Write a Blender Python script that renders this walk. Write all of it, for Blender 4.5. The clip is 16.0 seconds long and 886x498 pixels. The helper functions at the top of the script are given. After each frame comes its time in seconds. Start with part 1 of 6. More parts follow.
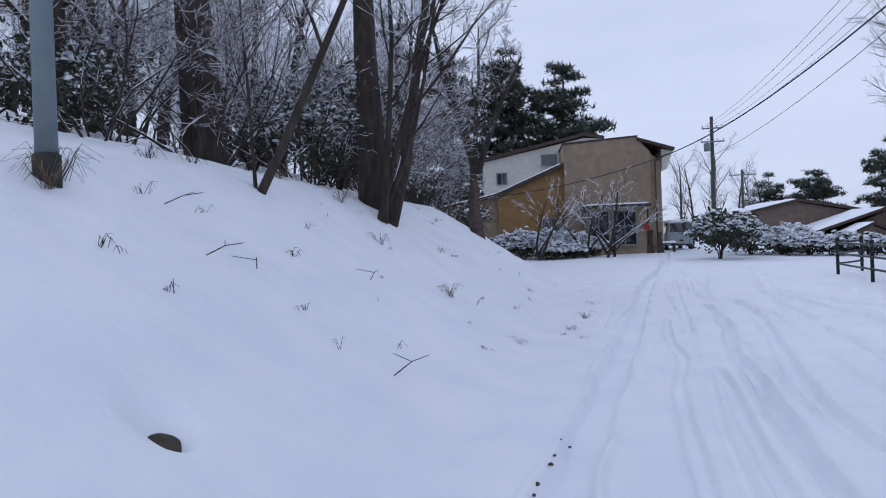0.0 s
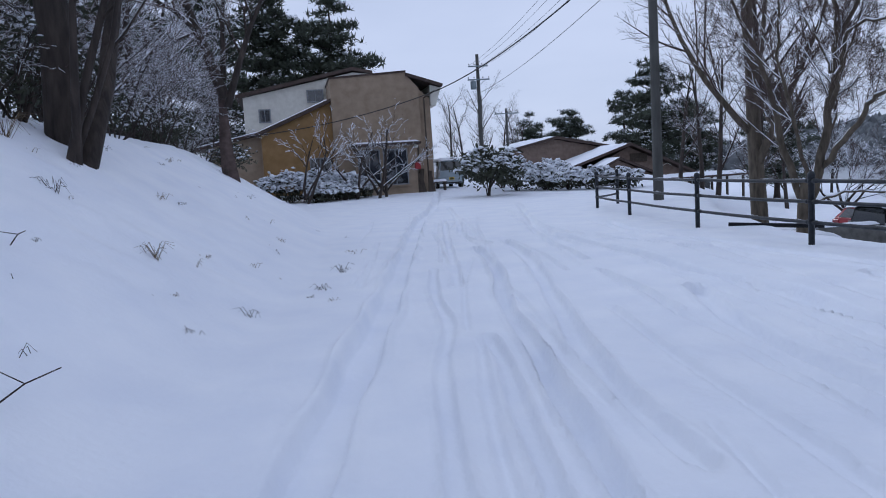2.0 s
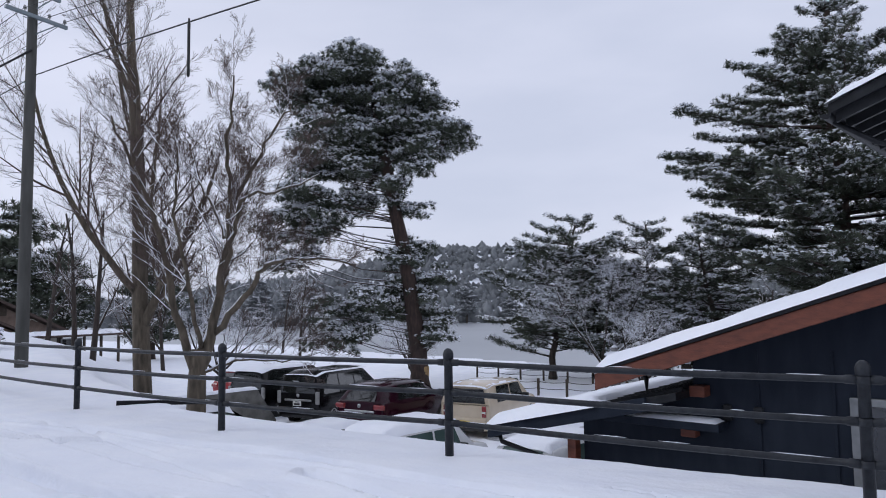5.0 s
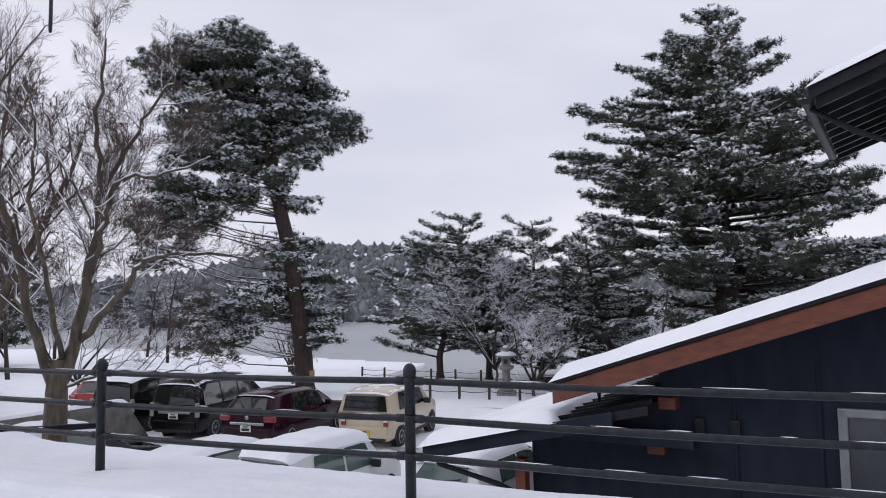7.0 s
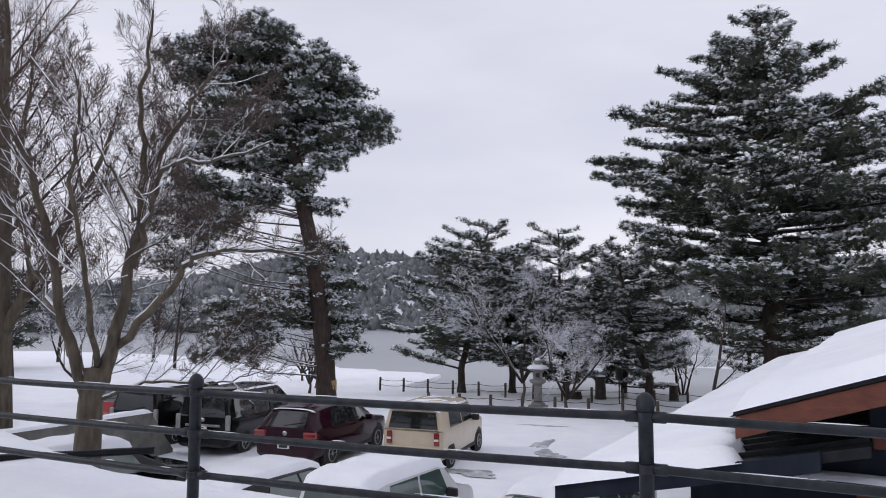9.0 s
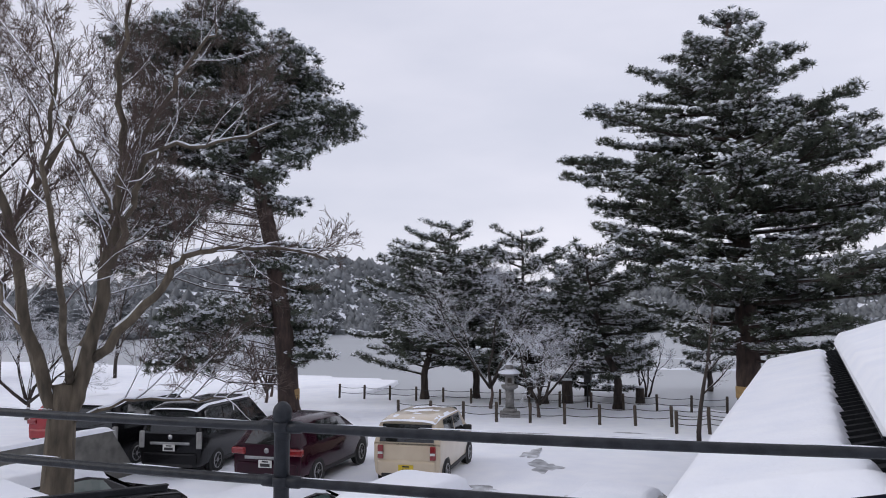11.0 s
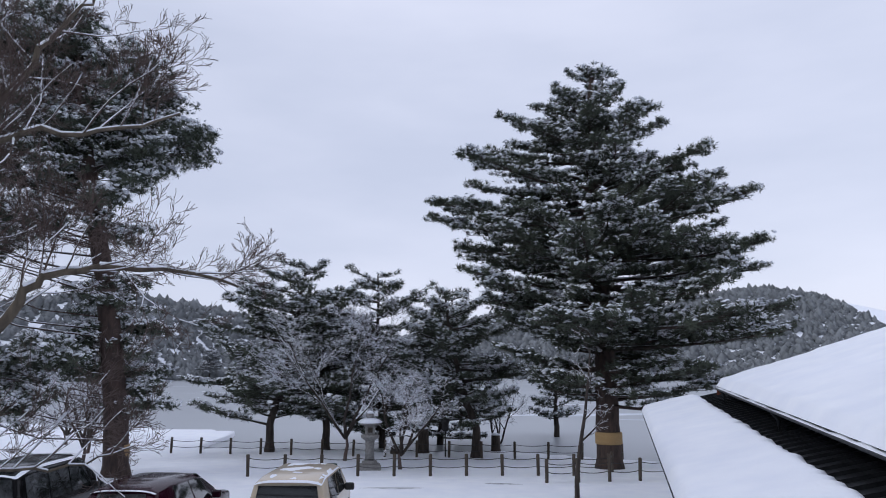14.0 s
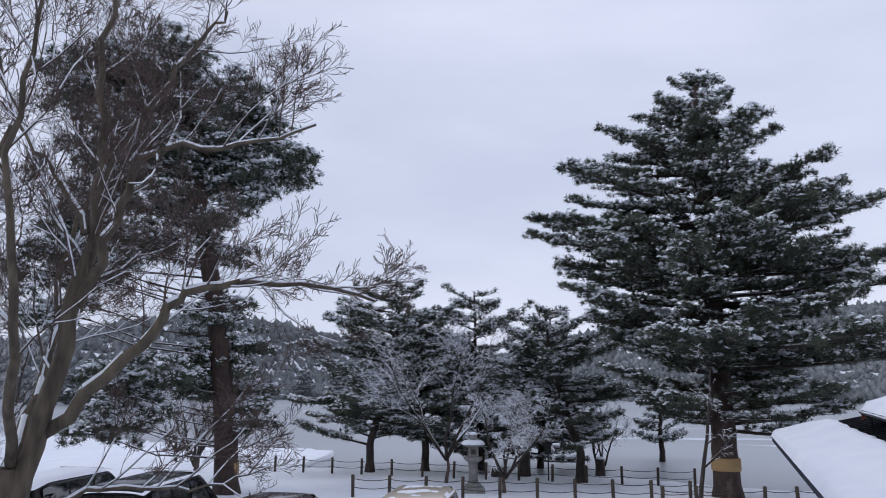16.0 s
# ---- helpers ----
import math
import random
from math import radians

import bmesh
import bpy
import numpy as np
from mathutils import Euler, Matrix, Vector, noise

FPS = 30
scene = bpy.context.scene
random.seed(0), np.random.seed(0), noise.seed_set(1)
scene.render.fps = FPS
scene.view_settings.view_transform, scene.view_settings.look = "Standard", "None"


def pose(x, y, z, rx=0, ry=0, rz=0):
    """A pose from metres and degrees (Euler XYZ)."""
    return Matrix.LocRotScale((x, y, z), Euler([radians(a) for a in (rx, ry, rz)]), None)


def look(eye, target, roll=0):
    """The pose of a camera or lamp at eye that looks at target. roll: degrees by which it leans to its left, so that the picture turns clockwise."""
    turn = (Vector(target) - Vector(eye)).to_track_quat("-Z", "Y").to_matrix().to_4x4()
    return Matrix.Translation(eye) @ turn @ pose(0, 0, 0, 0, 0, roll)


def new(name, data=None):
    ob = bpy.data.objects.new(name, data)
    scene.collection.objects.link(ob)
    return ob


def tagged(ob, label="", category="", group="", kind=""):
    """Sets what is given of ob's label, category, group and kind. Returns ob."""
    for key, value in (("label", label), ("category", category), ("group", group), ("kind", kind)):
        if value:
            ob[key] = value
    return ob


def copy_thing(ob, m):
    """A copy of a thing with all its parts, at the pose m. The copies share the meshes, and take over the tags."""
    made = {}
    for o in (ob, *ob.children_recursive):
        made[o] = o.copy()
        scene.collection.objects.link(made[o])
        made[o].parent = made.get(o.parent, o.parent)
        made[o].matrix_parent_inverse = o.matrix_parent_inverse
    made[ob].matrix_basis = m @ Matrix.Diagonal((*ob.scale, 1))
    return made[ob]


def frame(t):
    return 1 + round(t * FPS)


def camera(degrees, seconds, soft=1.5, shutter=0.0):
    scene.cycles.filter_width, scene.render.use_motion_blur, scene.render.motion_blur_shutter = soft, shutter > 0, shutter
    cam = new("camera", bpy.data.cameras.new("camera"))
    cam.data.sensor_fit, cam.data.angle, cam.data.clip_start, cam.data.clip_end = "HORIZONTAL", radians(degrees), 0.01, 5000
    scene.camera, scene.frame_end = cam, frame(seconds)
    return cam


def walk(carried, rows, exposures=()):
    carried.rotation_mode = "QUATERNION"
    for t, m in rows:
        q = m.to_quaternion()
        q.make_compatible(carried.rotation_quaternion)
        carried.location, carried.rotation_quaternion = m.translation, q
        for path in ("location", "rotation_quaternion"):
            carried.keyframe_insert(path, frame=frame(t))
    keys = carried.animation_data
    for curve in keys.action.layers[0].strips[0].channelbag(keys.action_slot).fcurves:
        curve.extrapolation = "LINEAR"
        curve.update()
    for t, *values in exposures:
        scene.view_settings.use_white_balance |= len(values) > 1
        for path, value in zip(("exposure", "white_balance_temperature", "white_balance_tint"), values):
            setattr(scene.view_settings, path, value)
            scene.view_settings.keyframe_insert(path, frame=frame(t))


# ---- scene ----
# camera path: seconds, x, y, z, heading from +y clockwise, pitch, roll
PATH = [
    (0.0, -8.128, -8.109, 1.499, -5.67, -0.64, -2.28),
    (0.5, -8.012, -7.565, 1.423, 3.96, -6.38, -2.17),
    (1.0, -7.854, -7.099, 1.422, 8.86, -8.11, -3.17),
    (1.5, -7.721, -6.601, 1.424, 9.94, -7.83, -3.65),
    (2.0, -7.561, -6.017, 1.447, 11.51, -6.18, -3.65),
    (2.5, -7.446, -5.573, 1.455, 16.05, -4.33, -3.61),
    (3.0, -7.265, -5.157, 1.472, 25.04, -2.21, -3.72),
    (3.5, -7.049, -4.767, 1.516, 36.54, 0.76, -3.79),
    (4.0, -6.802, -4.478, 1.526, 46.35, 3.12, -2.77),
    (4.5, -6.639, -4.130, 1.539, 53.82, 4.11, -1.52),
    (5.0, -6.509, -3.880, 1.549, 58.90, 4.48, -0.73),
    (7.3, -5.361, -2.176, 1.619, 69.58, 4.51, -0.84),
    (7.5, -5.223, -1.975, 1.627, 69.91, 4.73, -0.73),
    (8.0, -5.031, -1.513, 1.597, 69.84, 5.06, -0.53),
    (8.5, -4.744, -0.983, 1.598, 69.20, 5.18, -0.22),
    (8.7, -4.687, -0.762, 1.584, 68.88, 5.09, 0.17),
    (10.8, -3.912, 1.120, 1.590, 71.24, 4.67, 0.18),
    (11.0, -3.841, 1.274, 1.595, 73.70, 5.32, -0.26),
    (11.5, -3.673, 1.644, 1.561, 79.37, 5.96, -1.34),
    (12.0, -3.415, 1.936, 1.574, 82.77, 6.44, -1.43),
    (12.5, -3.184, 2.157, 1.584, 85.13, 6.20, -0.48),
    (13.0, -2.897, 2.506, 1.553, 86.64, 6.34, -0.15),
    (13.5, -2.655, 2.803, 1.542, 87.21, 7.56, 0.05),
    (14.0, -2.471, 3.084, 1.552, 87.15, 8.89, -0.03),
    (14.5, -2.349, 3.322, 1.553, 86.58, 9.94, -0.10),
    (15.0, -2.171, 3.573, 1.545, 85.51, 10.58, -0.25),
    (15.5, -2.022, 3.748, 1.540, 83.64, 10.77, -0.22),
    (16.0, -2.030, 3.813, 1.529, 80.29, 10.48, 0.22),
    ]


def aim(x, y, z, heading, pitch, roll):
    a, p = radians(heading), radians(pitch)
    eye = Vector((x, y, z))
    return look(eye, eye + Vector((math.sin(a) * math.cos(p), math.cos(a) * math.cos(p), math.sin(p))), roll)


cam = camera(63.25, 16.0, soft=1.0)
EXPOSURES = [(0.0, -0.12, 5550, 9), (0.5, -0.26, 5450, 9), (1.5, -0.24, 5400, 9), (2.5, -0.24, 5400, 9), (3.5, -0.26, 5550, 9), (4.0, -0.2, 5600, 9), (5.0, 0.0, 6000, 10), (7.3, 0.13, 6450, 11), (8.7, 0.13, 6450, 11), (11.0, 0.12, 6400, 11), (12.5, 0.05, 6050, 10), (14.5, 0.0, 5900, 10), (16.0, 0.0, 5900, 10)]
walk(cam, [(r[0], aim(*r[1:])) for r in PATH], EXPOSURES)

# ---- overcast sky ----
world = bpy.data.worlds.new("overcast")
scene.world = world
world.use_nodes = True
wn, wl = world.node_tree.nodes, world.node_tree.links
wn.clear()
sky = wn.new("ShaderNodeTexSky")
sky.sky_type, sky.sun_disc = "NISHITA", False
sky.sun_elevation, sky.sun_rotation = radians(28), radians(150)
skyb = wn.new("ShaderNodeVectorMath")
skyb.operation = "SCALE"
skyb.inputs["Scale"].default_value = 0.08
wl.new(sky.outputs[0], skyb.inputs[0])
wc = wn.new("ShaderNodeTexCoord")
wm = wn.new("ShaderNodeMapping")
wm.inputs["Scale"].default_value = (1.0, 1.0, 3.5)
wl.new(wc.outputs["Generated"], wm.inputs[0])
wno = wn.new("ShaderNodeTexNoise")
wno.inputs["Scale"].default_value, wno.inputs["Detail"].default_value = 1.6, 5
wl.new(wm.outputs[0], wno.inputs[0])
wr = wn.new("ShaderNodeValToRGB")
wr.color_ramp.elements[0].position, wr.color_ramp.elements[0].color = 0.33, (0.60, 0.61, 0.70, 1)
wr.color_ramp.elements[1].position, wr.color_ramp.elements[1].color = 0.66, (0.75, 0.74, 0.82, 1)
wl.new(wno.outputs[0], wr.inputs[0])
wx = wn.new("ShaderNodeMix")
wx.data_type = "RGBA"
wx.inputs["Factor"].default_value = 0.9
wl.new(skyb.outputs[0], wx.inputs[6])
wl.new(wr.outputs[0], wx.inputs[7])
wb = wn.new("ShaderNodeBackground")
wb.inputs[1].default_value = 1.1
wl.new(wx.outputs[2], wb.inputs[0])
wo = wn.new("ShaderNodeOutputWorld")
wl.new(wb.outputs[0], wo.inputs[0])
sun = new("sun", bpy.data.lights.new("sun", "SUN"))
sun.data.energy, sun.data.angle, sun.data.color = 0.95, radians(22), (1.0, 0.97, 0.94)
sun.matrix_world = look((0, 0, 50), (18, -31, 30))

# ---- materials ----


def material(name, colors, rough=0.7, scale=3.0, detail=6, bump=0.0, bump_scale=40.0, metal=0.0, stretch=(1, 1, 1), spread=0.0, big=0.0, coat=0.0):
    """Noise between colours at one scale, tinted at a second larger scale, with fine relief."""
    m = bpy.data.materials.new(name)
    m.use_nodes = True
    n, l = m.node_tree.nodes, m.node_tree.links
    b = n["Principled BSDF"]
    tc = n.new("ShaderNodeTexCoord")
    mp = n.new("ShaderNodeMapping")
    mp.inputs["Scale"].default_value = stretch
    l.new(tc.outputs["Object"], mp.inputs[0])
    no = n.new("ShaderNodeTexNoise")
    no.inputs["Scale"].default_value, no.inputs["Detail"].default_value = scale, detail
    l.new(mp.outputs[0], no.inputs[0])
    ra = n.new("ShaderNodeValToRGB")
    while len(ra.color_ramp.elements) < len(colors):
        ra.color_ramp.elements.new(0.5)
    for i, c in enumerate(colors):
        ra.color_ramp.elements[i].position = 0.3 + 0.4 * i / max(1, len(colors) - 1)
        ra.color_ramp.elements[i].color = (*c, 1)
    l.new(no.outputs[0], ra.inputs[0])
    out = ra.outputs[0]
    if big or spread:
        hs = n.new("ShaderNodeHueSaturation")
        l.new(out, hs.inputs["Color"])
        if big:
            n2 = n.new("ShaderNodeTexNoise")
            n2.inputs["Scale"].default_value, n2.inputs["Detail"].default_value = scale * 0.13, 3
            l.new(mp.outputs[0], n2.inputs[0])
            src, lo, hi = n2.outputs[0], 1 - big, 1 + big
        else:
            g = n.new("ShaderNodeNewGeometry")
            src, lo, hi = g.outputs["Random Per Island"], 1 - spread, 1 + spread
        mr = n.new("ShaderNodeMapRange")
        mr.inputs["To Min"].default_value, mr.inputs["To Max"].default_value = lo, hi
        l.new(src, mr.inputs[0])
        l.new(mr.outputs[0], hs.inputs["Value"])
        out = hs.outputs[0]
    l.new(out, b.inputs["Base Color"])
    b.inputs["Roughness"].default_value, b.inputs["Metallic"].default_value = rough, metal
    b.inputs["Coat Weight"].default_value = coat
    if bump:
        nb = n.new("ShaderNodeTexNoise")
        nb.inputs["Scale"].default_value, nb.inputs["Detail"].default_value = bump_scale, 5
        l.new(mp.outputs[0], nb.inputs[0])
        bp = n.new("ShaderNodeBump")
        bp.inputs["Strength"].default_value, bp.inputs["Distance"].default_value = bump, 0.02
        l.new(nb.outputs[0], bp.inputs["Height"])
        l.new(bp.outputs[0], b.inputs["Normal"])
    return m


SNOW = material("snow", [(0.80, 0.83, 0.90), (0.88, 0.90, 0.94)], 0.65, 1.3, 8, 0.6, 14, big=0.03)
SNOW_CLUMP = material("snow_clump", [(0.78, 0.81, 0.88), (0.88, 0.90, 0.94)], 0.7, 9, 4, spread=0.06)
IRON = material("painted_iron", [(0.012, 0.014, 0.018), (0.03, 0.034, 0.04)], 0.42, 14, 6, 0.25, 90)
NAVY = material("navy_siding", [(0.012, 0.016, 0.026), (0.020, 0.026, 0.038)], 0.6, 5, 6, 0.2, 60, stretch=(1, 1, 0.3), big=0.15)
REDWOOD = material("red_brown_timber", [(0.10, 0.028, 0.016), (0.17, 0.05, 0.026)], 0.6, 6, 7, 0.3, 40, stretch=(0.3, 1, 3), big=0.2)
BLACKMETAL = material("black_metal_roof", [(0.010, 0.011, 0.013), (0.022, 0.024, 0.028)], 0.5, 6, 5, 0.15, 50, metal=0.2)
GREYFRAME = material("grey_aluminium", [(0.20, 0.21, 0.22), (0.27, 0.28, 0.29)], 0.45, 8, 4, metal=0.5)
CONCRETE = material("concrete", [(0.10, 0.10, 0.09), (0.19, 0.185, 0.17)], 0.85, 4, 8, 0.5, 50, big=0.25)
POLE = material("pole_concrete", [(0.055, 0.055, 0.05), (0.10, 0.10, 0.092)], 0.85, 5, 8, 0.4, 60, stretch=(1, 1, 0.2), big=0.2)
STEELPOLE = material("painted_steel_pole", [(0.16, 0.20, 0.22), (0.21, 0.25, 0.27)], 0.5, 4, 5, 0.1, 60, big=0.12)
STUCCO = material("beige_stucco", [(0.25, 0.19, 0.13), (0.34, 0.265, 0.19)], 0.9, 2.2, 8, 0.4, 70, big=0.22)
STUCCO_OCHRE = material("ochre_stucco", [(0.24, 0.145, 0.055), (0.32, 0.20, 0.085)], 0.9, 2.5, 8, 0.4, 70, big=0.15)
SIDING_WHITE = material("white_siding", [(0.58, 0.56, 0.49), (0.70, 0.68, 0.61)], 0.8, 3, 6, 0.2, 60, big=0.12)
BROWNROOF = material("brown_roof", [(0.035, 0.022, 0.017), (0.07, 0.045, 0.035)], 0.7, 5, 6, 0.3, 50)
LODGEWALL = material("lodge_wall", [(0.13, 0.095, 0.075), (0.20, 0.15, 0.12)], 0.9, 3, 7, 0.3, 50, big=0.15)
TIMBER = material("dark_timber", [(0.035, 0.027, 0.02), (0.085, 0.066, 0.05)], 0.85, 12, 7, 0.5, 50, stretch=(1, 1, 0.2))
MAPLEBARK = material("olive_brown_bark", [(0.052, 0.043, 0.031), (0.15, 0.122, 0.088)], 0.9, 9, 8, 0.9, 28, stretch=(1, 1, 0.25), big=0.3)
BARK = material("bark", [(0.018, 0.014, 0.012), (0.062, 0.048, 0.039)], 0.9, 9, 8, 1.0, 28, stretch=(1, 1, 0.22), big=0.3)
BARK_RED = material("red_pine_bark", [(0.026, 0.019, 0.016), (0.072, 0.046, 0.037)], 0.9, 8, 8, 1.0, 24, stretch=(1, 1, 0.3), big=0.3)
TWIG = material("twig_bark", [(0.060, 0.042, 0.036), (0.125, 0.090, 0.078)], 0.9, 6, 4)
NEEDLE = material("pine_needles", [(0.046, 0.058, 0.042), (0.090, 0.104, 0.072)], 0.75, 0.9, 4, spread=0.4)
# distance haze is painted into this pale grey conifer colour
NEEDLE_FAR = material("haze_pale_conifers", [(0.14, 0.152, 0.16), (0.21, 0.224, 0.235)], 0.95, 0.06, 4, spread=0.25)
STRAW = material("straw_wrap", [(0.27, 0.17, 0.07), (0.42, 0.29, 0.14)], 0.9, 30, 5, 0.6, 60, stretch=(1, 1, 4))
STONE = material("granite", [(0.16, 0.155, 0.15), (0.27, 0.265, 0.255)], 0.85, 12, 8, 0.6, 40, big=0.2)
ROCK = material("dark_rock", [(0.03, 0.025, 0.02), (0.08, 0.065, 0.05)], 0.9, 8, 8, 0.8, 20)
WIRE = material("black_cable", [(0.012, 0.012, 0.013), (0.02, 0.02, 0.022)], 0.6, 3, 2)
CERAMIC = material("insulator", [(0.22, 0.22, 0.22), (0.34, 0.34, 0.33)], 0.3, 5, 2)
RUBBER = material("tyre_rubber", [(0.012, 0.012, 0.012), (0.03, 0.03, 0.03)], 0.85, 20, 4, 0.3, 60)
ALLOY = material("alloy_wheel", [(0.30, 0.30, 0.31), (0.45, 0.45, 0.46)], 0.35, 10, 3, metal=0.8)
CARBLACK = material("black_car_paint", [(0.004, 0.004, 0.005), (0.007, 0.007, 0.008)], 0.12, 3, 3)
CARRED = material("dark_red_car_paint", [(0.017, 0.002, 0.007), (0.025, 0.003, 0.010)], 0.12, 3, 3)
CARCREAM = material("cream_car_paint", [(0.52, 0.43, 0.31), (0.58, 0.49, 0.36)], 0.3, 3, 3, coat=0.6)
CARWHITE = material("white_car_paint", [(0.60, 0.61, 0.62), (0.68, 0.69, 0.70)], 0.3, 3, 3, coat=0.6)
CARBLUE = material("pale_blue_car_paint", [(0.27, 0.33, 0.37), (0.33, 0.39, 0.43)], 0.3, 3, 3, coat=0.6)
BRIGHTRED = material("bright_red_paint", [(0.24, 0.010, 0.016), (0.31, 0.016, 0.02)], 0.4, 4, 3, coat=0.3)
CARGLASS = material("dark_car_glass", [(0.008, 0.010, 0.010), (0.014, 0.017, 0.017)], 0.05, 2, 2, coat=1.0)
GREENGLASS = material("pale_green_glass", [(0.05, 0.08, 0.075), (0.08, 0.12, 0.11)], 0.05, 2, 2, coat=1.0)
TRIM = material("black_plastic_trim", [(0.012, 0.012, 0.012), (0.022, 0.022, 0.022)], 0.6, 10, 3)
TAILRED = material("tail_lamp_red", [(0.17, 0.01, 0.012), (0.26, 0.018, 0.02)], 0.15, 20, 2, coat=1.0)
PLATEYELLOW = material("yellow_plate", [(0.55, 0.40, 0.02), (0.62, 0.46, 0.03)], 0.5, 6, 2)
PLATEWHITE = material("white_plate", [(0.62, 0.62, 0.60), (0.70, 0.70, 0.68)], 0.5, 6, 2)
WINDOW = material("window_glass", [(0.012, 0.015, 0.02), (0.03, 0.035, 0.045)], 0.04, 1.5, 2, coat=1.0)
LEAFDARK = material("evergreen_leaves", [(0.020, 0.026, 0.014), (0.05, 0.055, 0.03)], 0.6, 4, 4, spread=0.4)
DRYGRASS = material("dry_grass", [(0.10, 0.07, 0.04), (0.20, 0.15, 0.09)], 0.9, 6, 3, spread=0.3)
WATER = material("lake_water", [(0.25, 0.268, 0.29), (0.34, 0.36, 0.385)], 0.35, 0.03, 5, 0.12, 1.2, stretch=(1, 0.35, 1))
ICE = material("lake_ice", [(0.42, 0.46, 0.52), (0.75, 0.78, 0.83)], 0.5, 0.25, 6)

for paint_, gloss in ((CARBLACK, 0.28), (CARRED, 0.28), (NAVY, 0.12), (BLACKMETAL, 0.25), (IRON, 0.25)):
    paint_.node_tree.nodes["Principled BSDF"].inputs["Specular IOR Level"].default_value = gloss

# ---- mesh helpers ----


def mesh_data(name, verts, faces, mat, smooth=False):
    me = bpy.data.meshes.new(name)
    me.from_pydata([tuple(v) for v in verts], [], [tuple(f) for f in faces])
    me.materials.append(mat)
    if smooth:
        me.polygons.foreach_set("use_smooth", [True] * len(me.polygons))
    me.update()
    return me


def tri_mesh(name, V, F, mat, parent=None, label="", smooth=False):
    V, F = np.asarray(V, np.float32), np.asarray(F, np.int32)
    k = F.shape[1]
    me = bpy.data.meshes.new(name)
    me.vertices.add(len(V))
    me.vertices.foreach_set("co", V.ravel())
    me.loops.add(F.size)
    me.loops.foreach_set("vertex_index", F.ravel())
    me.polygons.add(len(F))
    me.polygons.foreach_set("loop_start", np.arange(0, F.size, k, dtype=np.int32))
    if smooth:
        me.polygons.foreach_set("use_smooth", np.ones(len(F), bool))
    me.materials.append(mat)
    me.update(calc_edges=True)
    ob = new(name, me)
    ob.parent = parent
    return tagged(ob, label)


def solid(name, verts, faces, mat, parent=None, label="", smooth=False):
    ob = new(name, mesh_data(name, verts, faces, mat, smooth))
    ob.parent = parent
    return tagged(ob, label)


def part(name, bm, mat, parent=None, label="", smooth=False):
    me = bpy.data.meshes.new(name)
    bm.normal_update()
    bm.to_mesh(me)
    bm.free()
    me.materials.append(mat)
    if smooth:
        me.polygons.foreach_set("use_smooth", [True] * len(me.polygons))
    ob = new(name, me)
    ob.parent = parent
    return tagged(ob, label)


def thing(name, m, label, category, group="", kind=""):
    ob = new(name)
    ob.matrix_world = m
    return tagged(ob, label, category, group, kind)


def bm_box(bm, c, s, m=None, bevel=0.0):
    r = bmesh.ops.create_cube(bm, size=1.0, matrix=(m or Matrix()) @ Matrix.Translation(c) @ Matrix.Diagonal((*s, 1)))
    if bevel:
        es = list({e for v in r["verts"] for e in v.link_edges})
        bmesh.ops.bevel(bm, geom=es, offset=bevel, segments=2, affect="EDGES", profile=0.5)


def box(name, c, s, mat, parent=None, label="", bevel=0.01, m=None):
    bm = bmesh.new()
    bm_box(bm, c, s, m, bevel)
    return part(name, bm, mat, parent, label)


def prism(name, outline, depth0, depth1, mat, parent=None, label="", axis="x", bevel=0.0):
    """An outline in the two other axes, carried along one axis."""
    bm = bmesh.new()

    def put(a, b, d):
        return {"x": (d, a, b), "y": (a, d, b), "z": (a, b, d)}[axis]
    lo = [bm.verts.new(put(a, b, depth0)) for a, b in outline]
    hi = [bm.verts.new(put(a, b, depth1)) for a, b in outline]
    bm.faces.new(lo)
    bm.faces.new(hi[::-1])
    k = len(lo)
    for i in range(k):
        bm.faces.new((lo[i], hi[i], hi[(i + 1) % k], lo[(i + 1) % k]))
    bmesh.ops.recalc_face_normals(bm, faces=bm.faces)
    if bevel:
        bmesh.ops.bevel(bm, geom=list(bm.edges), offset=bevel, segments=2, affect="EDGES", profile=0.5)
    return part(name, bm, mat, parent, label)


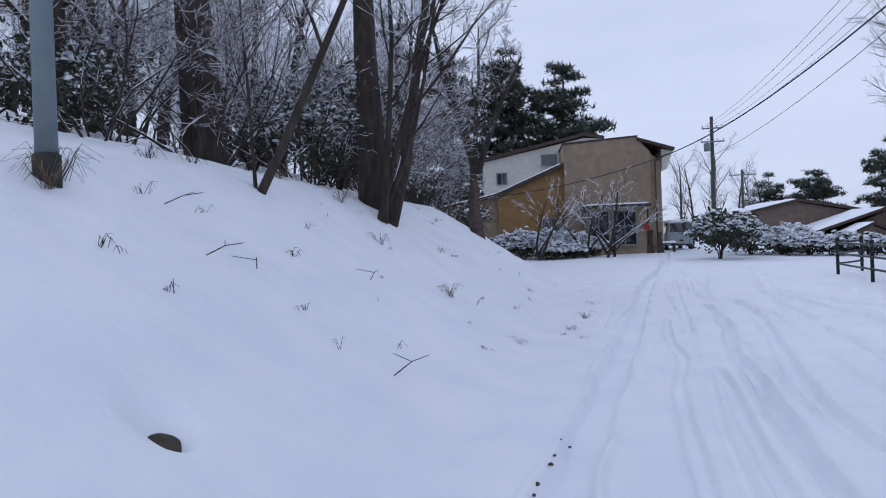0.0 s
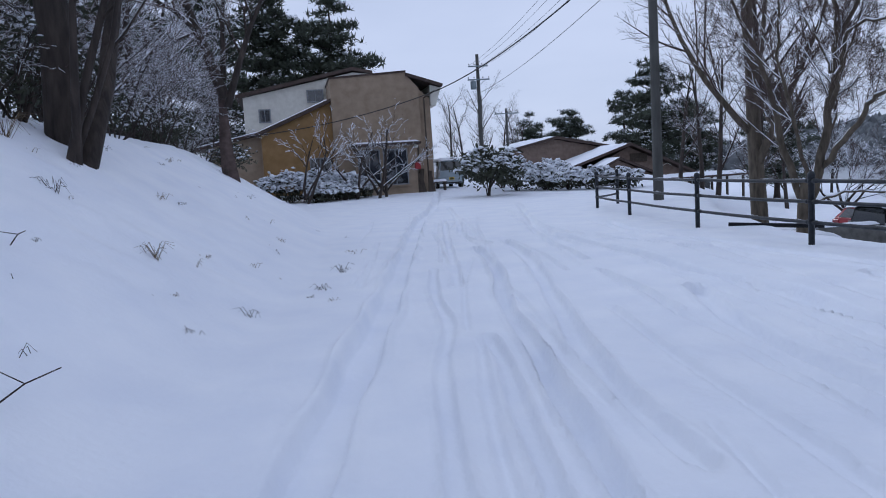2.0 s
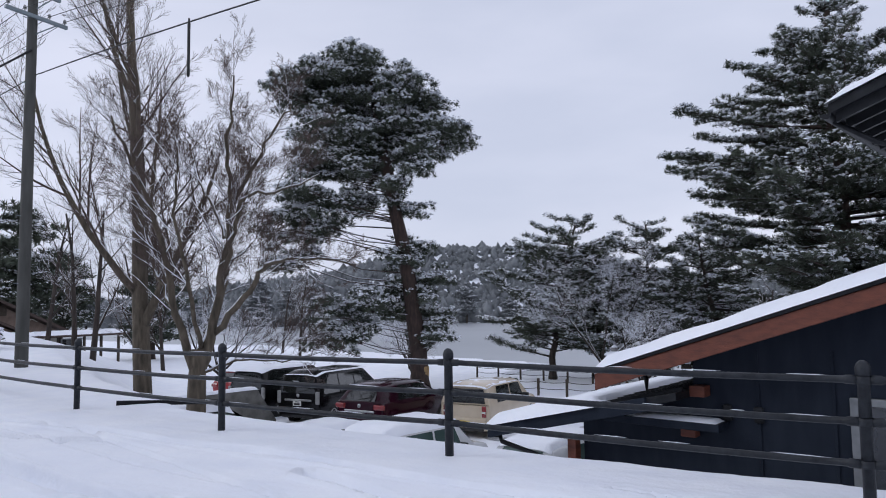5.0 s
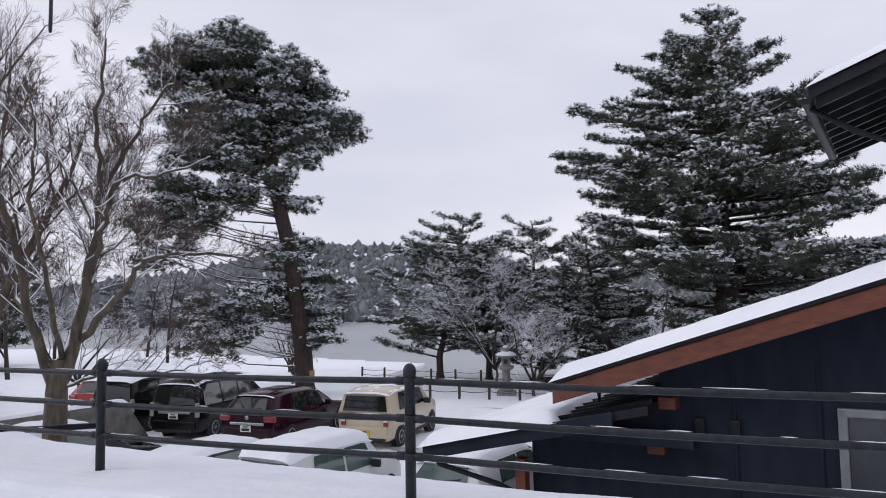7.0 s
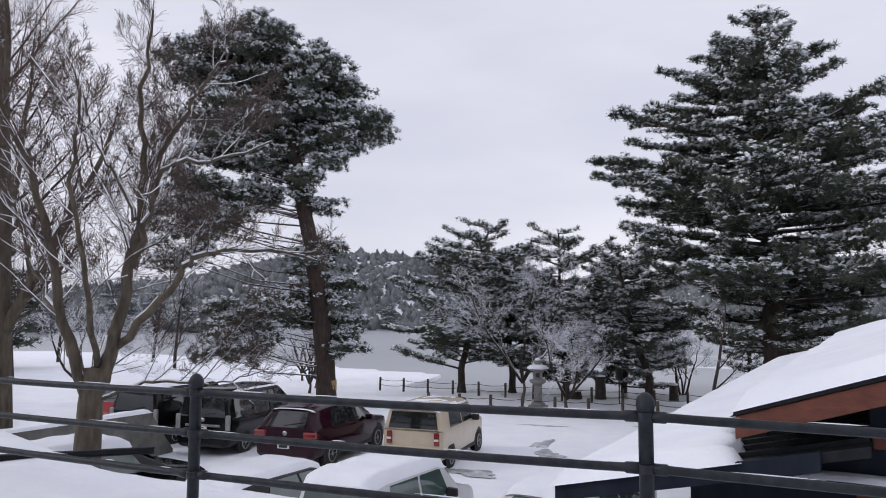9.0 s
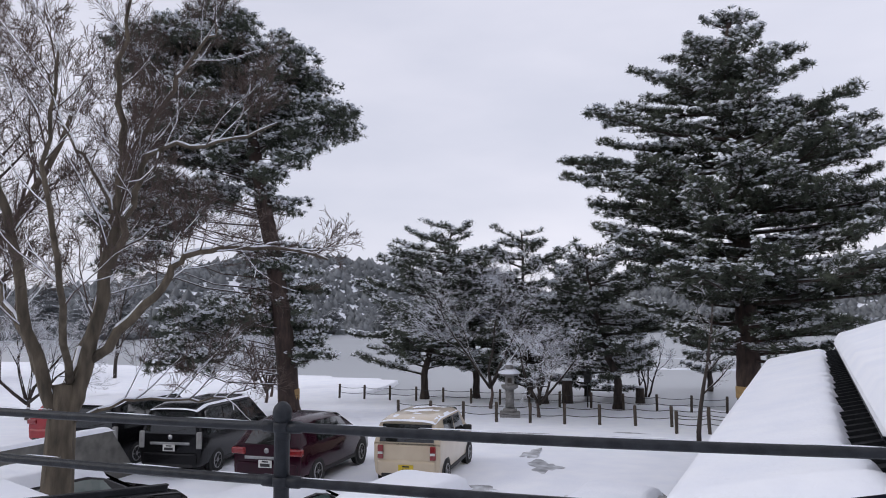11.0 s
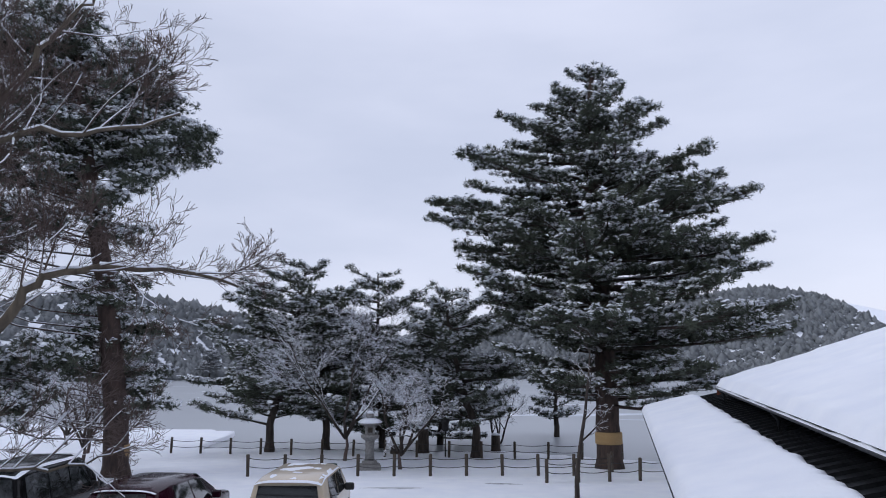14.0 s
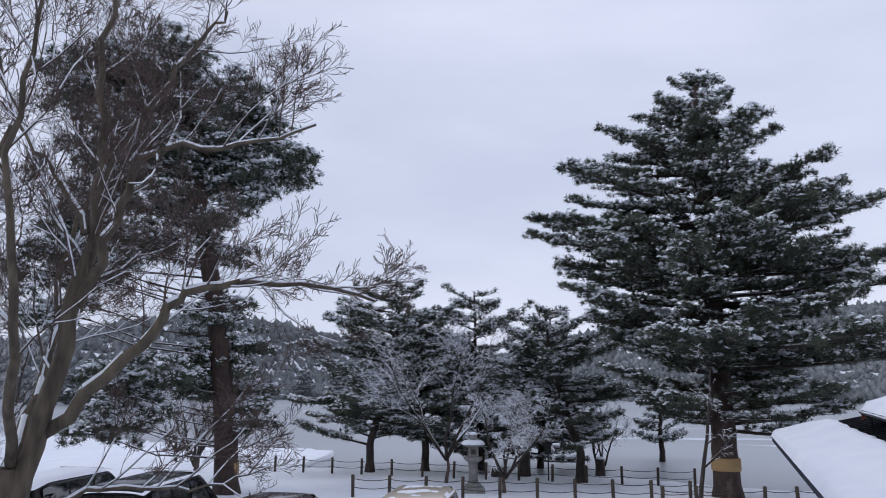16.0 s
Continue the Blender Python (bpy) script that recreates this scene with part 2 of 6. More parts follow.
def tube_data(lines, sides=6, flat=1.0):
    """Vertices and faces of tubes along lines of (point, radius)."""
    ang = np.arange(sides) * (2 * np.pi / sides)
    co, si = np.cos(ang), np.sin(ang)
    byn = {}
    for pts in lines:
        byn.setdefault(len(pts), []).append(pts)
    V, F, base = [], [], 0
    caps = []
    for n, group in byn.items():
        P = np.array([[tuple(p) for p, _ in pts] for pts in group], float)
        R = np.array([[r for _, r in pts] for pts in group], float)
        T = np.empty_like(P)
        T[:, 1:-1] = P[:, 2:] - P[:, :-2]
        T[:, 0], T[:, -1] = P[:, 1] - P[:, 0], P[:, -1] - P[:, -2]
        T /= np.maximum(np.linalg.norm(T, axis=2, keepdims=True), 1e-9)
        up = np.where((np.abs(T[:, :1, 2:]) < 0.9), np.array((0, 0, 1.0)), np.array((1.0, 0, 0)))
        A = np.cross(T, np.broadcast_to(up, T.shape))
        A /= np.maximum(np.linalg.norm(A, axis=2, keepdims=True), 1e-9)
        B = np.cross(A, T)
        ring = P[:, :, None] + A[:, :, None] * (co[:, None] * R[:, :, None, None]) + B[:, :, None] * (si[:, None] * flat * R[:, :, None, None])
        V.append(ring.reshape(-1, 3))
        m = len(group)
        idx = base + np.arange(m * n * sides).reshape(m, n, sides)
        nxt = np.roll(idx, -1, axis=2)
        F.append(np.stack([idx[:, :-1], nxt[:, :-1], nxt[:, 1:], idx[:, 1:]], -1).reshape(-1, 4))
        if sides > 3:
            caps += [tuple(r) for r in idx[:, 0, ::-1].tolist()] + [tuple(r) for r in idx[:, -1].tolist()]
        base += m * n * sides
    return np.concatenate(V), np.concatenate(F), caps


def tubes(name, lines, mat, parent=None, label="", sides=6, flat=1.0, smooth=True):
    V, F, caps = tube_data(lines, sides, flat)
    if len(lines) < 40:
        return solid(name, V, F.tolist() + caps, mat, parent, label, smooth)
    return tri_mesh(name, V, F, mat, parent, label, smooth)


def lathe(name, profile, mat, parent=None, label="", sides=20, center=(0, 0), smooth=True):
    V, F = [], []
    for r, z in profile:
        for k in range(sides):
            a = 2 * math.pi * k / sides
            V.append((center[0] + r * math.cos(a), center[1] + r * math.sin(a), z))
    for i in range(len(profile) - 1):
        for k in range(sides):
            k2 = (k + 1) % sides
            F.append((i * sides + k, i * sides + k2, (i + 1) * sides + k2, (i + 1) * sides + k))
    F.append(tuple(range(sides))[::-1])
    F.append(tuple((len(profile) - 1) * sides + k for k in range(sides)))
    return solid(name, V, F, mat, parent, label, smooth)


def snow_sheet(name, corner, along, across, nu, nv, thick, parent=None, rough=0.03, seed=0, edge=0.12, label="smooth layer of fresh snow"):
    """A snow layer over a flat four-sided face, thick in the middle and rounded at its edges."""
    corner, along, across = Vector(corner), Vector(along), Vector(across)
    nor = along.cross(across).normalized()
    if nor.z < 0:
        nor = -nor
    la, lb = along.length, across.length
    V, F = [], []
    for j in range(nv + 1):
        for i in range(nu + 1):
            u, v = i / nu, j / nv
            d = min(u * la, (1 - u) * la, v * lb, (1 - v) * lb)
            k = min(1.0, d / edge)
            p = corner + along * u + across * v
            w = noise.noise(p * 1.3 + Vector((seed, 0, 0))) * rough * 2 + noise.noise(p * 4.0) * rough
            V.append(p + nor * (thick * math.sqrt(max(0.0, 1 - (1 - k) ** 2)) + w * k))
    for j in range(nv):
        for i in range(nu):
            a = j * (nu + 1) + i
            F.append((a, a + 1, a + nu + 2, a + nu + 1))
    return solid(name, V, F, SNOW, parent, label, True)


def smooth01(x):
    x = np.clip(x, 0, 1)
    return x * x * (3 - 2 * x)


# ---- ground ----


def lerp_table(y, table):
    return np.interp(y, [a for a, _ in table], [b for _, b in table])


BANK = [(-60, -9.4), (-9, -9.2), (-4, -8.7), (1, -7.9), (6, -7.2), (12, -6.7), (20, -6.7), (28, -7.2), (32, -8.2), (35, -9.6), (40, -13), (60, -16), (400, -20)]
BRINK = [(-60, 0.25), (-1, 0.3), (3, 0.8), (5.5, 1.0), (7.8, 2.0), (9.5, 2.7), (11, 3.2), (14, 4.8), (20, 7.4), (30, 11.2), (60, 22), (400, 60)]
FALL = [(-60, 5.2), (-1, 5.2), (2, 3.0), (5, 2.6), (8, 2.4), (12, 2.2), (18, 4), (40, 14), (400, 60)]


def far_shore(y):
    return 205 + 14 * np.sin(y * 0.021) + 7 * np.sin(y * 0.07) - 95 * smooth01((y - 62) / 60)


def ground_height(x, y):
    x, y = np.asarray(x, float), np.asarray(y, float)
    d = lerp_table(y, BANK) - x
    left = np.where(d > 0, 0.66 * np.sqrt(d * d + 0.16) - 0.264, 0)
    top = 2.55
    left = np.where(left > top, top + (left - top) * 0.42, left)
    left = np.minimum(left, 16 + 0 * left)
    road = 0.012 * np.clip(y - 10, 0, 40)
    t = smooth01((x - lerp_table(y, BRINK)) / lerp_table(y, FALL))
    lot = -2.45 - 0.045 * np.clip(x - 15, 0, 21)
    right = road * (1 - t) + lot * t
    shore = 37.5 + 2.2 * np.sin(y * 0.13) + 0.9 * np.sin(y * 0.41 + 1)
    spit = smooth01((y - 18.5 - 0.16 * (x - 40) - 0.6 * np.sin(x * 0.35)) / 2.0) * smooth01((58 - x + 0.35 * (y - 30)) / 8)
    shore = shore + 26 * spit
    wet = smooth01((x - shore) / 2.5)
    far = smooth01((x - far_shore(y)) / 14)
    right = right - 1.3 * wet * (1 - far) + 0.3 * far
    ridge = 28 - 9 * np.sin(y * 0.016 + 0.6) + 4 * np.sin(y * 0.045 + 2)
    ridge = ridge * (1 - 0.62 * smooth01((y - 150) / 110))
    hill = smooth01((x - far_shore(y) - 24) / 150) * ridge
    right = right + hill
    return np.where(d > 0, left + right, right)


# tyre tracks on the road
TRACKS = []


def track(width, depth, pts):
    """A tyre track through plan points, rounded between them."""
    P = [np.array(p, float) for p in pts]
    P = [2 * P[0] - P[1]] + P + [2 * P[-1] - P[-2]]
    out = []
    for k in range(1, len(P) - 2):
        n = max(3, int(np.linalg.norm(P[k + 1] - P[k]) / 0.25))
        for i in range(n):
            t = i / n
            out.append(0.5 * (2 * P[k] + (P[k + 1] - P[k - 1]) * t + (2 * P[k - 1] - 5 * P[k] + 4 * P[k + 1] - P[k + 2]) * t * t + (3 * P[k] - P[k - 1] - 3 * P[k + 1] + P[k + 2]) * t ** 3))
    out.append(P[-2])
    TRACKS.append((width, depth, np.array(out)))


track(0.30, 0.060, [(0.5, 34), (-1.2, 26), (-2.8, 19.0), (-4.0, 14.6), (-5.5, 7.5), (-6.6, 2.1), (-7.2, -0.6), (-7.8, -3.4), (-8.35, -6.8)])
track(0.15, 0.055, [(-4.3, 6.8), (-4.8, 3.8), (-5.4, 1.4), (-5.7, -0.3), (-6.0, -1.8), (-6.4, -4.2), (-6.8, -7.0)])
track(0.13, 0.030, [(-3.4, 14.0), (-4.4, 9.0), (-5.2, 4.8), (-5.6, 2.8)])
track(0.17, 0.045, [(-3.5, 7.7), (-4.0, 4.7), (-5.0, 0.8), (-5.4, -0.7), (-5.6, -1.8), (-5.75, -3.0)])
track(0.16, 0.040, [(0.4, 19.0), (-0.6, 15.2), (-1.7, 10.8), (-1.9, 8.1), (-1.7, 5.4), (-1.2, 3.9)])
track(0.24, 0.055, [(-1.6, 12.0), (-2.4, 7.5), (-2.5, 3.9), (-2.75, 2.2), (-2.65, 0.6), (-3.0, -0.8), (-3.05, -1.4)])
track(0.20, 0.050, [(-3.3, 1.1), (-3.8, -0.2), (-4.1, -1.4), (-4.2, -2.2), (-4.6, -4.6)])
track(0.13, 0.035, [(-3.6, 3.0), (-3.9, 1.0), (-4.1, 0.1)])
track(0.20, 0.040, [(-0.3, 10.0), (-0.9, 6.9), (-0.8, 4.3), (-0.9, 1.7), (-1.0, -0.3), (-1.2, -2.1)])
track(0.20, 0.045, [(-1.4, 0.7), (-1.8, -0.7), (-2.4, -1.7), (-3.0, -2.8)])
track(0.13, 0.030, [(-2.0, 20.0), (-3.1, 13.5), (-3.9, 9.7), (-3.9, 7.4)])
track(0.12, 0.030, [(-2.2, 10.0), (-3.0, 6.4), (-3.2, 4.8), (-3.35, 4.0)])
track(0.12, 0.030, [(-6.0, -0.1), (-6.1, -0.9), (-6.4, -2.4), (-6.9, -5.6)])
track(0.12, 0.025, [(-5.6, 4.4), (-6.0, 2.3), (-6.2, 0.6), (-6.6, -1.0), (-7.1, -4.0)])
track(0.12, 0.022, [(-5.0, -2.0), (-5.3, -4.0), (-5.6, -6.5)])

rngt = random.Random(17)
for k in range(54):
    x0, y0 = rngt.uniform(-7.0, -1.0), rngt.uniform(-7, 12)
    ln = rngt.uniform(2.0, 7.0)
    sl = 0.20 + rngt.uniform(-0.07, 0.07)
    track(rngt.uniform(0.05, 0.09), rngt.uniform(0.010, 0.020), [(x0, y0), (x0 + sl * ln * 0.5 + rngt.uniform(-0.1, 0.1), y0 + ln * 0.5), (x0 + sl * ln, y0 + ln)])


def groove_depth(px, py):
    """How far the snow is pressed down or thrown up by wheels."""
    dz, up = np.zeros_like(px), np.zeros_like(px)
    for width, depth, pts in TRACKS:
        best = np.full_like(px, 9.0)
        box_ = (px > pts[:, 0].min() - 1) & (px < pts[:, 0].max() + 1) & (py > pts[:, 1].min() - 1) & (py < pts[:, 1].max() + 1)
        qx, qy, w = px[box_], py[box_], best[box_]
        for (ax, ay), (bx, by) in zip(pts[:-1], pts[1:]):
            ux, uy = bx - ax, by - ay
            s = np.clip(((qx - ax) * ux + (qy - ay) * uy) / (ux * ux + uy * uy), 0, 1)
            w = np.minimum(w, np.hypot(qx - ax - s * ux, qy - ay - s * uy))
        best[box_] = w
        q = best / (width * 0.5 * (1 + 0.12 * np.sin(px * 4.1 + py * 2.3)))
        dz = np.minimum(dz, -2.0 * depth * (1 - smooth01((q - 0.82) / 0.24)))
        up = np.maximum(up, depth * (0.75 + 0.35 * np.sin(px * 2.3 - py * 1.7)) * np.exp(-((q - 1.36) / 0.24) ** 2))
    return np.where(dz < -0.004, dz, up)


def snow_noise(a, b):
    return noise.noise((a * 0.9, b * 0.9, 0.0)) * 0.030 + noise.noise((a * 3.1, b * 3.1, 4.0)) * 0.011 + noise.noise((a * 0.23, b * 0.23, 9.0)) * 0.06


def bankness(x, y):
    return 0.6 + 1.7 * smooth01((lerp_table(y, BANK) - x) / 1.5)


def grow(a, b, step, rate):
    out, x = [], a
    while x < b:
        out.append(x)
        x += step
        step *= rate
    return out


def build_ground():
    xs = np.array(sorted([-x for x in grow(10.6, 420, 0.16, 1.09)] + list(np.arange(-10.5, 1.0, 0.026)) + grow(1.0, 45, 0.16, 1.015) + grow(45, 2500, 0.9, 1.06)))
    ys = np.array(sorted([-y for y in grow(7.0, 1500, 0.2, 1.10)] + list(np.arange(-7.0, 12.0, 0.07)) + grow(12.0, 48, 0.12, 1.012) + grow(48, 2000, 0.9, 1.07)))
    X, Y = np.meshgrid(xs, ys)
    Z = ground_height(X, Y)
    near = (X > -10.6) & (X < 1.2) & (Y > -8) & (Y < 36)
    Z[near] += groove_depth(X[near], Y[near]) + 0.004 * np.sin(X[near] * 11 + 2 * np.sin(Y[near] * 0.7)) * np.sin(Y[near] * 0.9 + X[near])
    N = np.array([snow_noise(a, b) if -40 < a < 60 and -30 < b < 70 else 0.0 for a, b in zip(X.ravel(), Y.ravel())]).reshape(X.shape)
    Z += N * bankness(X, Y)
    # churned crumbs of snow between the wheel marks
    road = near & (X > lerp_table(Y, BANK) + 0.9) & (Y < 12)
    Z[road] += np.array([0.007 * noise.noise((a * 9.0, b * 4.0, 2.0)) + 0.012 * max(0.0, noise.noise((a * 16.0, b * 11.0, 5.0)) - 0.32) for a, b in zip(X[road], Y[road])])
    # the hollow round the bare stone
    Z -= 0.15 * np.exp(-(((X + 10.0) ** 2 + (Y + 4.55) ** 2) / 0.030) ** 2)
    ny, nx = X.shape
    idx = np.arange(nx * ny).reshape(ny, nx)
    F = np.stack([idx[:-1, :-1], idx[:-1, 1:], idx[1:, 1:], idx[1:, :-1]], -1).reshape(-1, 4)
    me = bpy.data.meshes.new("ground")
    me.vertices.add(nx * ny)
    me.vertices.foreach_set("co", np.stack([X, Y, Z], -1).astype(np.float32).ravel())
    me.loops.add(F.size)
    me.loops.foreach_set("vertex_index", F.ravel().astype(np.int32))
    me.polygons.add(len(F))
    me.polygons.foreach_set("loop_start", np.arange(0, F.size, 4, dtype=np.int32))
    me.polygons.foreach_set("use_smooth", np.ones(len(F), bool))
    me.materials.append(SNOW)
    me.update(calc_edges=True)
    tagged(new("ground", me), "fresh snow with tyre tracks over road, bank and car park", "ground", kind="structure")


def gz(x, y):
    return float(ground_height(x, y))


build_ground()
V, F = [], []
for j in range(61):
    for i in range(41):
        V.append((30 + i * 5.5, -160 + j * 8, -3.6))
for j in range(60):
    for i in range(40):
        a = j * 41 + i
        F.append((a, a + 1, a + 42, a + 41))
tagged(solid("water", V, F, WATER, None, "", True), "still grey lake water, partly frozen", "lake", kind="structure")

# ---- black pipe fence along the drop ----
POSTS = [(0.5, -10.9), (-0.1, -7.3), (-0.25, -3.75), (0.0, 0.0), (0.0, 3.38), (0.29, 6.96), (0.9, 11.15), (1.3, 14.05), (2.5, 15.2)]


def pipe_fence():
    root = thing("fence", pose(0, 0, 0), "black painted iron pipe fence, snow on the rails", "fence", kind="")
    prof = [(0.045, -0.35), (0.045, 0.985), (0.052, 0.99), (0.056, 1.015), (0.056, 1.045), (0.046, 1.075), (0.022, 1.098), (0.004, 1.102)]
    data = None
    for x, y in POSTS:
        z = gz(x, y)
        if data is None:
            p = lathe("post", prof, IRON, root, sides=18)
            data = p.data
        else:
            p = new("post", data)
            p.parent = root
        p.location = (x, y, z)
        for h in (0.955, 0.645, 0.335):
            c = lathe("collar", [(0.05, -0.028), (0.054, -0.02), (0.054, 0.02), (0.05, 0.028)], IRON, p, sides=14)
            c.location = (0, 0, h)
    for (ax, ay), (bx, by) in zip(POSTS[:-1], POSTS[1:]):
        a, b = Vector((ax, ay, gz(ax, ay))), Vector((bx, by, gz(bx, by)))
        d = (b - a).normalized()
        for h in (0.955, 0.645, 0.335):
            up = Vector((0, 0, h))
            p, q = a + up + d * 0.03, b + up - d * 0.03
            n = 14
            line = [(p.lerp(q, k / n) + Vector((0, 0, -0.012 * math.sin(math.pi * k / n))), 0.028) for k in range(n + 1)]
            line = [(p, 0.036), (p + d * 0.09, 0.036), (p + d * 0.10, 0.028)] + line[1:-1] + [(q - d * 0.10, 0.028), (q - d * 0.09, 0.036), (q, 0.036)]
            rail = tubes("rail", line and [line], IRON, root, sides=10)
            rnd = random.Random(int(ax * 31 + ay * 7 + h * 100))
            frost, k = [], 0.2
            while k < (q - p).length - 0.3:
                ln = rnd.uniform(0.1, 0.5)
                s = p + d * k + Vector((0, 0, 0.025))
                frost.append([(s, 0.001), (s + d * ln * 0.3, 0.006), (s + d * ln * 0.7, 0.006), (s + d * ln, 0.001)])
                k += ln + rnd.uniform(0.1, 0.8)
            tagged(tubes("rail_snow", frost, SNOW_CLUMP, rail, "thin crust of snow", sides=5, flat=0.6), kind="stuff")


pipe_fence()

# ---- dark building below the road ----
YARD = pose(2.98, -0.57, 0.0, 0, -1.0, -10.7)


def dark_building():
    root = thing("house", YARD, "navy boarded building with red bargeboard and snowy roofs", "building")
    S = 0.326
    L = 15.0
    LL = 18.0
    # upper roof, rising away from the eave
    deck = [(0.0, 0.54), (-7.0, 0.54 + 7 * S), (-14.0, 0.54), (-14.0, 0.64), (-7.0, 0.64 + 7 * S), (0.0, 0.64)]
    roof = prism("roof", deck, 0.0, L, BLACKMETAL, root, "black metal roof", bevel=0.008)
    board = [(0.02, 0.385), (-7.0, 0.385 + 7 * S), (-7.0, 0.60 + 7 * S), (0.02, 0.60)]
    prism("bargeboard", board, -0.035, 0.03, REDWOOD, root, "red-brown painted bargeboard", bevel=0.006)
    prism("roof_edge", [(0.03, 0.604), (-7.0, 0.604 + 7 * S), (-7.0, 0.662 + 7 * S), (0.03, 0.662)], -0.06, 0.012, BLACKMETAL, root, bevel=0.008)
    prism("bargeboard", board, L - 0.03, L + 0.035, REDWOOD, root, bevel=0.006)
    snow_sheet("snow", (-0.08, 0.05, 0.64), (L + 0.14, 0, 0), (0, -7.05, 7.05 * S), 60, 40, 0.15, root, 0.02, 3, 0.16)
    # gutter under the eave, with its stays
    gut = [(0.02 + 0.055 * math.cos(a), 0.585 + 0.055 * math.sin(a)) for a in np.linspace(math.pi, 2 * math.pi, 9)]
    gut += [(y * 0.86 + 0.0028, z + 0.006) for y, z in gut[::-1]]
    prism("gutter", gut, -0.02, L + 0.02, BLACKMETAL, root)
    snow_sheet("gutter_snow", (0.1, -0.03, 0.575), (L - 0.2, 0, 0), (0, 0.1, 0.0), 70, 4, 0.035, root, 0.02, 8, 0.03)
    for u in (1.26, 7.8, 14.4):
        tubes("stay", [[((u, 0.03, 0.57), 0.035), ((u, -0.02, 0.50), 0.035), ((u, -0.09, 0.42), 0.04), ((u, -0.09, 0.13), 0.042)]], BLACKMETAL, root, sides=8)
        lathe("stay_foot", [(0.075, 0.12), (0.085, 0.14), (0.06, 0.17)], BLACKMETAL, root, center=(u, -0.09), sides=12)
    # lower roof with standing seams
    def low(y):
        return -0.27 + (1.85 - y) * 0.235
    prism("roof", [(1.85, low(1.85) - 0.1), (-1.1, low(-1.1) - 0.1), (-1.1, low(-1.1)), (1.85, low(1.85))], 0.0, LL, BLACKMETAL, root, "lower black seamed roof", bevel=0.006)
    prism("fascia", [(1.88, low(1.88) - 0.17), (-0.7, low(-0.7) - 0.17), (-0.7, low(-0.7) + 0.012), (1.88, low(1.88) + 0.012)], -0.05, 0.012, NAVY, root, bevel=0.006)
    box("fascia", (LL / 2, 1.88, low(1.88) - 0.08), (LL, 0.04, 0.2), NAVY, root)
    k = 0.25
    seam = None
    while k < LL:
        if seam is None:
            seam = prism("seam", [(0.55, low(0.55)), (-1.08, low(-1.08)), (-1.08, low(-1.08) + 0.05), (0.55, low(0.55) + 0.05)], -0.02, 0.02, BLACKMETAL, root)
            seam.location = (k, 0, 0)
        else:
            s = new("seam", seam.data)
            s.parent = root
            s.location = (k, 0, 0)
        k += 0.43
    # snow on the lower roof, thin where the upper eave shelters it
    V, F = [], []
    nu, nv = 90, 26
    for i in range(nu + 1):
        for j in range(nv + 1):
            u = -0.1 + (LL + 0.15) * i / nu
            edge = 0.24 - 0.22 * math.sin(u * 14.6) * 0.12 + 0.12 * noise.noise((u * 2.0, 1.0, 0.0)) - 0.28 * max(0, 1 - u / 1.6)
            y = 1.93 + (edge - 1.93) * j / nv
            d = min((1.93 - y), (y - edge) * 0.9, u + 0.1, LL + 0.05 - u)
            t = 0.17 * math.sqrt(max(0.0, 1 - (1 - min(1.0, d / 0.22)) ** 2))
            V.append((u, y, low(y) + 0.002 + t + 0.02 * noise.noise((u, y * 1.6, 2.0)) * min(1, d * 5)))
    for i in range(nu):
        for j in range(nv):
            a = i * (nv + 1) + j
            F.append((a, a + nv + 1, a + nv + 2, a + 1))
    solid("snow", V, F, SNOW, root, "smooth layer of fresh snow", True)
    # walls
    def wall(name, y0, y1, z0, top, x0, x1):
        return prism(name, [(y0, z0), (y1, z0), (y1, top(y1)), (y0, top(y0))], x0, x1, NAVY, root)
    wall("wall", -1.08, -7.0, -2.6, lambda y: 0.535 - y * S, 0.6, 0.75)
    prism("wall", [(-7.0, -2.6), (-13.6, -2.6), (-13.6, 0.55), (-7.0, 0.53 + 7 * S)], 0.6, 0.75, NAVY, root)
    wall("wall", 0.6, -1.08, -2.6, lambda y: low(y) - 0.11, 0.6, 0.75)
    box("wall", (L / 2 + 0.3, -1.14, 0.2), (L - 1.5, 0.12, 1.3), NAVY, root)
    box("wall", (L / 2 + 0.3, 0.54, -1.45), (L - 1.5, 0.12, 2.3), NAVY, root)
    wall("wall", 0.6, -7.0, -2.6, lambda y: 0.5 - y * S if y < -1 else low(y) - 0.11, L - 0.75, L - 0.6)
    for y in (-1.9, -2.75, -3.6, -4.45):
        box("cover_strip", (0.59, y, -0.55), (0.016, 0.03, 3.0), NAVY, root, bevel=0.003)
    for u in (0.45, 7.5, 14.2):
        box("post", (u, 0.68, -1.5), (0.14, 0.14, 2.2), REDWOOD, root, "red-brown timber post")
    box("bracket", (0.5, -1.2, 0.40), (0.2, 0.2, 0.14), REDWOOD, root, "red-brown beam end")
    box("bracket", (0.5, -1.05, -0.13), (0.16, 0.2, 0.13), REDWOOD, root, "red-brown beam end")
    # narrow ledge over the lower wall
    box("ledge", (0.42, -0.72, -0.02), (0.34, 1.6, 0.10), NAVY, root, m=Matrix.Rotation(radians(0), 4, "X"))
    snow_sheet("snow", (0.26, 0.06, 0.032), (0.0, -1.54, 0.0), (0.3, 0, 0), 30, 5, 0.035, root, 0.01, 5, 0.05)
    # wall vents
    for y in (-1.52, -1.90):
        v = box("vent", (0.575, y, 0.14), (0.05, 0.12, 0.20), BLACKMETAL, root, bevel=0.02)
        for k in range(3):
            box("louvre", (0.545, y, 0.08 + 0.05 * k), (0.012, 0.09, 0.012), BLACKMETAL, v, bevel=0.002)
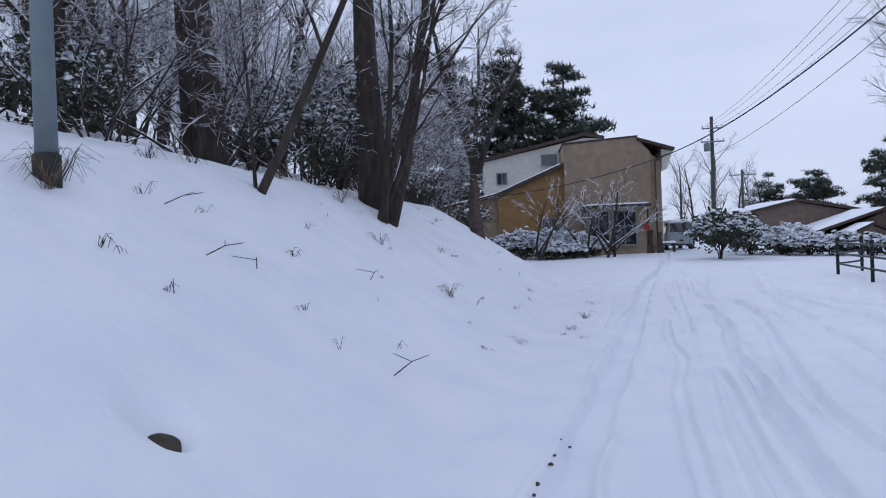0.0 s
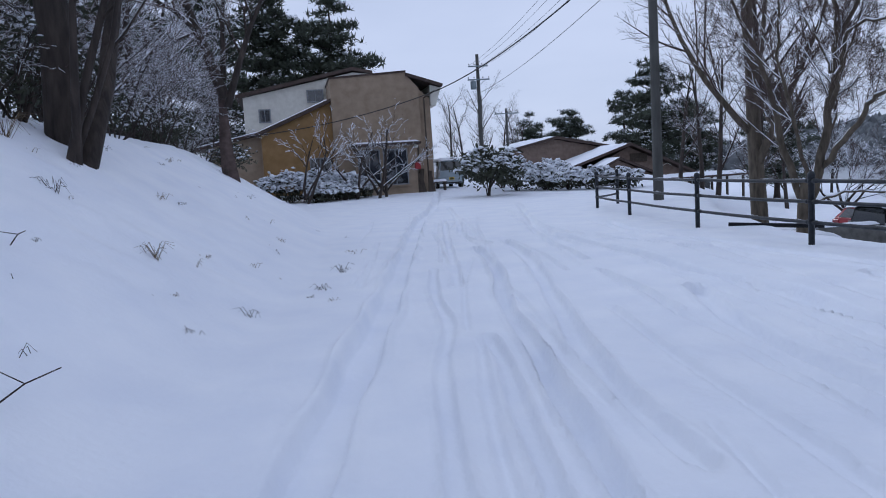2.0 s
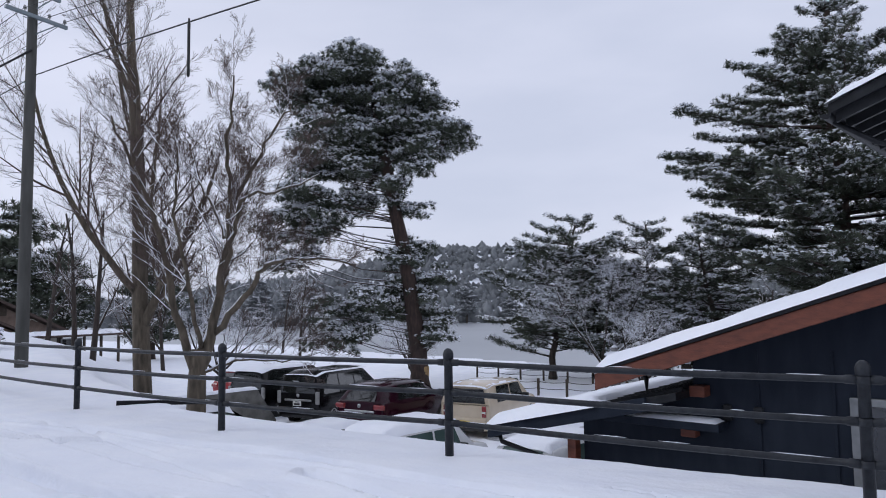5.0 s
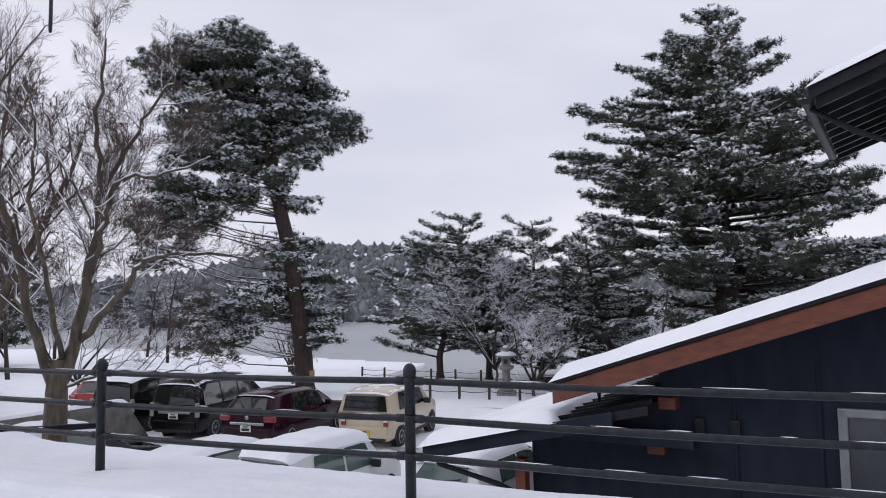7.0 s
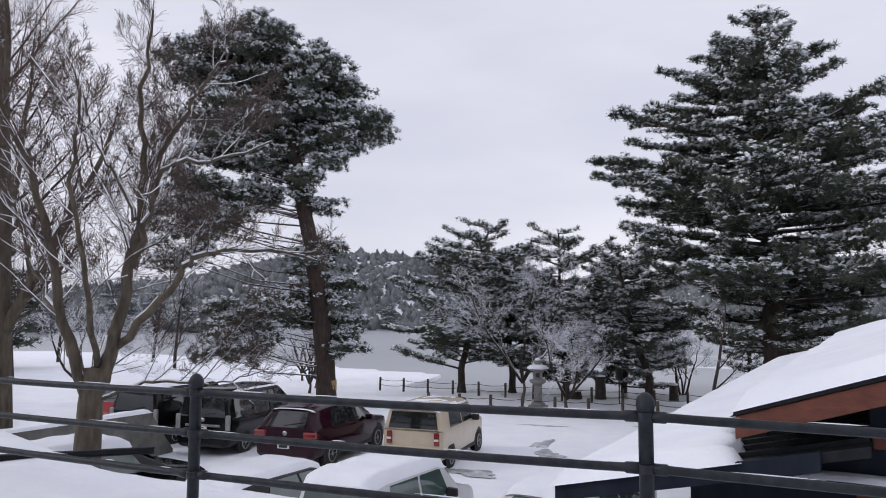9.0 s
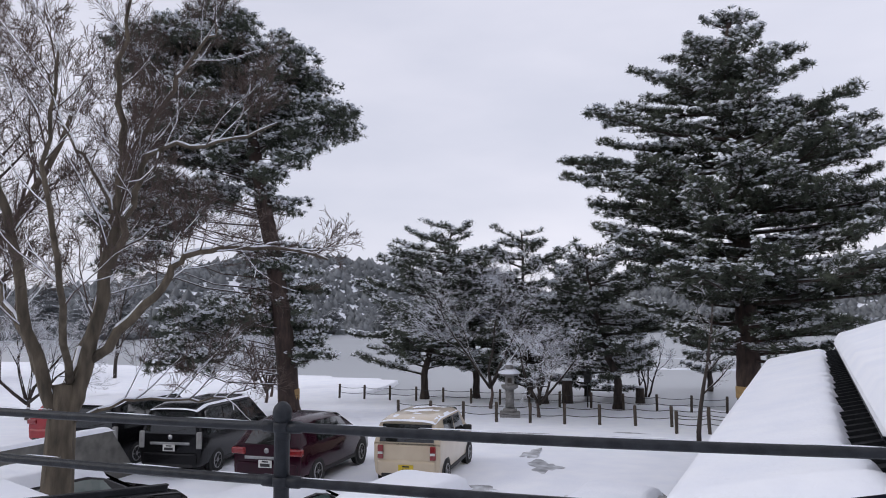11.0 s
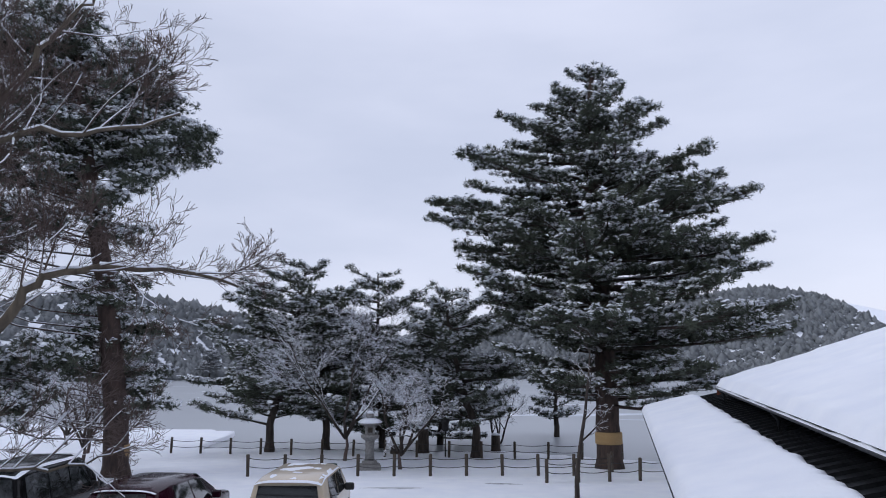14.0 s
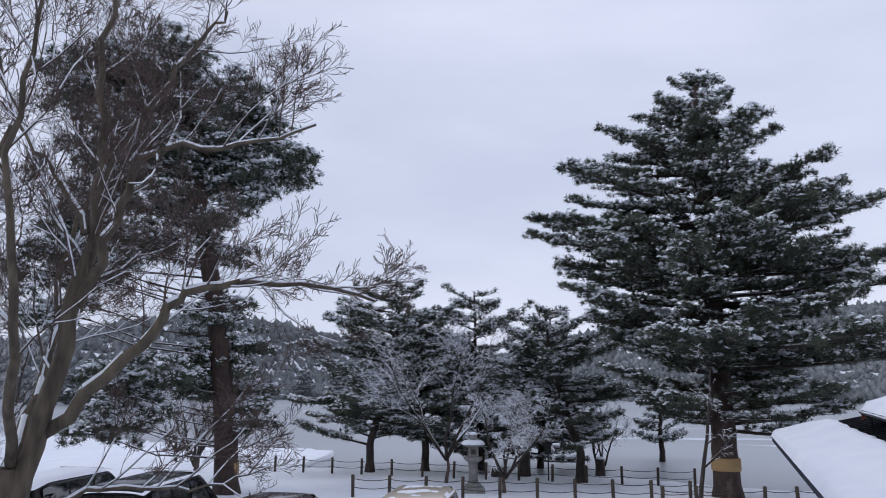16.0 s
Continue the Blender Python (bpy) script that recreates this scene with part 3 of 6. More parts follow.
    # window
    w = box("window", (0.60, -3.42, -0.30), (0.02, 0.82, 1.3), WINDOW, root, bevel=0.0)
    for y in (-2.96, -3.88):
        box("window_frame", (0.57, y, -0.3), (0.07, 0.09, 1.46), GREYFRAME, w)
    for z in (0.39, -0.99):
        box("window_frame", (0.57, -3.42, z), (0.07, 1.0, 0.09), GREYFRAME, w)
    # downpipe that slants back to the wall
    tubes("downpipe", [[((0.05, 1.72, -0.40), 0.035), ((0.06, 1.70, -0.50), 0.035), ((0.32, 0.95, -0.74), 0.035), ((0.42, 0.72, -0.85), 0.035), ((0.42, 0.72, -2.5), 0.035)]], BLACKMETAL, root, sides=10)
    # upper storey
    prism("wall", [(-3.75, 1.5), (-10.0, 1.5), (-10.0, 3.9), (-3.75, 3.9)], 1.7, 5.0, NAVY, root)
    prism("roof", [(-2.79, 3.80), (-7.2, 5.4), (-11.5, 3.80), (-11.5, 3.92), (-7.2, 5.52), (-2.79, 3.92)], 0.92, 5.3, BLACKMETAL, root, "black roof with open eaves")
    for k in range(9):
        u = 1.0 + k * 0.5
        prism("rafter", [(-2.85, 3.70), (-4.2, 4.19), (-4.2, 4.31), (-2.85, 3.82)], u, u + 0.07, BLACKMETAL, root)
    gut2 = [(-2.76 + 0.065 * math.cos(a), 3.80 + 0.065 * math.sin(a)) for a in np.linspace(math.pi, 2 * math.pi, 9)]
    prism("gutter", gut2, 0.9, 5.3, BLACKMETAL, root)
    tubes("downpipe", [[((1.2, -2.78, 3.75), 0.035), ((1.3, -3.2, 3.45), 0.035), ((1.62, -3.70, 3.25), 0.035), ((1.62, -3.70, 1.9), 0.035)]], BLACKMETAL, root, sides=8)
    snow_sheet("snow", (0.88, -2.75, 3.92), (4.45, 0, 0), (0, -4.4, 1.6), 20, 18, 0.13, root, 0.02, 2, 0.15)


dark_building()

# ---- poles and wires ----


def insulator(m_loc, parent):
    o = lathe("insulator", [(0.012, -0.02), (0.012, 0.05), (0.05, 0.055), (0.035, 0.09), (0.05, 0.095), (0.035, 0.13), (0.025, 0.16)], CERAMIC, parent, sides=10)
    o.location = m_loc
    return o


def power_pole(x, y, height, r0, r1, arms, label, transformer=False, turn=0.0, steps=True):
    z = gz(x, y)
    root = thing("power_pole", pose(x, y, z, 0, 0, turn), label, "utility pole", "utility poles")
    tubes("shaft", [[((0, 0, -0.3), r0)] + [((0, 0, height * k / 8), r0 + (r1 - r0) * k / 8) for k in range(1, 9)]], POLE, root, sides=14)
    for h, w in arms:
        arm = box("crossarm", (0, -r0 - 0.04, h), (w, 0.09, 0.10), STEELPOLE, root)
        for s in (-0.46, -0.2, 0.2, 0.46):
            insulator((s * w, -r0 - 0.04, h + 0.06), arm)
        tubes("brace", [[((0.32 * w, -r0 - 0.03, h - 0.04), 0.018), ((0.0, -r0 - 0.01, h - 0.45), 0.018)]], STEELPOLE, root, sides=6)
    if steps:
        k = 2.2
        while k < height - 1:
            s = 1 if int(k / 0.45) % 2 else -1
            tubes("step_bolt", [[((0, 0, k), 0.012), ((s * (r0 + 0.11), 0, k), 0.012)]], STEELPOLE, root, sides=5)
            k += 0.9
    if transformer:
        lathe("transformer", [(0.2, 0), (0.23, 0.04), (0.23, 0.55), (0.2, 0.6), (0.08, 0.64)], STEELPOLE, root, "grey transformer can", center=(-0.4, -0.1)).location = (0, 0, height - 2.6)
    return root


NEAR = (4.08, 15.5)
power_pole(*NEAR, 10.6, 0.165, 0.12, [(9.42, 1.75), (10.12, 1.3)], "weathered concrete power pole rising behind the fence", turn=4)
FARP = (7.0, 48.0)
power_pole(*FARP, 9.6, 0.17, 0.12, [(8.7, 1.5), (7.7, 1.7)], "distant power pole with two crossarms and a transformer", transformer=True, turn=-4)
power_pole(6.2, 64.0, 8.6, 0.15, 0.11, [(7.9, 2.2)], "distant concrete power pole among snowy trees", turn=10, steps=False)
power_pole(13.4, 62.0, 6.6, 0.15, 0.11, [(6.1, 2.4)], "distant concrete power pole among snowy trees", turn=-6, steps=False)
power_pole(4.4, 60.0, 6.4, 0.13, 0.10, [], "plain distant pole beside the house", steps=False)


def wire(a, b, sag, r, label="thin black overhead cable", name="overhead_wire", n=28):
    a, b = Vector(a), Vector(b)
    line = [(a.lerp(b, k / n) - Vector((0, 0, 4 * sag * (k / n) * (1 - k / n))), r) for k in range(n + 1)]
    ob = tubes(name, [line], WIRE, None, label, sides=6)
    return tagged(ob, category="cable", group="overhead wires")


for dx, h, fx, fh in ((-0.80, 9.62, -0.66, 8.9), (-0.35, 9.62, -0.28, 8.9), (0.35, 9.62, 0.3, 8.9), (0.80, 9.62, 0.66, 8.9)):
    wire((NEAR[0] + dx, NEAR[1] - 0.2, h), (FARP[0] + fx, FARP[1] - 0.2, fh + gz(*FARP) - 0.1), 0.5, 0.009, "thin overhead power line")
    wire((NEAR[0] + dx, NEAR[1] - 0.2, h), (NEAR[0] + dx - 2.5, -32.0, 9.8), 0.9, 0.009, "thin overhead power line")
wire((NEAR[0] + 0.1, NEAR[1] - 0.2, 7.95), (FARP[0] + 0.1, FARP[1] - 0.2, 7.2), 0.4, 0.013, "thin black overhead telephone cable")
wire((NEAR[0] - 0.1, NEAR[1] - 0.2, 8.55), (0.9, 35.0, 6.0), 0.55, 0.030, "thick sagging black service cable")
wire((0.9, 35.0, 6.0), (-9.6, 33.6, 3.9), 0.35, 0.026, "thick sagging black service cable")
# cable from the pole over the slope, with a black sleeve hanging from it
SLEEVE = (3.0, 7.8)
wire((NEAR[0] + 0.15, NEAR[1] - 0.15, 7.97), (2.1, 1.3, 6.75), -0.08, 0.016, "black overhead cable slung over the slope")
wire((2.1, 1.3, 6.75), (1.2, -14.0, 8.4), 0.3, 0.016, "black overhead cable slung over the slope")
tagged(tubes("cable_sleeve", [[((*SLEEVE, 7.42), 0.016), ((*SLEEVE, 7.30), 0.030), ((*SLEEVE, 6.24), 0.030), ((*SLEEVE, 6.2), 0.016)]], WIRE, None, "black cable sleeve hanging from the overhead wire", sides=8), category="cable sleeve")

# grey steel pole at the edge of the wood
gp = thing("steel_pole", pose(-12.15, -2.2, gz(-12.15, -2.2)), "plain grey painted steel pole with snowy grass at its foot", "pole")
tubes("shaft", [[((0, 0, 0.05), 0.095), ((0.03, 0, 3.5), 0.088), ((0.07, 0, 7.5), 0.08)]], STEELPOLE, gp, sides=18)
lathe("base_sleeve", [(0.115, -0.3), (0.118, 0.16), (0.10, 0.18)], TRIM, gp, "black rubber foot", sides=18)


# ---- beige house at the end of the road ----


def window_unit(root, x0, x1, z0, z1, y, mullions=1, name="window"):
    w = box(name, ((x0 + x1) / 2, y, (z0 + z1) / 2), (x1 - x0, 0.03, z1 - z0), WINDOW, root, bevel=0.0)
    for x in (x0, x1):
        box("window_frame", (x, y - 0.03, (z0 + z1) / 2), (0.07, 0.09, z1 - z0 + 0.07), GREYFRAME, w)
    for z in (z0, z1):
        box("window_frame", ((x0 + x1) / 2, y - 0.03, z), (x1 - x0, 0.09, 0.07), GREYFRAME, w)
    for k in range(mullions):
        x = x0 + (x1 - x0) * (k + 1) / (mullions + 1)
        box("window_frame", (x, y - 0.025, (z0 + z1) / 2), (0.05, 0.07, z1 - z0), GREYFRAME, w)
    return w


def beige_house():
    root = thing("house", pose(0, 35.5, 0), "beige stuccoed two-storey house with ochre annexe and brown roof", "house")
    # front block
    prism("wall", [(-5.0, -0.4), (0.05, -0.4), (0.05, 6.3), (-0.68, 7.1), (-0.68, 7.22), (-5.0, 6.98)], 0.0, 4.0, STUCCO, root, axis="y")
    prism("parapet", [(-5.05, 6.95), (-0.64, 7.20), (-0.64, 7.30), (-5.05, 7.05)], -0.06, 4.0, BROWNROOF, root, axis="y")
    snow_sheet("snow", (-5.05, -0.04, 7.05), (4.4, 0, 0.25), (0, 4.0, 0), 20, 6, 0.07, root, 0.01, 1, 0.1)
    prism("wall", [(0.05, -0.4), (0.72, -0.4), (0.72, 5.7), (0.05, 6.3)], 0.35, 7.0, STUCCO, root, axis="y")
    prism("roof", [(-0.68, 6.98), (1.42, 6.30), (1.46, 6.46), (-0.68, 7.16)], -0.2, 7.3, BROWNROOF, root, "brown sheet roof over the entrance side", axis="y")
    prism("fascia", [(0.75, 5.25), (1.05, 5.25), (1.40, 6.28), (0.75, 6.45)], 0.2, 7.0, SIDING_WHITE, root, "white soffit boards", axis="y")
    # main block behind, white siding
    prism("wall", [(-10.0, 2.2), (-2.0, 2.2), (-2.0, 7.7), (-3.3, 7.85), (-10.0, 6.55)], 4.0, 10.0, SIDING_WHITE, root, axis="y")
    for k in range(16):
        box("batten", (-9.8 + 0.45 * k, 3.985, 4.6), (0.03, 0.02, 4.2), SIDING_WHITE, root, bevel=0.004)
    prism("roof", [(-10.4, 6.5), (-3.3, 7.95), (-2.1, 7.7), (-2.1, 7.86), (-3.3, 8.13), (-10.4, 6.72)], 3.6, 10.4, BROWNROOF, root, axis="y")
    snow_sheet("snow", (-10.4, 3.6, 6.70), (7.1, 0, 1.42), (0, 6.8, 0), 24, 8, 0.10, root, 0.01, 4, 0.12)
    window_unit(root, -9.1, -8.45, 5.05, 5.8, 3.97, 1)
    window_unit(root, -6.15, -5.2, 6.15, 6.85, 3.97, 1)
    # ochre annexe with a lean-to roof
    prism("wall", [(-9.0, 0.6), (-5.0, 0.6), (-5.0, 5.75), (-9.0, 4.1)], 0.5, 4.0, STUCCO_OCHRE, root, axis="y")
    prism("wall", [(-12.0, 1.2), (-9.0, 1.2), (-9.0, 4.1), (-12.0, 3.5)], 1.1, 4.0, STUCCO, root, axis="y")
    prism("roof", [(-9.2, 3.98), (-5.0, 5.72), (-5.0, 5.92), (-9.2, 4.2)], 0.1, 4.0, BROWNROOF, root, axis="y")
    prism("roof", [(-12.6, 3.4), (-9.0, 4.12), (-9.0, 4.28), (-12.6, 3.56)], 0.6, 4.0, BROWNROOF, root, axis="y")
    snow_sheet("snow", (-9.2, 0.08, 4.19), (4.2, 0, 1.72), (0, 3.9, 0), 20, 6, 0.10, root, 0.01, 6, 0.12)
    snow_sheet("snow", (-12.6, 0.6, 3.56), (3.6, 0, 0.72), (0, 3.4, 0), 16, 6, 0.10, root, 0.01, 7, 0.12)
    window_unit(root, -6.4, -5.25, 1.2, 2.6, 0.46, 1)
    # glazed bay
    prism("bay", [(-3.9, -0.2), (-0.35, -0.2), (-0.35, 3.05), (-3.9, 3.05)], -0.55, 0.0, STUCCO, root, axis="y")
    box("bay_roof", (-2.1, -0.4, 3.15), (3.9, 1.0, 0.14), BROWNROOF, root)
    snow_sheet("snow", (-4.0, -0.9, 3.22), (3.8, 0, 0), (0, 0.95, 0), 18, 5, 0.09, root, 0.01, 9, 0.12)
    window_unit(root, -2.32, -0.98, 0.85, 2.85, -0.57, 1)
    window_unit(root, -3.75, -2.55, 0.85, 2.85, -0.57, 1)
    box("sill", (-1.65, -0.62, 0.78), (1.6, 0.14, 0.07), STUCCO, root)
    for x, z0, z1 in ((0.30, 0.3, 5.7), (-0.22, 0.2, 3.0)):
        tubes("downpipe", [[((x, -0.10, z0), 0.045), ((x, -0.10, z1), 0.045)]], TIMBER, root, sides=8)
    tubes("downpipe", [[((0.30, -0.10, 5.7), 0.045), ((1.0, 0.1, 6.1), 0.045)]], TIMBER, root, sides=8)
    lathe("lamp", [(0.02, 0), (0.09, 0.02), (0.11, 0.14), (0.07, 0.2)], SIDING_WHITE, root, "small white wall lamp", sides=12).location = (-0.42, -0.62, 2.85)


beige_house()
# things leaning on the house wall
rb = thing("post_box", pose(-0.42, 34.72, gz(-0.4, 34.7)), "bright red box on a thin post beside the bay", "post box")
box("box", (0, 0, 1.55), (0.34, 0.22, 0.42), BRIGHTRED, rb, bevel=0.04)
tubes("leg", [[((0, 0, -0.2), 0.03), ((0, 0, 1.32), 0.03)]], TIMBER, rb, sides=8)
for i, (x, h, a) in enumerate(((-0.28, 1.4, 8), (-0.05, 1.15, -10), (0.25, 1.25, 6), (0.48, 0.9, -8))):
    pl = box("board", (0, 0, h / 2), (0.22, 0.05, h), TIMBER, None, "weathered brown board leaning on the house wall", m=Matrix.Rotation(radians(a), 4, "Y") @ Matrix.Rotation(radians(-7), 4, "X"))
    pl.location = (x, 34.98, gz(x, 35) - 0.02)
    tagged(pl, category="board", group="boards at the wall")


# ---- lodge beyond the fence ----


def lodge():
    root = thing("house", pose(0, 52, 0), "low brown lodge with several snow-covered gables", "house")
    # rear hall
    prism("wall", [(11.8, -2.5), (21.0, -2.5), (21.0, 2.7), (16.4, 3.65), (11.8, 2.75)], 5.0, 14.0, LODGEWALL, root, axis="y")
    prism("roof", [(11.2, 2.62), (16.4, 3.70), (22.0, 2.58), (22.0, 2.80), (16.4, 3.95), (11.2, 2.84)], 4.6, 14.4, BROWNROOF, root, axis="y")
    snow_sheet("snow", (11.2, 4.55, 2.84), (5.2, 0, 1.11), (0, 9.5, 0), 12, 12, 0.12, root, 0.02, 1, 0.2)
    # front gable with a long snowy slope
    prism("wall", [(15.0, -2.5), (26.8, -2.5), (26.8, 0.0), (21.2, 2.5), (15.0, -0.3)], 0.2, 5.0, LODGEWALL, root, axis="y")
    prism("roof", [(12.4, -0.15), (21.2, 2.62), (27.6, -0.28), (27.6, -0.06), (21.2, 2.86), (12.4, 0.07)], -0.4, 5.0, BROWNROOF, root, axis="y")
    snow_sheet("snow", (12.4, -0.38, 0.07), (8.75, 0, 2.77), (0, 5.3, 0), 18, 10, 0.16, root, 0.03, 3, 0.25)
    snow_sheet("snow", (21.25, -0.2, 2.84), (6.3, 0, -2.88), (0, 5.0, 0), 14, 10, 0.08, root, 0.02, 4, 0.15)
    # small gable in front
    prism("wall", [(15.9, -2.5), (22.4, -2.5), (22.4, 0.0), (19.2, 1.4), (15.9, -0.1)], -2.0, 0.1, LODGEWALL, root, axis="y")
    prism("roof", [(15.4, -0.22), (19.2, 1.46), (22.9, -0.10), (22.9, 0.08), (19.2, 1.68), (15.4, -0.02)], -2.4, 0.3, BROWNROOF, root, axis="y")
    snow_sheet("snow", (15.4, -2.38, -0.02), (3.8, 0, 1.7), (0, 2.6, 0), 10, 6, 0.10, root, 0.02, 5, 0.2)
    v = box("vent", (22.1, 0.15, 1.55), (1.6, 0.06, 0.75), TIMBER, root, "slatted gable vent")
    for k in range(5):
        box("slat", (22.1, 0.10, 1.28 + 0.14 * k), (1.5, 0.05, 0.05), TIMBER, v)
    for x0, x1, y in ((19.4, 22.7, -4.2), (22.9, 29.8, -4.4)):
        box("canopy", ((x0 + x1) / 2, y + 1.0, -0.35), (x1 - x0, 3.0, 0.16), BROWNROOF, root)
        snow_sheet("snow", (x0, y - 0.5, -0.27), (x1 - x0, 0, 0), (0, 3.0, 0), 14, 8, 0.26, root, 0.03, 6, 0.25)
    prism("wall", [(20.0, -2.6), (24.4, -2.6), (24.4, -0.43), (20.0, -0.43)], -3.9, -3.7, SIDING_WHITE, root, axis="y")
    window_unit(root, 24.8, 26.4, -1.9, -0.6, -3.8, 1)
    for x in (24.5, 26.6, 28.0, 29.5):
        box("post", (x, -3.85, -1.5), (0.16, 0.16, 2.2), TIMBER, root)
    tubes("sign_scroll", [[((23.9, 0.12, 0.75), 0.03), ((24.1, 0.12, 0.95), 0.03), ((24.4, 0.12, 0.72), 0.03), ((24.8, 0.12, 0.9), 0.03), ((25.2, 0.12, 0.68), 0.03)]], SIDING_WHITE, root, sides=6)


lodge()


# ---- trees ----


def scatter(template_v, template_f, P, S, rng, tilt=0.5, squash=None):
    """Copies of a small template at points P, scaled by S, spun and tilted at random."""
    n = len(P)
    a = rng.uniform(0, 2 * np.pi, n)
    ax = rng.normal(0, tilt, n)
    ay = rng.normal(0, tilt, n)
    ca, sa, cx, sx, cy, sy = np.cos(a), np.sin(a), np.cos(ax), np.sin(ax), np.cos(ay), np.sin(ay)
    T = np.asarray(template_v, float)[None] * np.asarray(S)[:, None, None]
    if squash is not None:
        T[:, :, 2] *= np.asarray(squash)[:, None]
    x, y, z = T[..., 0], T[..., 1], T[..., 2]
    x, y = x * ca[:, None] - y * sa[:, None], x * sa[:, None] + y * ca[:, None]
    y, z = y * cx[:, None] - z * sx[:, None], y * sx[:, None] + z * cx[:, None]
    x, z = x * cy[:, None] + z * sy[:, None], -x * sy[:, None] + z * cy[:, None]
    V = np.stack([x, y, z], -1) + np.asarray(P)[:, None, :]
    F = (np.asarray(template_f)[None] + (np.arange(n) * len(template_v))[:, None, None])
    return V.reshape(-1, 3), F.reshape(-1, np.asarray(template_f).shape[1])


def needle_template(blades, width):
    V, F = [], []
    r = random.Random(5)
    for k in range(blades):
        a = 2 * math.pi * k / blades + r.uniform(-0.3, 0.3)
        e = r.uniform(-0.3, 1.15)
        d = np.array((math.cos(a) * math.cos(e), math.sin(a) * math.cos(e), math.sin(e)))
        s = np.array((-math.sin(a), math.cos(a), 0.0)) * width
        b = len(V)
        V += [d * 0.08 - s, d * 0.12 + s, d * r.uniform(0.75, 1.1)]
        F.append((b, b + 1, b + 2))
    return np.array(V), np.array(F)


TUFT = needle_template(15, 0.075)
TUFT_MID = needle_template(11, 0.09)
TUFT_FAR = needle_template(8, 0.14)
BLOB = (np.array([(1, 0, 0), (0.25, 0.9, 0.05), (-0.85, 0.6, -0.05), (-0.9, -0.5, 0.05), (0.3, -1.0, 0), (0.05, 0.05, 0.75), (0, 0, -0.3)]),
        np.array([(0, 1, 5), (1, 2, 5), (2, 3, 5), (3, 4, 5), (4, 0, 5), (1, 0, 6), (2, 1, 6), (3, 2, 6), (4, 3, 6), (0, 4, 6)]))
LEAF = (np.array([(0, -0.35, 0), (0.5, 0, 0.12), (1.0, 0.05, -0.05), (0.5, 0.35, 0.1), (0, 0.3, 0), (-0.6, 0.2, 0.1), (-0.9, -0.1, -0.05), (-0.5, -0.4, 0.12)]),
        np.array([(0, 1, 3), (1, 2, 3), (0, 3, 4), (0, 4, 7), (4, 5, 7), (5, 6, 7)]))


def foliage_pads(pads, density, size, rng):
    """Points of needle tufts over flattened pads of (x, y, z, radius, height), and those open to the sky."""
    P, S, T = [], [], []
    for x, y, z, r, h in pads:
        n = max(8, int(density * r * r))
        a = rng.uniform(0, 2 * np.pi, n)
        q = np.sqrt(rng.uniform(0, 1, n)) * r * (1 + 0.28 * np.sin(a * 3 + x * 7) + 0.18 * np.sin(a * 7 + y * 5))
        lift = rng.uniform(-0.55, 1, n)
        dome = np.sqrt(np.maximum(0.02, 1 - (np.minimum(q, r) / r) ** 2))
        P.append(np.stack([x + q * np.cos(a), y + q * np.sin(a), z + lift * dome * h - 0.1 * q], -1))
        S.append(rng.uniform(0.7, 1.25, n) * size)
        T.append(lift > 0.1)
    return np.concatenate(P), np.concatenate(S), np.concatenate(T)


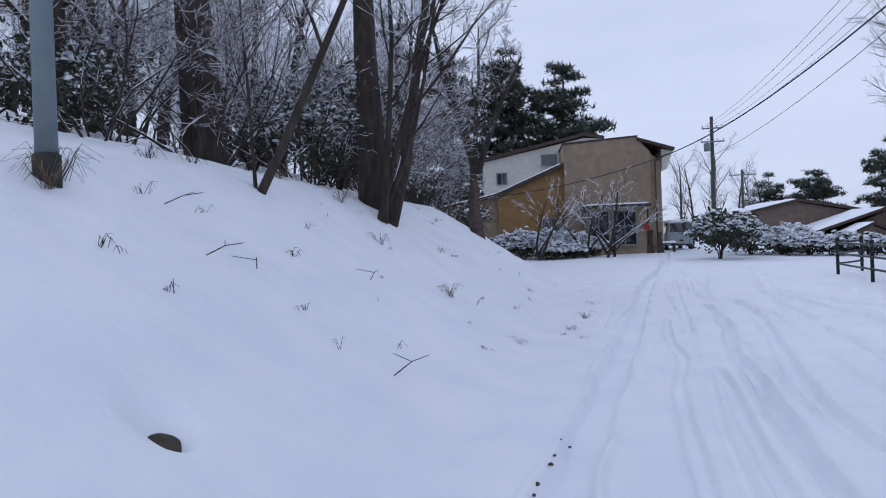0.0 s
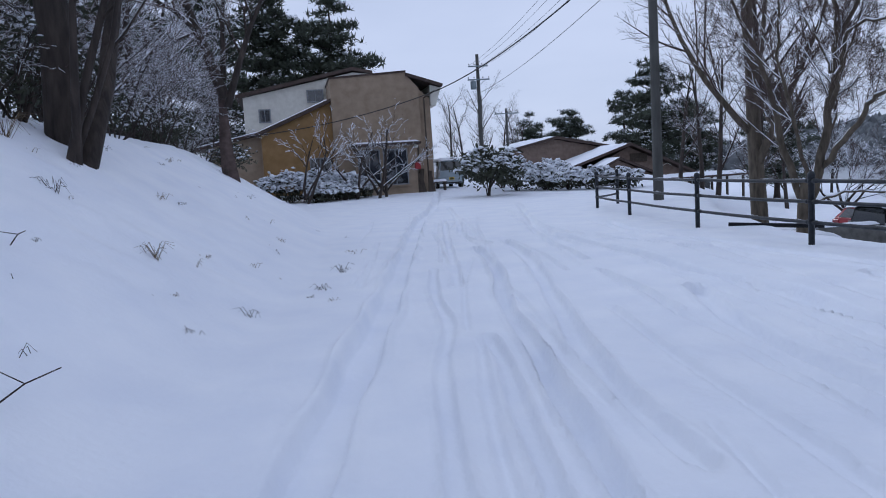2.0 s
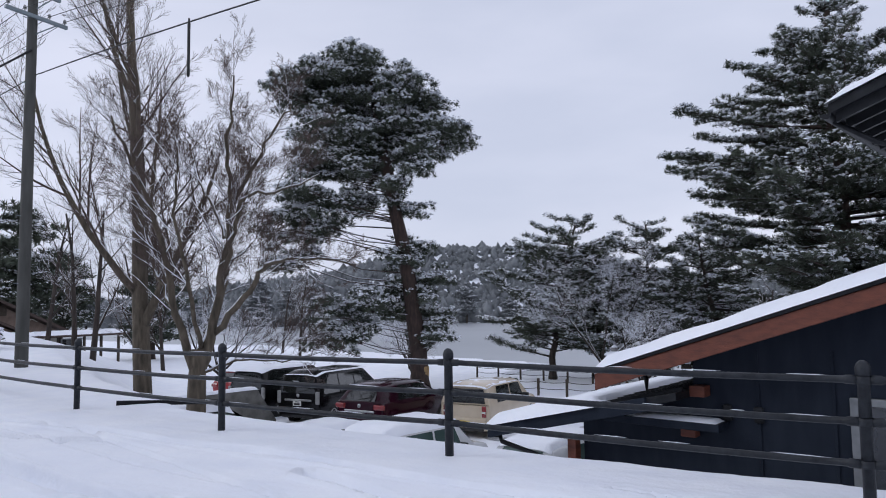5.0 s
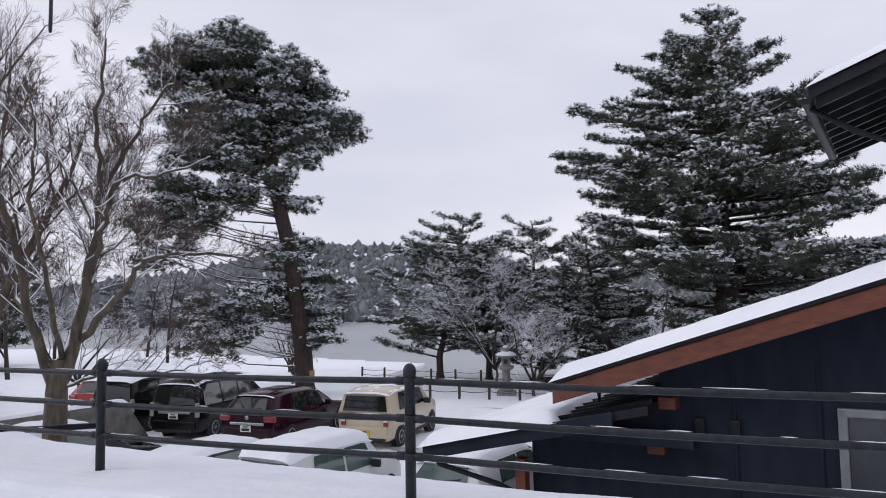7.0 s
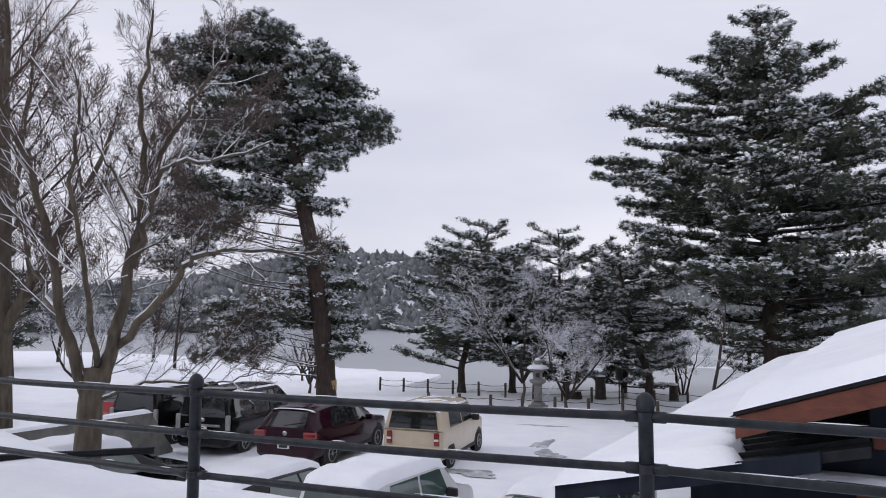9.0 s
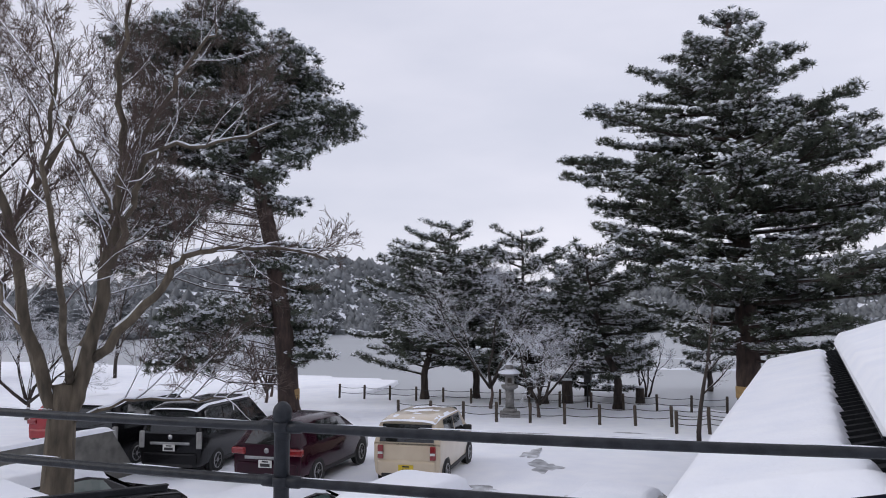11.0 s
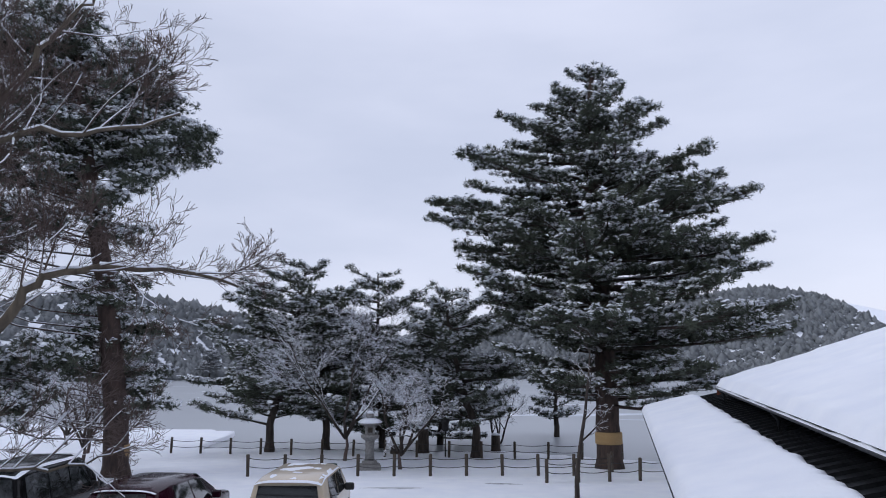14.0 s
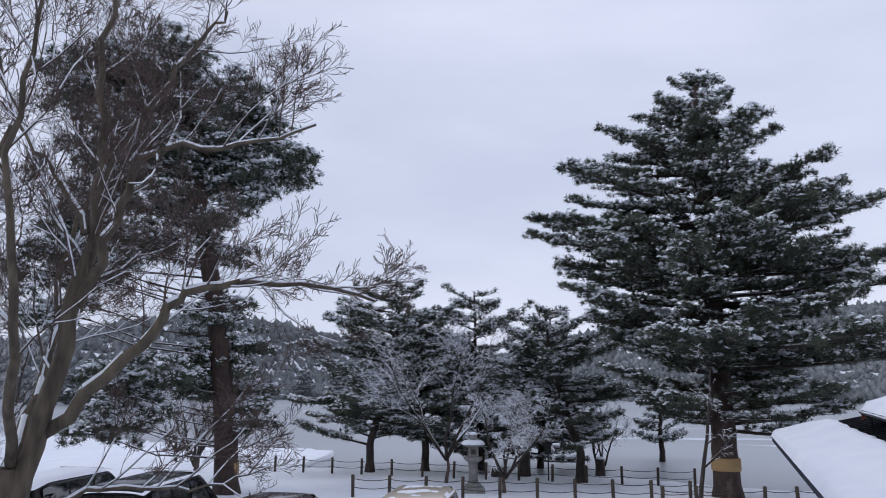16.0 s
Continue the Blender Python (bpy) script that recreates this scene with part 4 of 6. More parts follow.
def pine(name, base, trunk, pads, label, density=42, size=0.34, snow=0.55, seed=1, r0=0.42, bark=None, tuft=None, taper=0.86, group="pines by the lake", held=None, needles=None):
    """trunk: points above the base; pads: foliage (x, y, z, radius, height) about the base."""
    rng = np.random.default_rng(seed)
    root = thing(name, pose(*base), label, "pine tree", group)
    T = [np.array(p, float) for p in trunk]
    top = T[-1][2]
    fine = []
    for k in range(len(T) - 1):
        for s in range(4):
            p = T[k] + (T[k + 1] - T[k]) * s / 4
            fine.append(p + rng.normal(0, 0.03, 3) * (k > 0))
    fine.append(T[-1])
    hz = [p[2] for p in fine]
    line = [(p, r0 * (1.35 if p[2] < 0.2 else 1.0) * (1 - taper * max(0, p[2]) / top)) for p in fine]
    tubes("trunk", [line], bark or BARK_RED, root, sides=12)

    def at(z):
        return np.array([np.interp(z, hz, [p[i] for p in fine]) for i in range(3)])
    limbs, snowy = [], []
    for x, y, z, r, h in held or pads:
        c = np.array((x, y, z), float)
        d = math.hypot(x - at(z)[0], y - at(z)[1])
        a = at(max(0.6, z - 0.22 * d - 0.2))
        mid = a * 0.5 + c * 0.5 + rng.normal(0, 0.1, 3) * (0.5 + d * 0.2) + np.array((0, 0, -0.05 * d))
        w = (0.013 + 0.0055 * d) * (0.6 if held else 1.0)
        m2 = mid * 0.4 + c * 0.6
        limb = [(a, w * 1.5), (mid, w), (m2 + rng.normal(0, 0.05, 3), w * 0.8), (c - np.array((0, 0, h * 0.3)), w * 0.5)]
        limbs.append(limb)
        for _ in range(5):
            e = c + np.array((*(rng.normal(0, 0.45, 2) * r), h * 0.1))
            limbs.append([(m2, w * 0.6), ((m2 + e) / 2 + rng.normal(0, 0.06, 3), w * 0.4), (e, w * 0.2)])
        if rng.random() < 0.7:
            snowy.append([(p + np.array((0, 0, q * 0.9)), q * 0.8) for p, q in limb[:3]])
    tagged(tubes("limb", limbs, bark or BARK_RED, root, sides=5), kind="stuff")
    if snowy:
        tagged(tubes("limb_snow", snowy, SNOW_CLUMP, root, "snow lying on the limbs", sides=5, flat=0.7), kind="stuff")
    P, S, up = foliage_pads(pads, density, size, rng)
    tri_mesh("crown", *scatter(*(tuft or TUFT), P, S, rng, 0.45), needles or NEEDLE, root, "dark green needles")
    pick = up & (rng.random(len(P)) < snow)
    Q = P[pick] + np.array((0, 0, 1.0)) * (S[pick] * 0.55)[:, None]
    Q = np.concatenate([Q + rng.normal(0, 0.45 * size, Q.shape) * np.array((1, 1, 0.35)) for _ in range(5)])
    n = len(Q)
    cs = tri_mesh("crown_snow", *scatter(*BLOB, Q, rng.uniform(0.2, 0.65, n) * size * (0.62 if held else 0.48), rng, 0.35, rng.uniform(0.4, 0.8, n)), SNOW_CLUMP, root, "clumps of snow on the needles", True)
    tagged(cs, kind="stuff")
    return root


def tiers(rng, envelope, gap=0.75, lean=(0, 0), per=0.75, r=(0.8, 1.5), rise=(0.0, 0.3), jitter=0.5):
    """Boughs of pads, inside an envelope of (height, radius), with upturned tips."""
    out = []
    hs, rs = [a for a, _ in envelope], [b for _, b in envelope]
    z = hs[0]
    while z < hs[-1]:
        R = np.interp(z, hs, rs)
        n = max(2, int(per * (2.2 + R)))
        a0 = rng.uniform(0, 6.3)
        f = z / hs[-1]
        for k in range(n):
            a = a0 + 2 * math.pi * k / n + rng.uniform(-0.5, 0.5)
            ext = R * (rng.uniform(0.5, 0.9) if rng.random() < 0.6 else rng.uniform(0.85, 1.08))
            big = rng.uniform(*r) * (0.6 + 0.4 * min(1, R / 4))
            z0 = z + rng.uniform(-jitter, jitter)
            sl = rng.uniform(*rise) - 0.12 * (1 - f)
            m = max(1, int(round(ext / (big * 0.75))))
            for i in range(m):
                s = (i + 1) / m
                if m > 2 and s < 0.3:
                    continue
                side = rng.normal(0, 0.16) * ext * 0.5
                c, q = math.cos(a), math.sin(a)
                d = max(0.15, ext * s - big * 0.3)
                pr = big * (1.05 - 0.5 * s) * rng.uniform(0.85, 1.15)
                out.append((lean[0] * f + c * d - q * side, lean[1] * f + q * d + c * side, z0 + sl * d + 0.10 * s * s * big, pr, pr * rng.uniform(0.36, 0.58)))
        z += gap * rng.uniform(0.7, 1.3)
    return out


def straw_wrap(x, y, z, r, label):
    ob = lathe("straw_wrap", [(r * 1.02, 0), (r * 1.07, 0.02), (r * 1.08, 0.2), (r * 1.05, 0.22), (r * 1.08, 0.25), (r * 1.07, 0.5), (r * 1.01, 0.53)], STRAW, None, label, sides=24)
    ob.location = (x, y, z)
    tagged(ob, category="straw wrap", group="straw wraps on pine trunks")


def bough_pine(name, base, trunk, label, sides, seed, r0=0.4, gap=0.55, per=7, size=0.30, step=0.15, snow=0.5, tuft=None, bark=None, taper=0.8, rise=(-0.06, 0.16), group="pines by the lake"):
    """A pine of forked boughs with needle tufts on their side twigs.
    sides: (height, reach towards +y, reach towards -y), reach between them by direction."""
    rng = np.random.default_rng(seed)
    root = thing(name, pose(*base), label, "pine tree", group)
    T = np.array(trunk, float)
    zz = np.linspace(T[0, 2], T[-1, 2], 26)
    fine = np.stack([np.interp(zz, T[:, 2], T[:, 0]), np.interp(zz, T[:, 2], T[:, 1]), zz], -1) + rng.normal(0, 0.03, (26, 3)) * (zz > 1)[:, None]
    top = zz[-1]
    tubes("trunk", [[(p, r0 * (1.3 if p[2] < 0.2 else 1.0) * (1 - taper * max(0, p[2]) / top)) for p in fine]], bark or BARK_RED, root, sides=12)

    def stem(z):
        return np.array([np.interp(z, zz, fine[:, i]) for i in range(3)])
    hs = [q[0] for q in sides]
    limbs, snowy, P, U = [], [], [], []
    z = hs[0]
    while z < hs[-1]:
        ra, rb = np.interp(z, hs, [q[1] for q in sides]), np.interp(z, hs, [q[2] for q in sides])
        n = max(3, int(per * (0.45 + 0.55 * min(1.0, (ra + rb) / 9))))
        a0 = rng.uniform(0, 6.3)
        for k in range(n):
            a = a0 + 2 * math.pi * k / n + rng.uniform(-0.4, 0.4)
            w = 0.5 + 0.5 * math.sin(a)
            ln = max(0.35, (ra * w + rb * (1 - w)) * (rng.uniform(0.86, 1.04) if rng.random() < 0.55 else rng.uniform(0.5, 0.85)))
            d = np.array((math.cos(a), math.sin(a), 0.0))
            side = np.array((-d[1], d[0], 0.0))
            up = rng.uniform(*rise) + 0.35 * max(0.0, z / top - 0.7)
            zb = z + rng.uniform(-0.5, 0.5) * gap
            b = stem(max(0.5, zb - 0.10 * ln))
            bend = rng.normal(0, 0.10, 2)
            def along(s):
                return b + d * (ln * s) + side * (ln * (bend[0] * s * s + 0.03 * math.sin(7 * s + a))) + np.array((0, 0, ln * (up * s + bend[1] * 0.4 * s * (1 - s) + 0.10 * s ** 3)))
            wl = 0.018 + 0.010 * ln
            line = [(along(s), wl * (1.25 - 1.1 * s)) for s in np.linspace(0, 0.97, 8)]
            limbs.append(line)
            if rng.random() < 0.6:
                snowy.append([(p + np.array((0, 0, q * 0.9)), q * 0.75) for p, q in line[1:7]])
            m = int(ln / 0.34) + 2
            for s in np.linspace(0.22 if ln > 2 else 0.1, 1.0, m):
                for g in (-1, 1):
                    if rng.random() < 0.12:
                        continue
                    tl = min(1.7, max(0.32, ln * (0.10 + 0.30 * (1 - s) ** 0.7))) * rng.uniform(0.55, 1.15)
                    an = rng.uniform(0.5, 1.15) * (1 - 0.45 * s)
                    td = d * math.cos(an) + side * (g * math.sin(an)) + np.array((0, 0, rng.uniform(-0.06, 0.32)))
                    p0 = along(min(s, 0.97))
                    p1 = p0 + td * tl
                    limbs.append([(p0, 0.014), ((p0 + p1) / 2 + rng.normal(0, 0.03, 3), 0.010), (p1, 0.006)])
                    c = max(2, int(tl / step))
                    f = rng.uniform(0.25, 1.06, c)
                    P.append(p0 + td * (tl * f)[:, None] + rng.normal(0, 1, (c, 3)) * np.array((0.10, 0.10, 0.035)) * (size / 0.30) + np.array((0, 0, 0.04)))
        z += gap * rng.uniform(0.75, 1.25)
    P = np.concatenate(P)
    tagged(tubes("limb", limbs, bark or BARK_RED, root, sides=4), kind="stuff")
    tagged(tubes("limb_snow", snowy, SNOW_CLUMP, root, "snow lying on the limbs", sides=4, flat=0.7), kind="stuff")
    S = rng.uniform(0.65, 1.2, len(P)) * size
    tri_mesh("crown", *scatter(*(tuft or TUFT), P, S, rng, 0.5), NEEDLE, root, "dark green needles")
    # snow lies in drifts, heavier on some boughs than on others
    drift = np.array([noise.noise((p[0] * 0.7, p[1] * 0.7, p[2] * 1.1)) for p in P])
    pick = rng.random(len(P)) < snow * np.clip(0.6 + 1.9 * drift, 0.05, 1.6)
    Q = P[pick] + np.array((0, 0, 1.0)) * (S[pick] * 0.5)[:, None]
    Q = np.concatenate([Q + rng.normal(0, 0.38 * size, Q.shape) * np.array((1, 1, 0.3)) for _ in range(3)])
    n = len(Q)
    tagged(tri_mesh("crown_snow", *scatter(*BLOB, Q, rng.uniform(0.22, 0.62, n) * size * 0.72, rng, 0.3, rng.uniform(0.35, 0.65, n)), SNOW_CLUMP, root, "clumps of snow on the needles", True), kind="stuff")
    return root


# big spreading pine
bz = -3.15
bough_pine("pine_tree", (31.1, -2.7, bz), [(0, 0, -0.3), (0.05, 0, 2.5), (-0.1, 0.05, 6), (0.1, 0.1, 10), (0.0, 0.3, 14), (0.1, 0.25, 18.4)], "tall spreading red pine laden with snow",
           [(3.6, 3.5, 5.5), (4.6, 5.2, 7.2), (6.2, 6.0, 8.3), (7.6, 6.6, 8.8), (8.6, 7.2, 6.6), (10.2, 7.4, 7.0), (11.4, 7.6, 6.0), (12.8, 7.4, 6.0), (13.6, 5.2, 5.6), (15.2, 4.9, 3.9), (16.0, 4.4, 4.0), (16.8, 2.6, 2.0), (18.0, 1.6, 1.0), (19.2, 0.5, 0.5)], 11, 0.58, 0.95, 10, 0.28, 0.12, 1.05, rise=(-0.10, 0.20))
straw_wrap(31.12, -2.7, bz + 1.05, 0.56, "straw mat wrapped round the trunk of the big pine")

# tall leaning pine with a flat crown
rng = np.random.default_rng(21)
bz = -3.0
pads, held = [], []
for dx, z, r, n in ((-1.9, 16.6, 1.5, 4), (-3.2, 15.4, 1.7, 4), (-1.0, 15.9, 1.6, 4), (-4.2, 14.2, 1.6, 3), (-2.2, 14.8, 1.8, 5), (0.4, 14.6, 1.7, 4), (1.8, 13.6, 1.6, 4), (2.6, 12.4, 1.5, 4), (0.6, 13.1, 1.6, 4), (-1.4, 13.3, 1.5, 4), (-3.4, 12.8, 1.4, 3),
                    (-0.6, 11.8, 1.2, 3), (1.4, 11.4, 1.4, 3), (0.5, 10.2, 1.1, 3), (0.8, 9.0, 0.9, 3), (-3.0, 10.8, 1.3, 3), (-4.2, 9.4, 1.4, 4), (-3.2, 8.3, 1.3, 3), (-5.0, 8.0, 1.3, 3), (-4.4, 6.8, 1.3, 3), (-2.8, 11.9, 1.2, 2), (-1.6, 12.2, 1.3, 4), (-2.0, 10.7, 1.3, 4), (-1.4, 9.5, 1.1, 3), (-2.6, 9.2, 1.3, 3),
                    (0.8, 6.6, 1.1, 3), (1.5, 5.6, 1.3, 4), (1.0, 4.9, 1.1, 3), (-0.9, 4.4, 1.2, 3), (-2.2, 3.6, 1.3, 3), (0.9, 3.6, 1.2, 3), (2.2, 3.0, 1.2, 3), (-1.2, 2.8, 1.2, 3), (-3.2, 2.7, 1.0, 2), (2.0, 2.2, 0.9, 2)):
    for k in range(n):
        # dx fits the crown across the camera's view, q is random depth
        q = rng.uniform(-1, 1) * (2.8 if z > 9 else 2.0)
        j = rng.normal(0, 0.5, 2)
        d = (dx + j[0]) * 1.06 - 1.85
        held.append((0.517 * d + 0.856 * q, -0.856 * d + 0.517 * q, z * 1.10 + j[1] * 0.6, r, r * 0.42))
        # each limb carries a head of small cushions
        for _ in range(6):
            o = rng.normal(0, 0.36, 3) * r
            c = r * rng.uniform(0.34, 0.58)
            pads.append((held[-1][0] + o[0], held[-1][1] + o[1], held[-1][2] + o[2] * 0.75 - 0.05 * abs(o[0]), c, c * 0.55))
pine("pine_tree", (26.6, 17.6, bz), [(0, 0, -0.3), (-0.08, 0.15, 3), (-0.4, 0.65, 7), (-0.9, 1.5, 12), (-1.2, 2.0, 15.5), (-1.35, 2.25, 19.0)], pads,
     "tall leaning red pine with a rounded snowy crown", 60, 0.30, 0.95, 5, 0.50, taper=0.6, held=held)
straw_wrap(26.62, 17.66, bz + 0.75, 0.46, "straw mat wrapped round the trunk of the leaning pine")

# lower pines along the shore
for i, (x, y, h, R, lx, ly, s) in enumerate(((38.3, 14.8, 10.4, 5.2, 0.5, -1.6, 31), (42.1, 9.0, 11.6, 4.8, 0, 0.4, 32), (36.3, 3.3, 8.4, 4.3, 0.6, 1.6, 33), (44.0, 5.6, 10.2, 4.6, 0, -0.8, 34), (49.0, -2.2, 6.0, 2.0, 0, 0, 35), (40.0, 12.0, 8.6, 3.6, 0, 0.5, 36))):
    bough_pine("pine_tree", (x, y, gz(x, y)), [(0, 0, -0.3), (0, 0, 1.5), (lx * 0.3, ly * 0.3, h * 0.35), (lx * 0.8, ly * 0.8, h * 0.7), (lx, ly, h)],
               ("bushy lakeside pine under fresh snow", "slender lakeside pine under fresh snow", "crooked small pine with snowy needles", "lakeside pine standing behind the stone lantern", "young pine at the water's edge", "dense lakeside pine with snow on its boughs")[i],
               [(2.2, R * 0.75, R * 0.7), (3.4, R * 1.1, R * 1.05), (h * 0.55, R, R * 0.95), (h * 0.75, R * 0.85, R * 0.95), (h * 0.9, R * 0.68, R * 0.6), (h + 0.3, 0.9, 0.9)], s, 0.24, 0.8, 6, 0.30, 0.17, 1.3, rise=(-0.12, 0.38), tuft=TUFT_MID, bark=BARK)

# dark pines round the lodge and behind the houses
for i, (x, y, h, R, s, sn) in enumerate(((27.8, 60, 11.5, 4.4, 41, 0.2), (33.5, 63, 9.8, 4.0, 42, 0.22), (37.5, 86, 13.0, 3.4, 43, 0.25), (32, 92, 9.5, 5.0, 44, 0.25), (27, 95, 8.0, 4.0, 45, 0.25),
                                          (-8.5, 56, 17.5, 4.5, 46, 0.10), (-3.4, 55, 16.2, 4.6, 47, 0.10), (-13, 52, 17.0, 4.6, 48, 0.12), (-17, 44, 15.5, 4.2, 49, 0.12), (40, 58, 11.0, 4.4, 50, 0.22))):
    rng = np.random.default_rng(s)
    env = [(h * 0.2, R * 0.8), (h * 0.4, R), (h * 0.7, R * 0.8), (h * 0.9, R * 0.5), (h, 0.6)]
    if i == 2:
        env = [(h * 0.45, R * 0.6), (h * 0.6, R), (h * 0.8, R * 0.9), (h, R * 0.4)]
    pine("pine_tree", (x, y, gz(x, y)), [(0, 0, -0.3), (0.1, 0, h * 0.3), (0.0, 0.1, h * 0.65), (0, 0, h)], tiers(rng, env, 1.2, (0, 0), 0.7, (1.2, 2.0), (-0.05, 0.25)),
         "distant dark pine with dusted needles", 24, 0.6, sn * 1.5, s, 0.3, bark=BARK, tuft=TUFT_FAR, group="pines behind the houses")

# pines on the far side of the bay, in the haze-pale needle colour
bay = None
for i, (y, h) in enumerate(((96, 11), (106, 9), (117, 12), (124, 10), (133, 12), (141, 9), (150, 11), (158, 12), (168, 10), (178, 11), (190, 12), (88, 8), (80, 9), (204, 12), (218, 12), (112, 7), (146, 8), (72, 8), (66, 9))):
    x = float(far_shore(y)) + 8 + 5 * math.sin(i * 2.1)
    m = pose(x, y, gz(x, y) - 0.3, 0, 0, 67 * i) @ Matrix.Scale(h / 11, 4)
    if bay is None:
        rng = np.random.default_rng(640)
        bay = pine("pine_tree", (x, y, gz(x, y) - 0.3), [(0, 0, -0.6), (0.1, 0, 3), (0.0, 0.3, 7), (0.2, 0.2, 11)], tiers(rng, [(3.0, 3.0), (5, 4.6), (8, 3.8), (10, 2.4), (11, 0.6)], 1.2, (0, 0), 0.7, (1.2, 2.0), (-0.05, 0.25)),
                   "pine beyond the bay, dusted with snow, haze in its grey needle colour", 20, 0.6, 0.45, 640, 0.3, bark=BARK, tuft=TUFT_FAR, group="pines beyond the bay", needles=NEEDLE_FAR)
    else:
        copy_thing(bay, m)


def grow_tree(rng, base, direction, length, radius, levels, spread=0.55, kids=(3, 5), lift=0.12, bend=0.12, shrink=0.62, start=0.3, steps=5):
    """Lines of one limb and all that branches off it."""
    out = []
    d = np.array(direction, float)
    d /= np.linalg.norm(d)
    p = np.array(base, float)
    pts = [(p.copy(), radius)]
    for k in range(steps):
        d = d + rng.normal(0, bend, 3) + np.array((0, 0, lift))
        d /= np.linalg.norm(d)
        p = p + d * (length / steps)
        pts.append((p.copy(), max(0.004, radius * (1 - 0.72 * (k + 1) / steps))))
    out.append((levels, pts))
    if levels > 0:
        n = rng.integers(kids[0], kids[1] + 1)
        for j in range(n):
            t = start + (1 - start) * (j + rng.uniform(0.2, 0.9)) / n
            t = min(t, 0.98)
            i = min(steps - 1, int(t * steps))
            a, ra = pts[i]
            b, rb = pts[i + 1]
            q = a + (b - a) * (t * steps - i)
            along = (b - a) / np.linalg.norm(b - a)
            side = np.cross(along, rng.normal(0, 1, 3))
            side /= max(1e-6, np.linalg.norm(side))
            nd = along * math.cos(spread) + side * math.sin(spread) * rng.uniform(0.8, 1.3)
            out += grow_tree(rng, q, nd, length * shrink * rng.uniform(0.75, 1.15) * (1.15 - 0.5 * t), (ra + (rb - ra) * 0.5) * rng.uniform(0.42, 0.6), levels - 1, spread, kids, lift, bend * 1.15, shrink, 0.15, max(3, steps - 1))
    return out


def bare_tree(name, x, y, stems, label, seed=1, snow=0.8, category="tree", group="bare trees", bark=None, z=None, fat=0.001, foot=None, limbs=(), carry=0.0, thin_by=1.0, **kw):
    """stems: (direction, length, radius, levels) from the foot."""
    rng = np.random.default_rng(seed)
    root = thing(name, pose(x, y, gz(x, y) if z is None else z), label, category, group)
    lines = []
    for base, d, ln, r, lv in stems:
        lines += grow_tree(rng, base, d, ln, r, lv, **kw)
    lines += limbs
    top = max(lv for lv, _ in lines)
    thick = [p for lv, p in lines if lv >= top - 1]
    thin = [p for lv, p in lines if lv < top - 1]
    if foot:
        thick.append([(np.array(p), r) for p, r in foot])
    tubes("trunk", thick, bark or BARK, root, sides=8)
    if thin:
        thin = [[(p, r * thin_by) for p, r in line] for line in thin]
        tagged(tubes("twig", thin, TWIG, root, sides=3, smooth=False), kind="stuff")
    frost = []
    for lv, p in lines:
        for (a, ra), (b, rb) in zip(p[:-1], p[1:]):
            d = b - a
            L = np.linalg.norm(d)
            if ra > carry and abs(d[2]) / L < 0.9 and rng.random() < snow:
                w = max(ra, 0.005)
                u = np.array((0, 0, 1.0))
                frost.append([(a + u * (w * 0.8), w * 0.7 + fat), (b + u * (max(rb, 0.005) * 0.8), max(rb, 0.005) * 0.7 + fat)])
    if frost:
        tagged(tubes("branch_snow", frost, SNOW_CLUMP, root, "snow lying along the branches", sides=4 if limbs else 3, smooth=False), kind="stuff")
    return root


def crooked_limbs(seed, turn, stems):
    """Limbs bent through points of (across, up, deep), each with its own branches."""
    rng = np.random.default_rng(seed)
    c, q = math.cos(radians(turn)), math.sin(radians(turn))
    out = []
    for r0, r1, pts in stems:
        A = np.array([(u * c - w * q, u * q + w * c, h) for u, h, w in pts], float) * 1.06
        k = np.linspace(0, len(A) - 1, 4 * len(A))
        L = np.stack([np.interp(k, np.arange(len(A)), A[:, i]) for i in range(3)], -1)
        for _ in range(3):
            L[1:-1] = 0.25 * L[:-2] + 0.5 * L[1:-1] + 0.25 * L[2:]
        L[1:] += rng.normal(0, 0.03, L[1:].shape)
        R = np.linspace(r0 * 0.85, r1 * 0.8, len(L))
        out.append((5, [(p, r) for p, r in zip(L, R)]))
        n = int(3.1 * np.linalg.norm(np.diff(L, axis=0), axis=1).sum())
        for t in np.linspace(0.3, 1.0, n):
            i = min(len(L) - 2, int(t * (len(L) - 1)))
            d = (L[i + 1] - L[i]) / np.linalg.norm(L[i + 1] - L[i])
            v = np.cross(d, rng.normal(0, 1, 3))
            v /= np.linalg.norm(v)
            d = d * rng.uniform(0.5, 1.0) + v * rng.uniform(0.5, 1.0) + np.array((0, 0, rng.uniform(0.0, 0.5)))
            out += [(lv, p) for lv, p in grow_tree(rng, L[i], d, rng.uniform(0.9, 1.8) * (1.1 - 0.35 * t), max(0.014, R[i] * rng.uniform(0.22, 0.4)), 3, spread=0.6, kids=(5, 6), lift=0.05, bend=0.12, shrink=0.58, start=0.2, steps=5)]
    return out


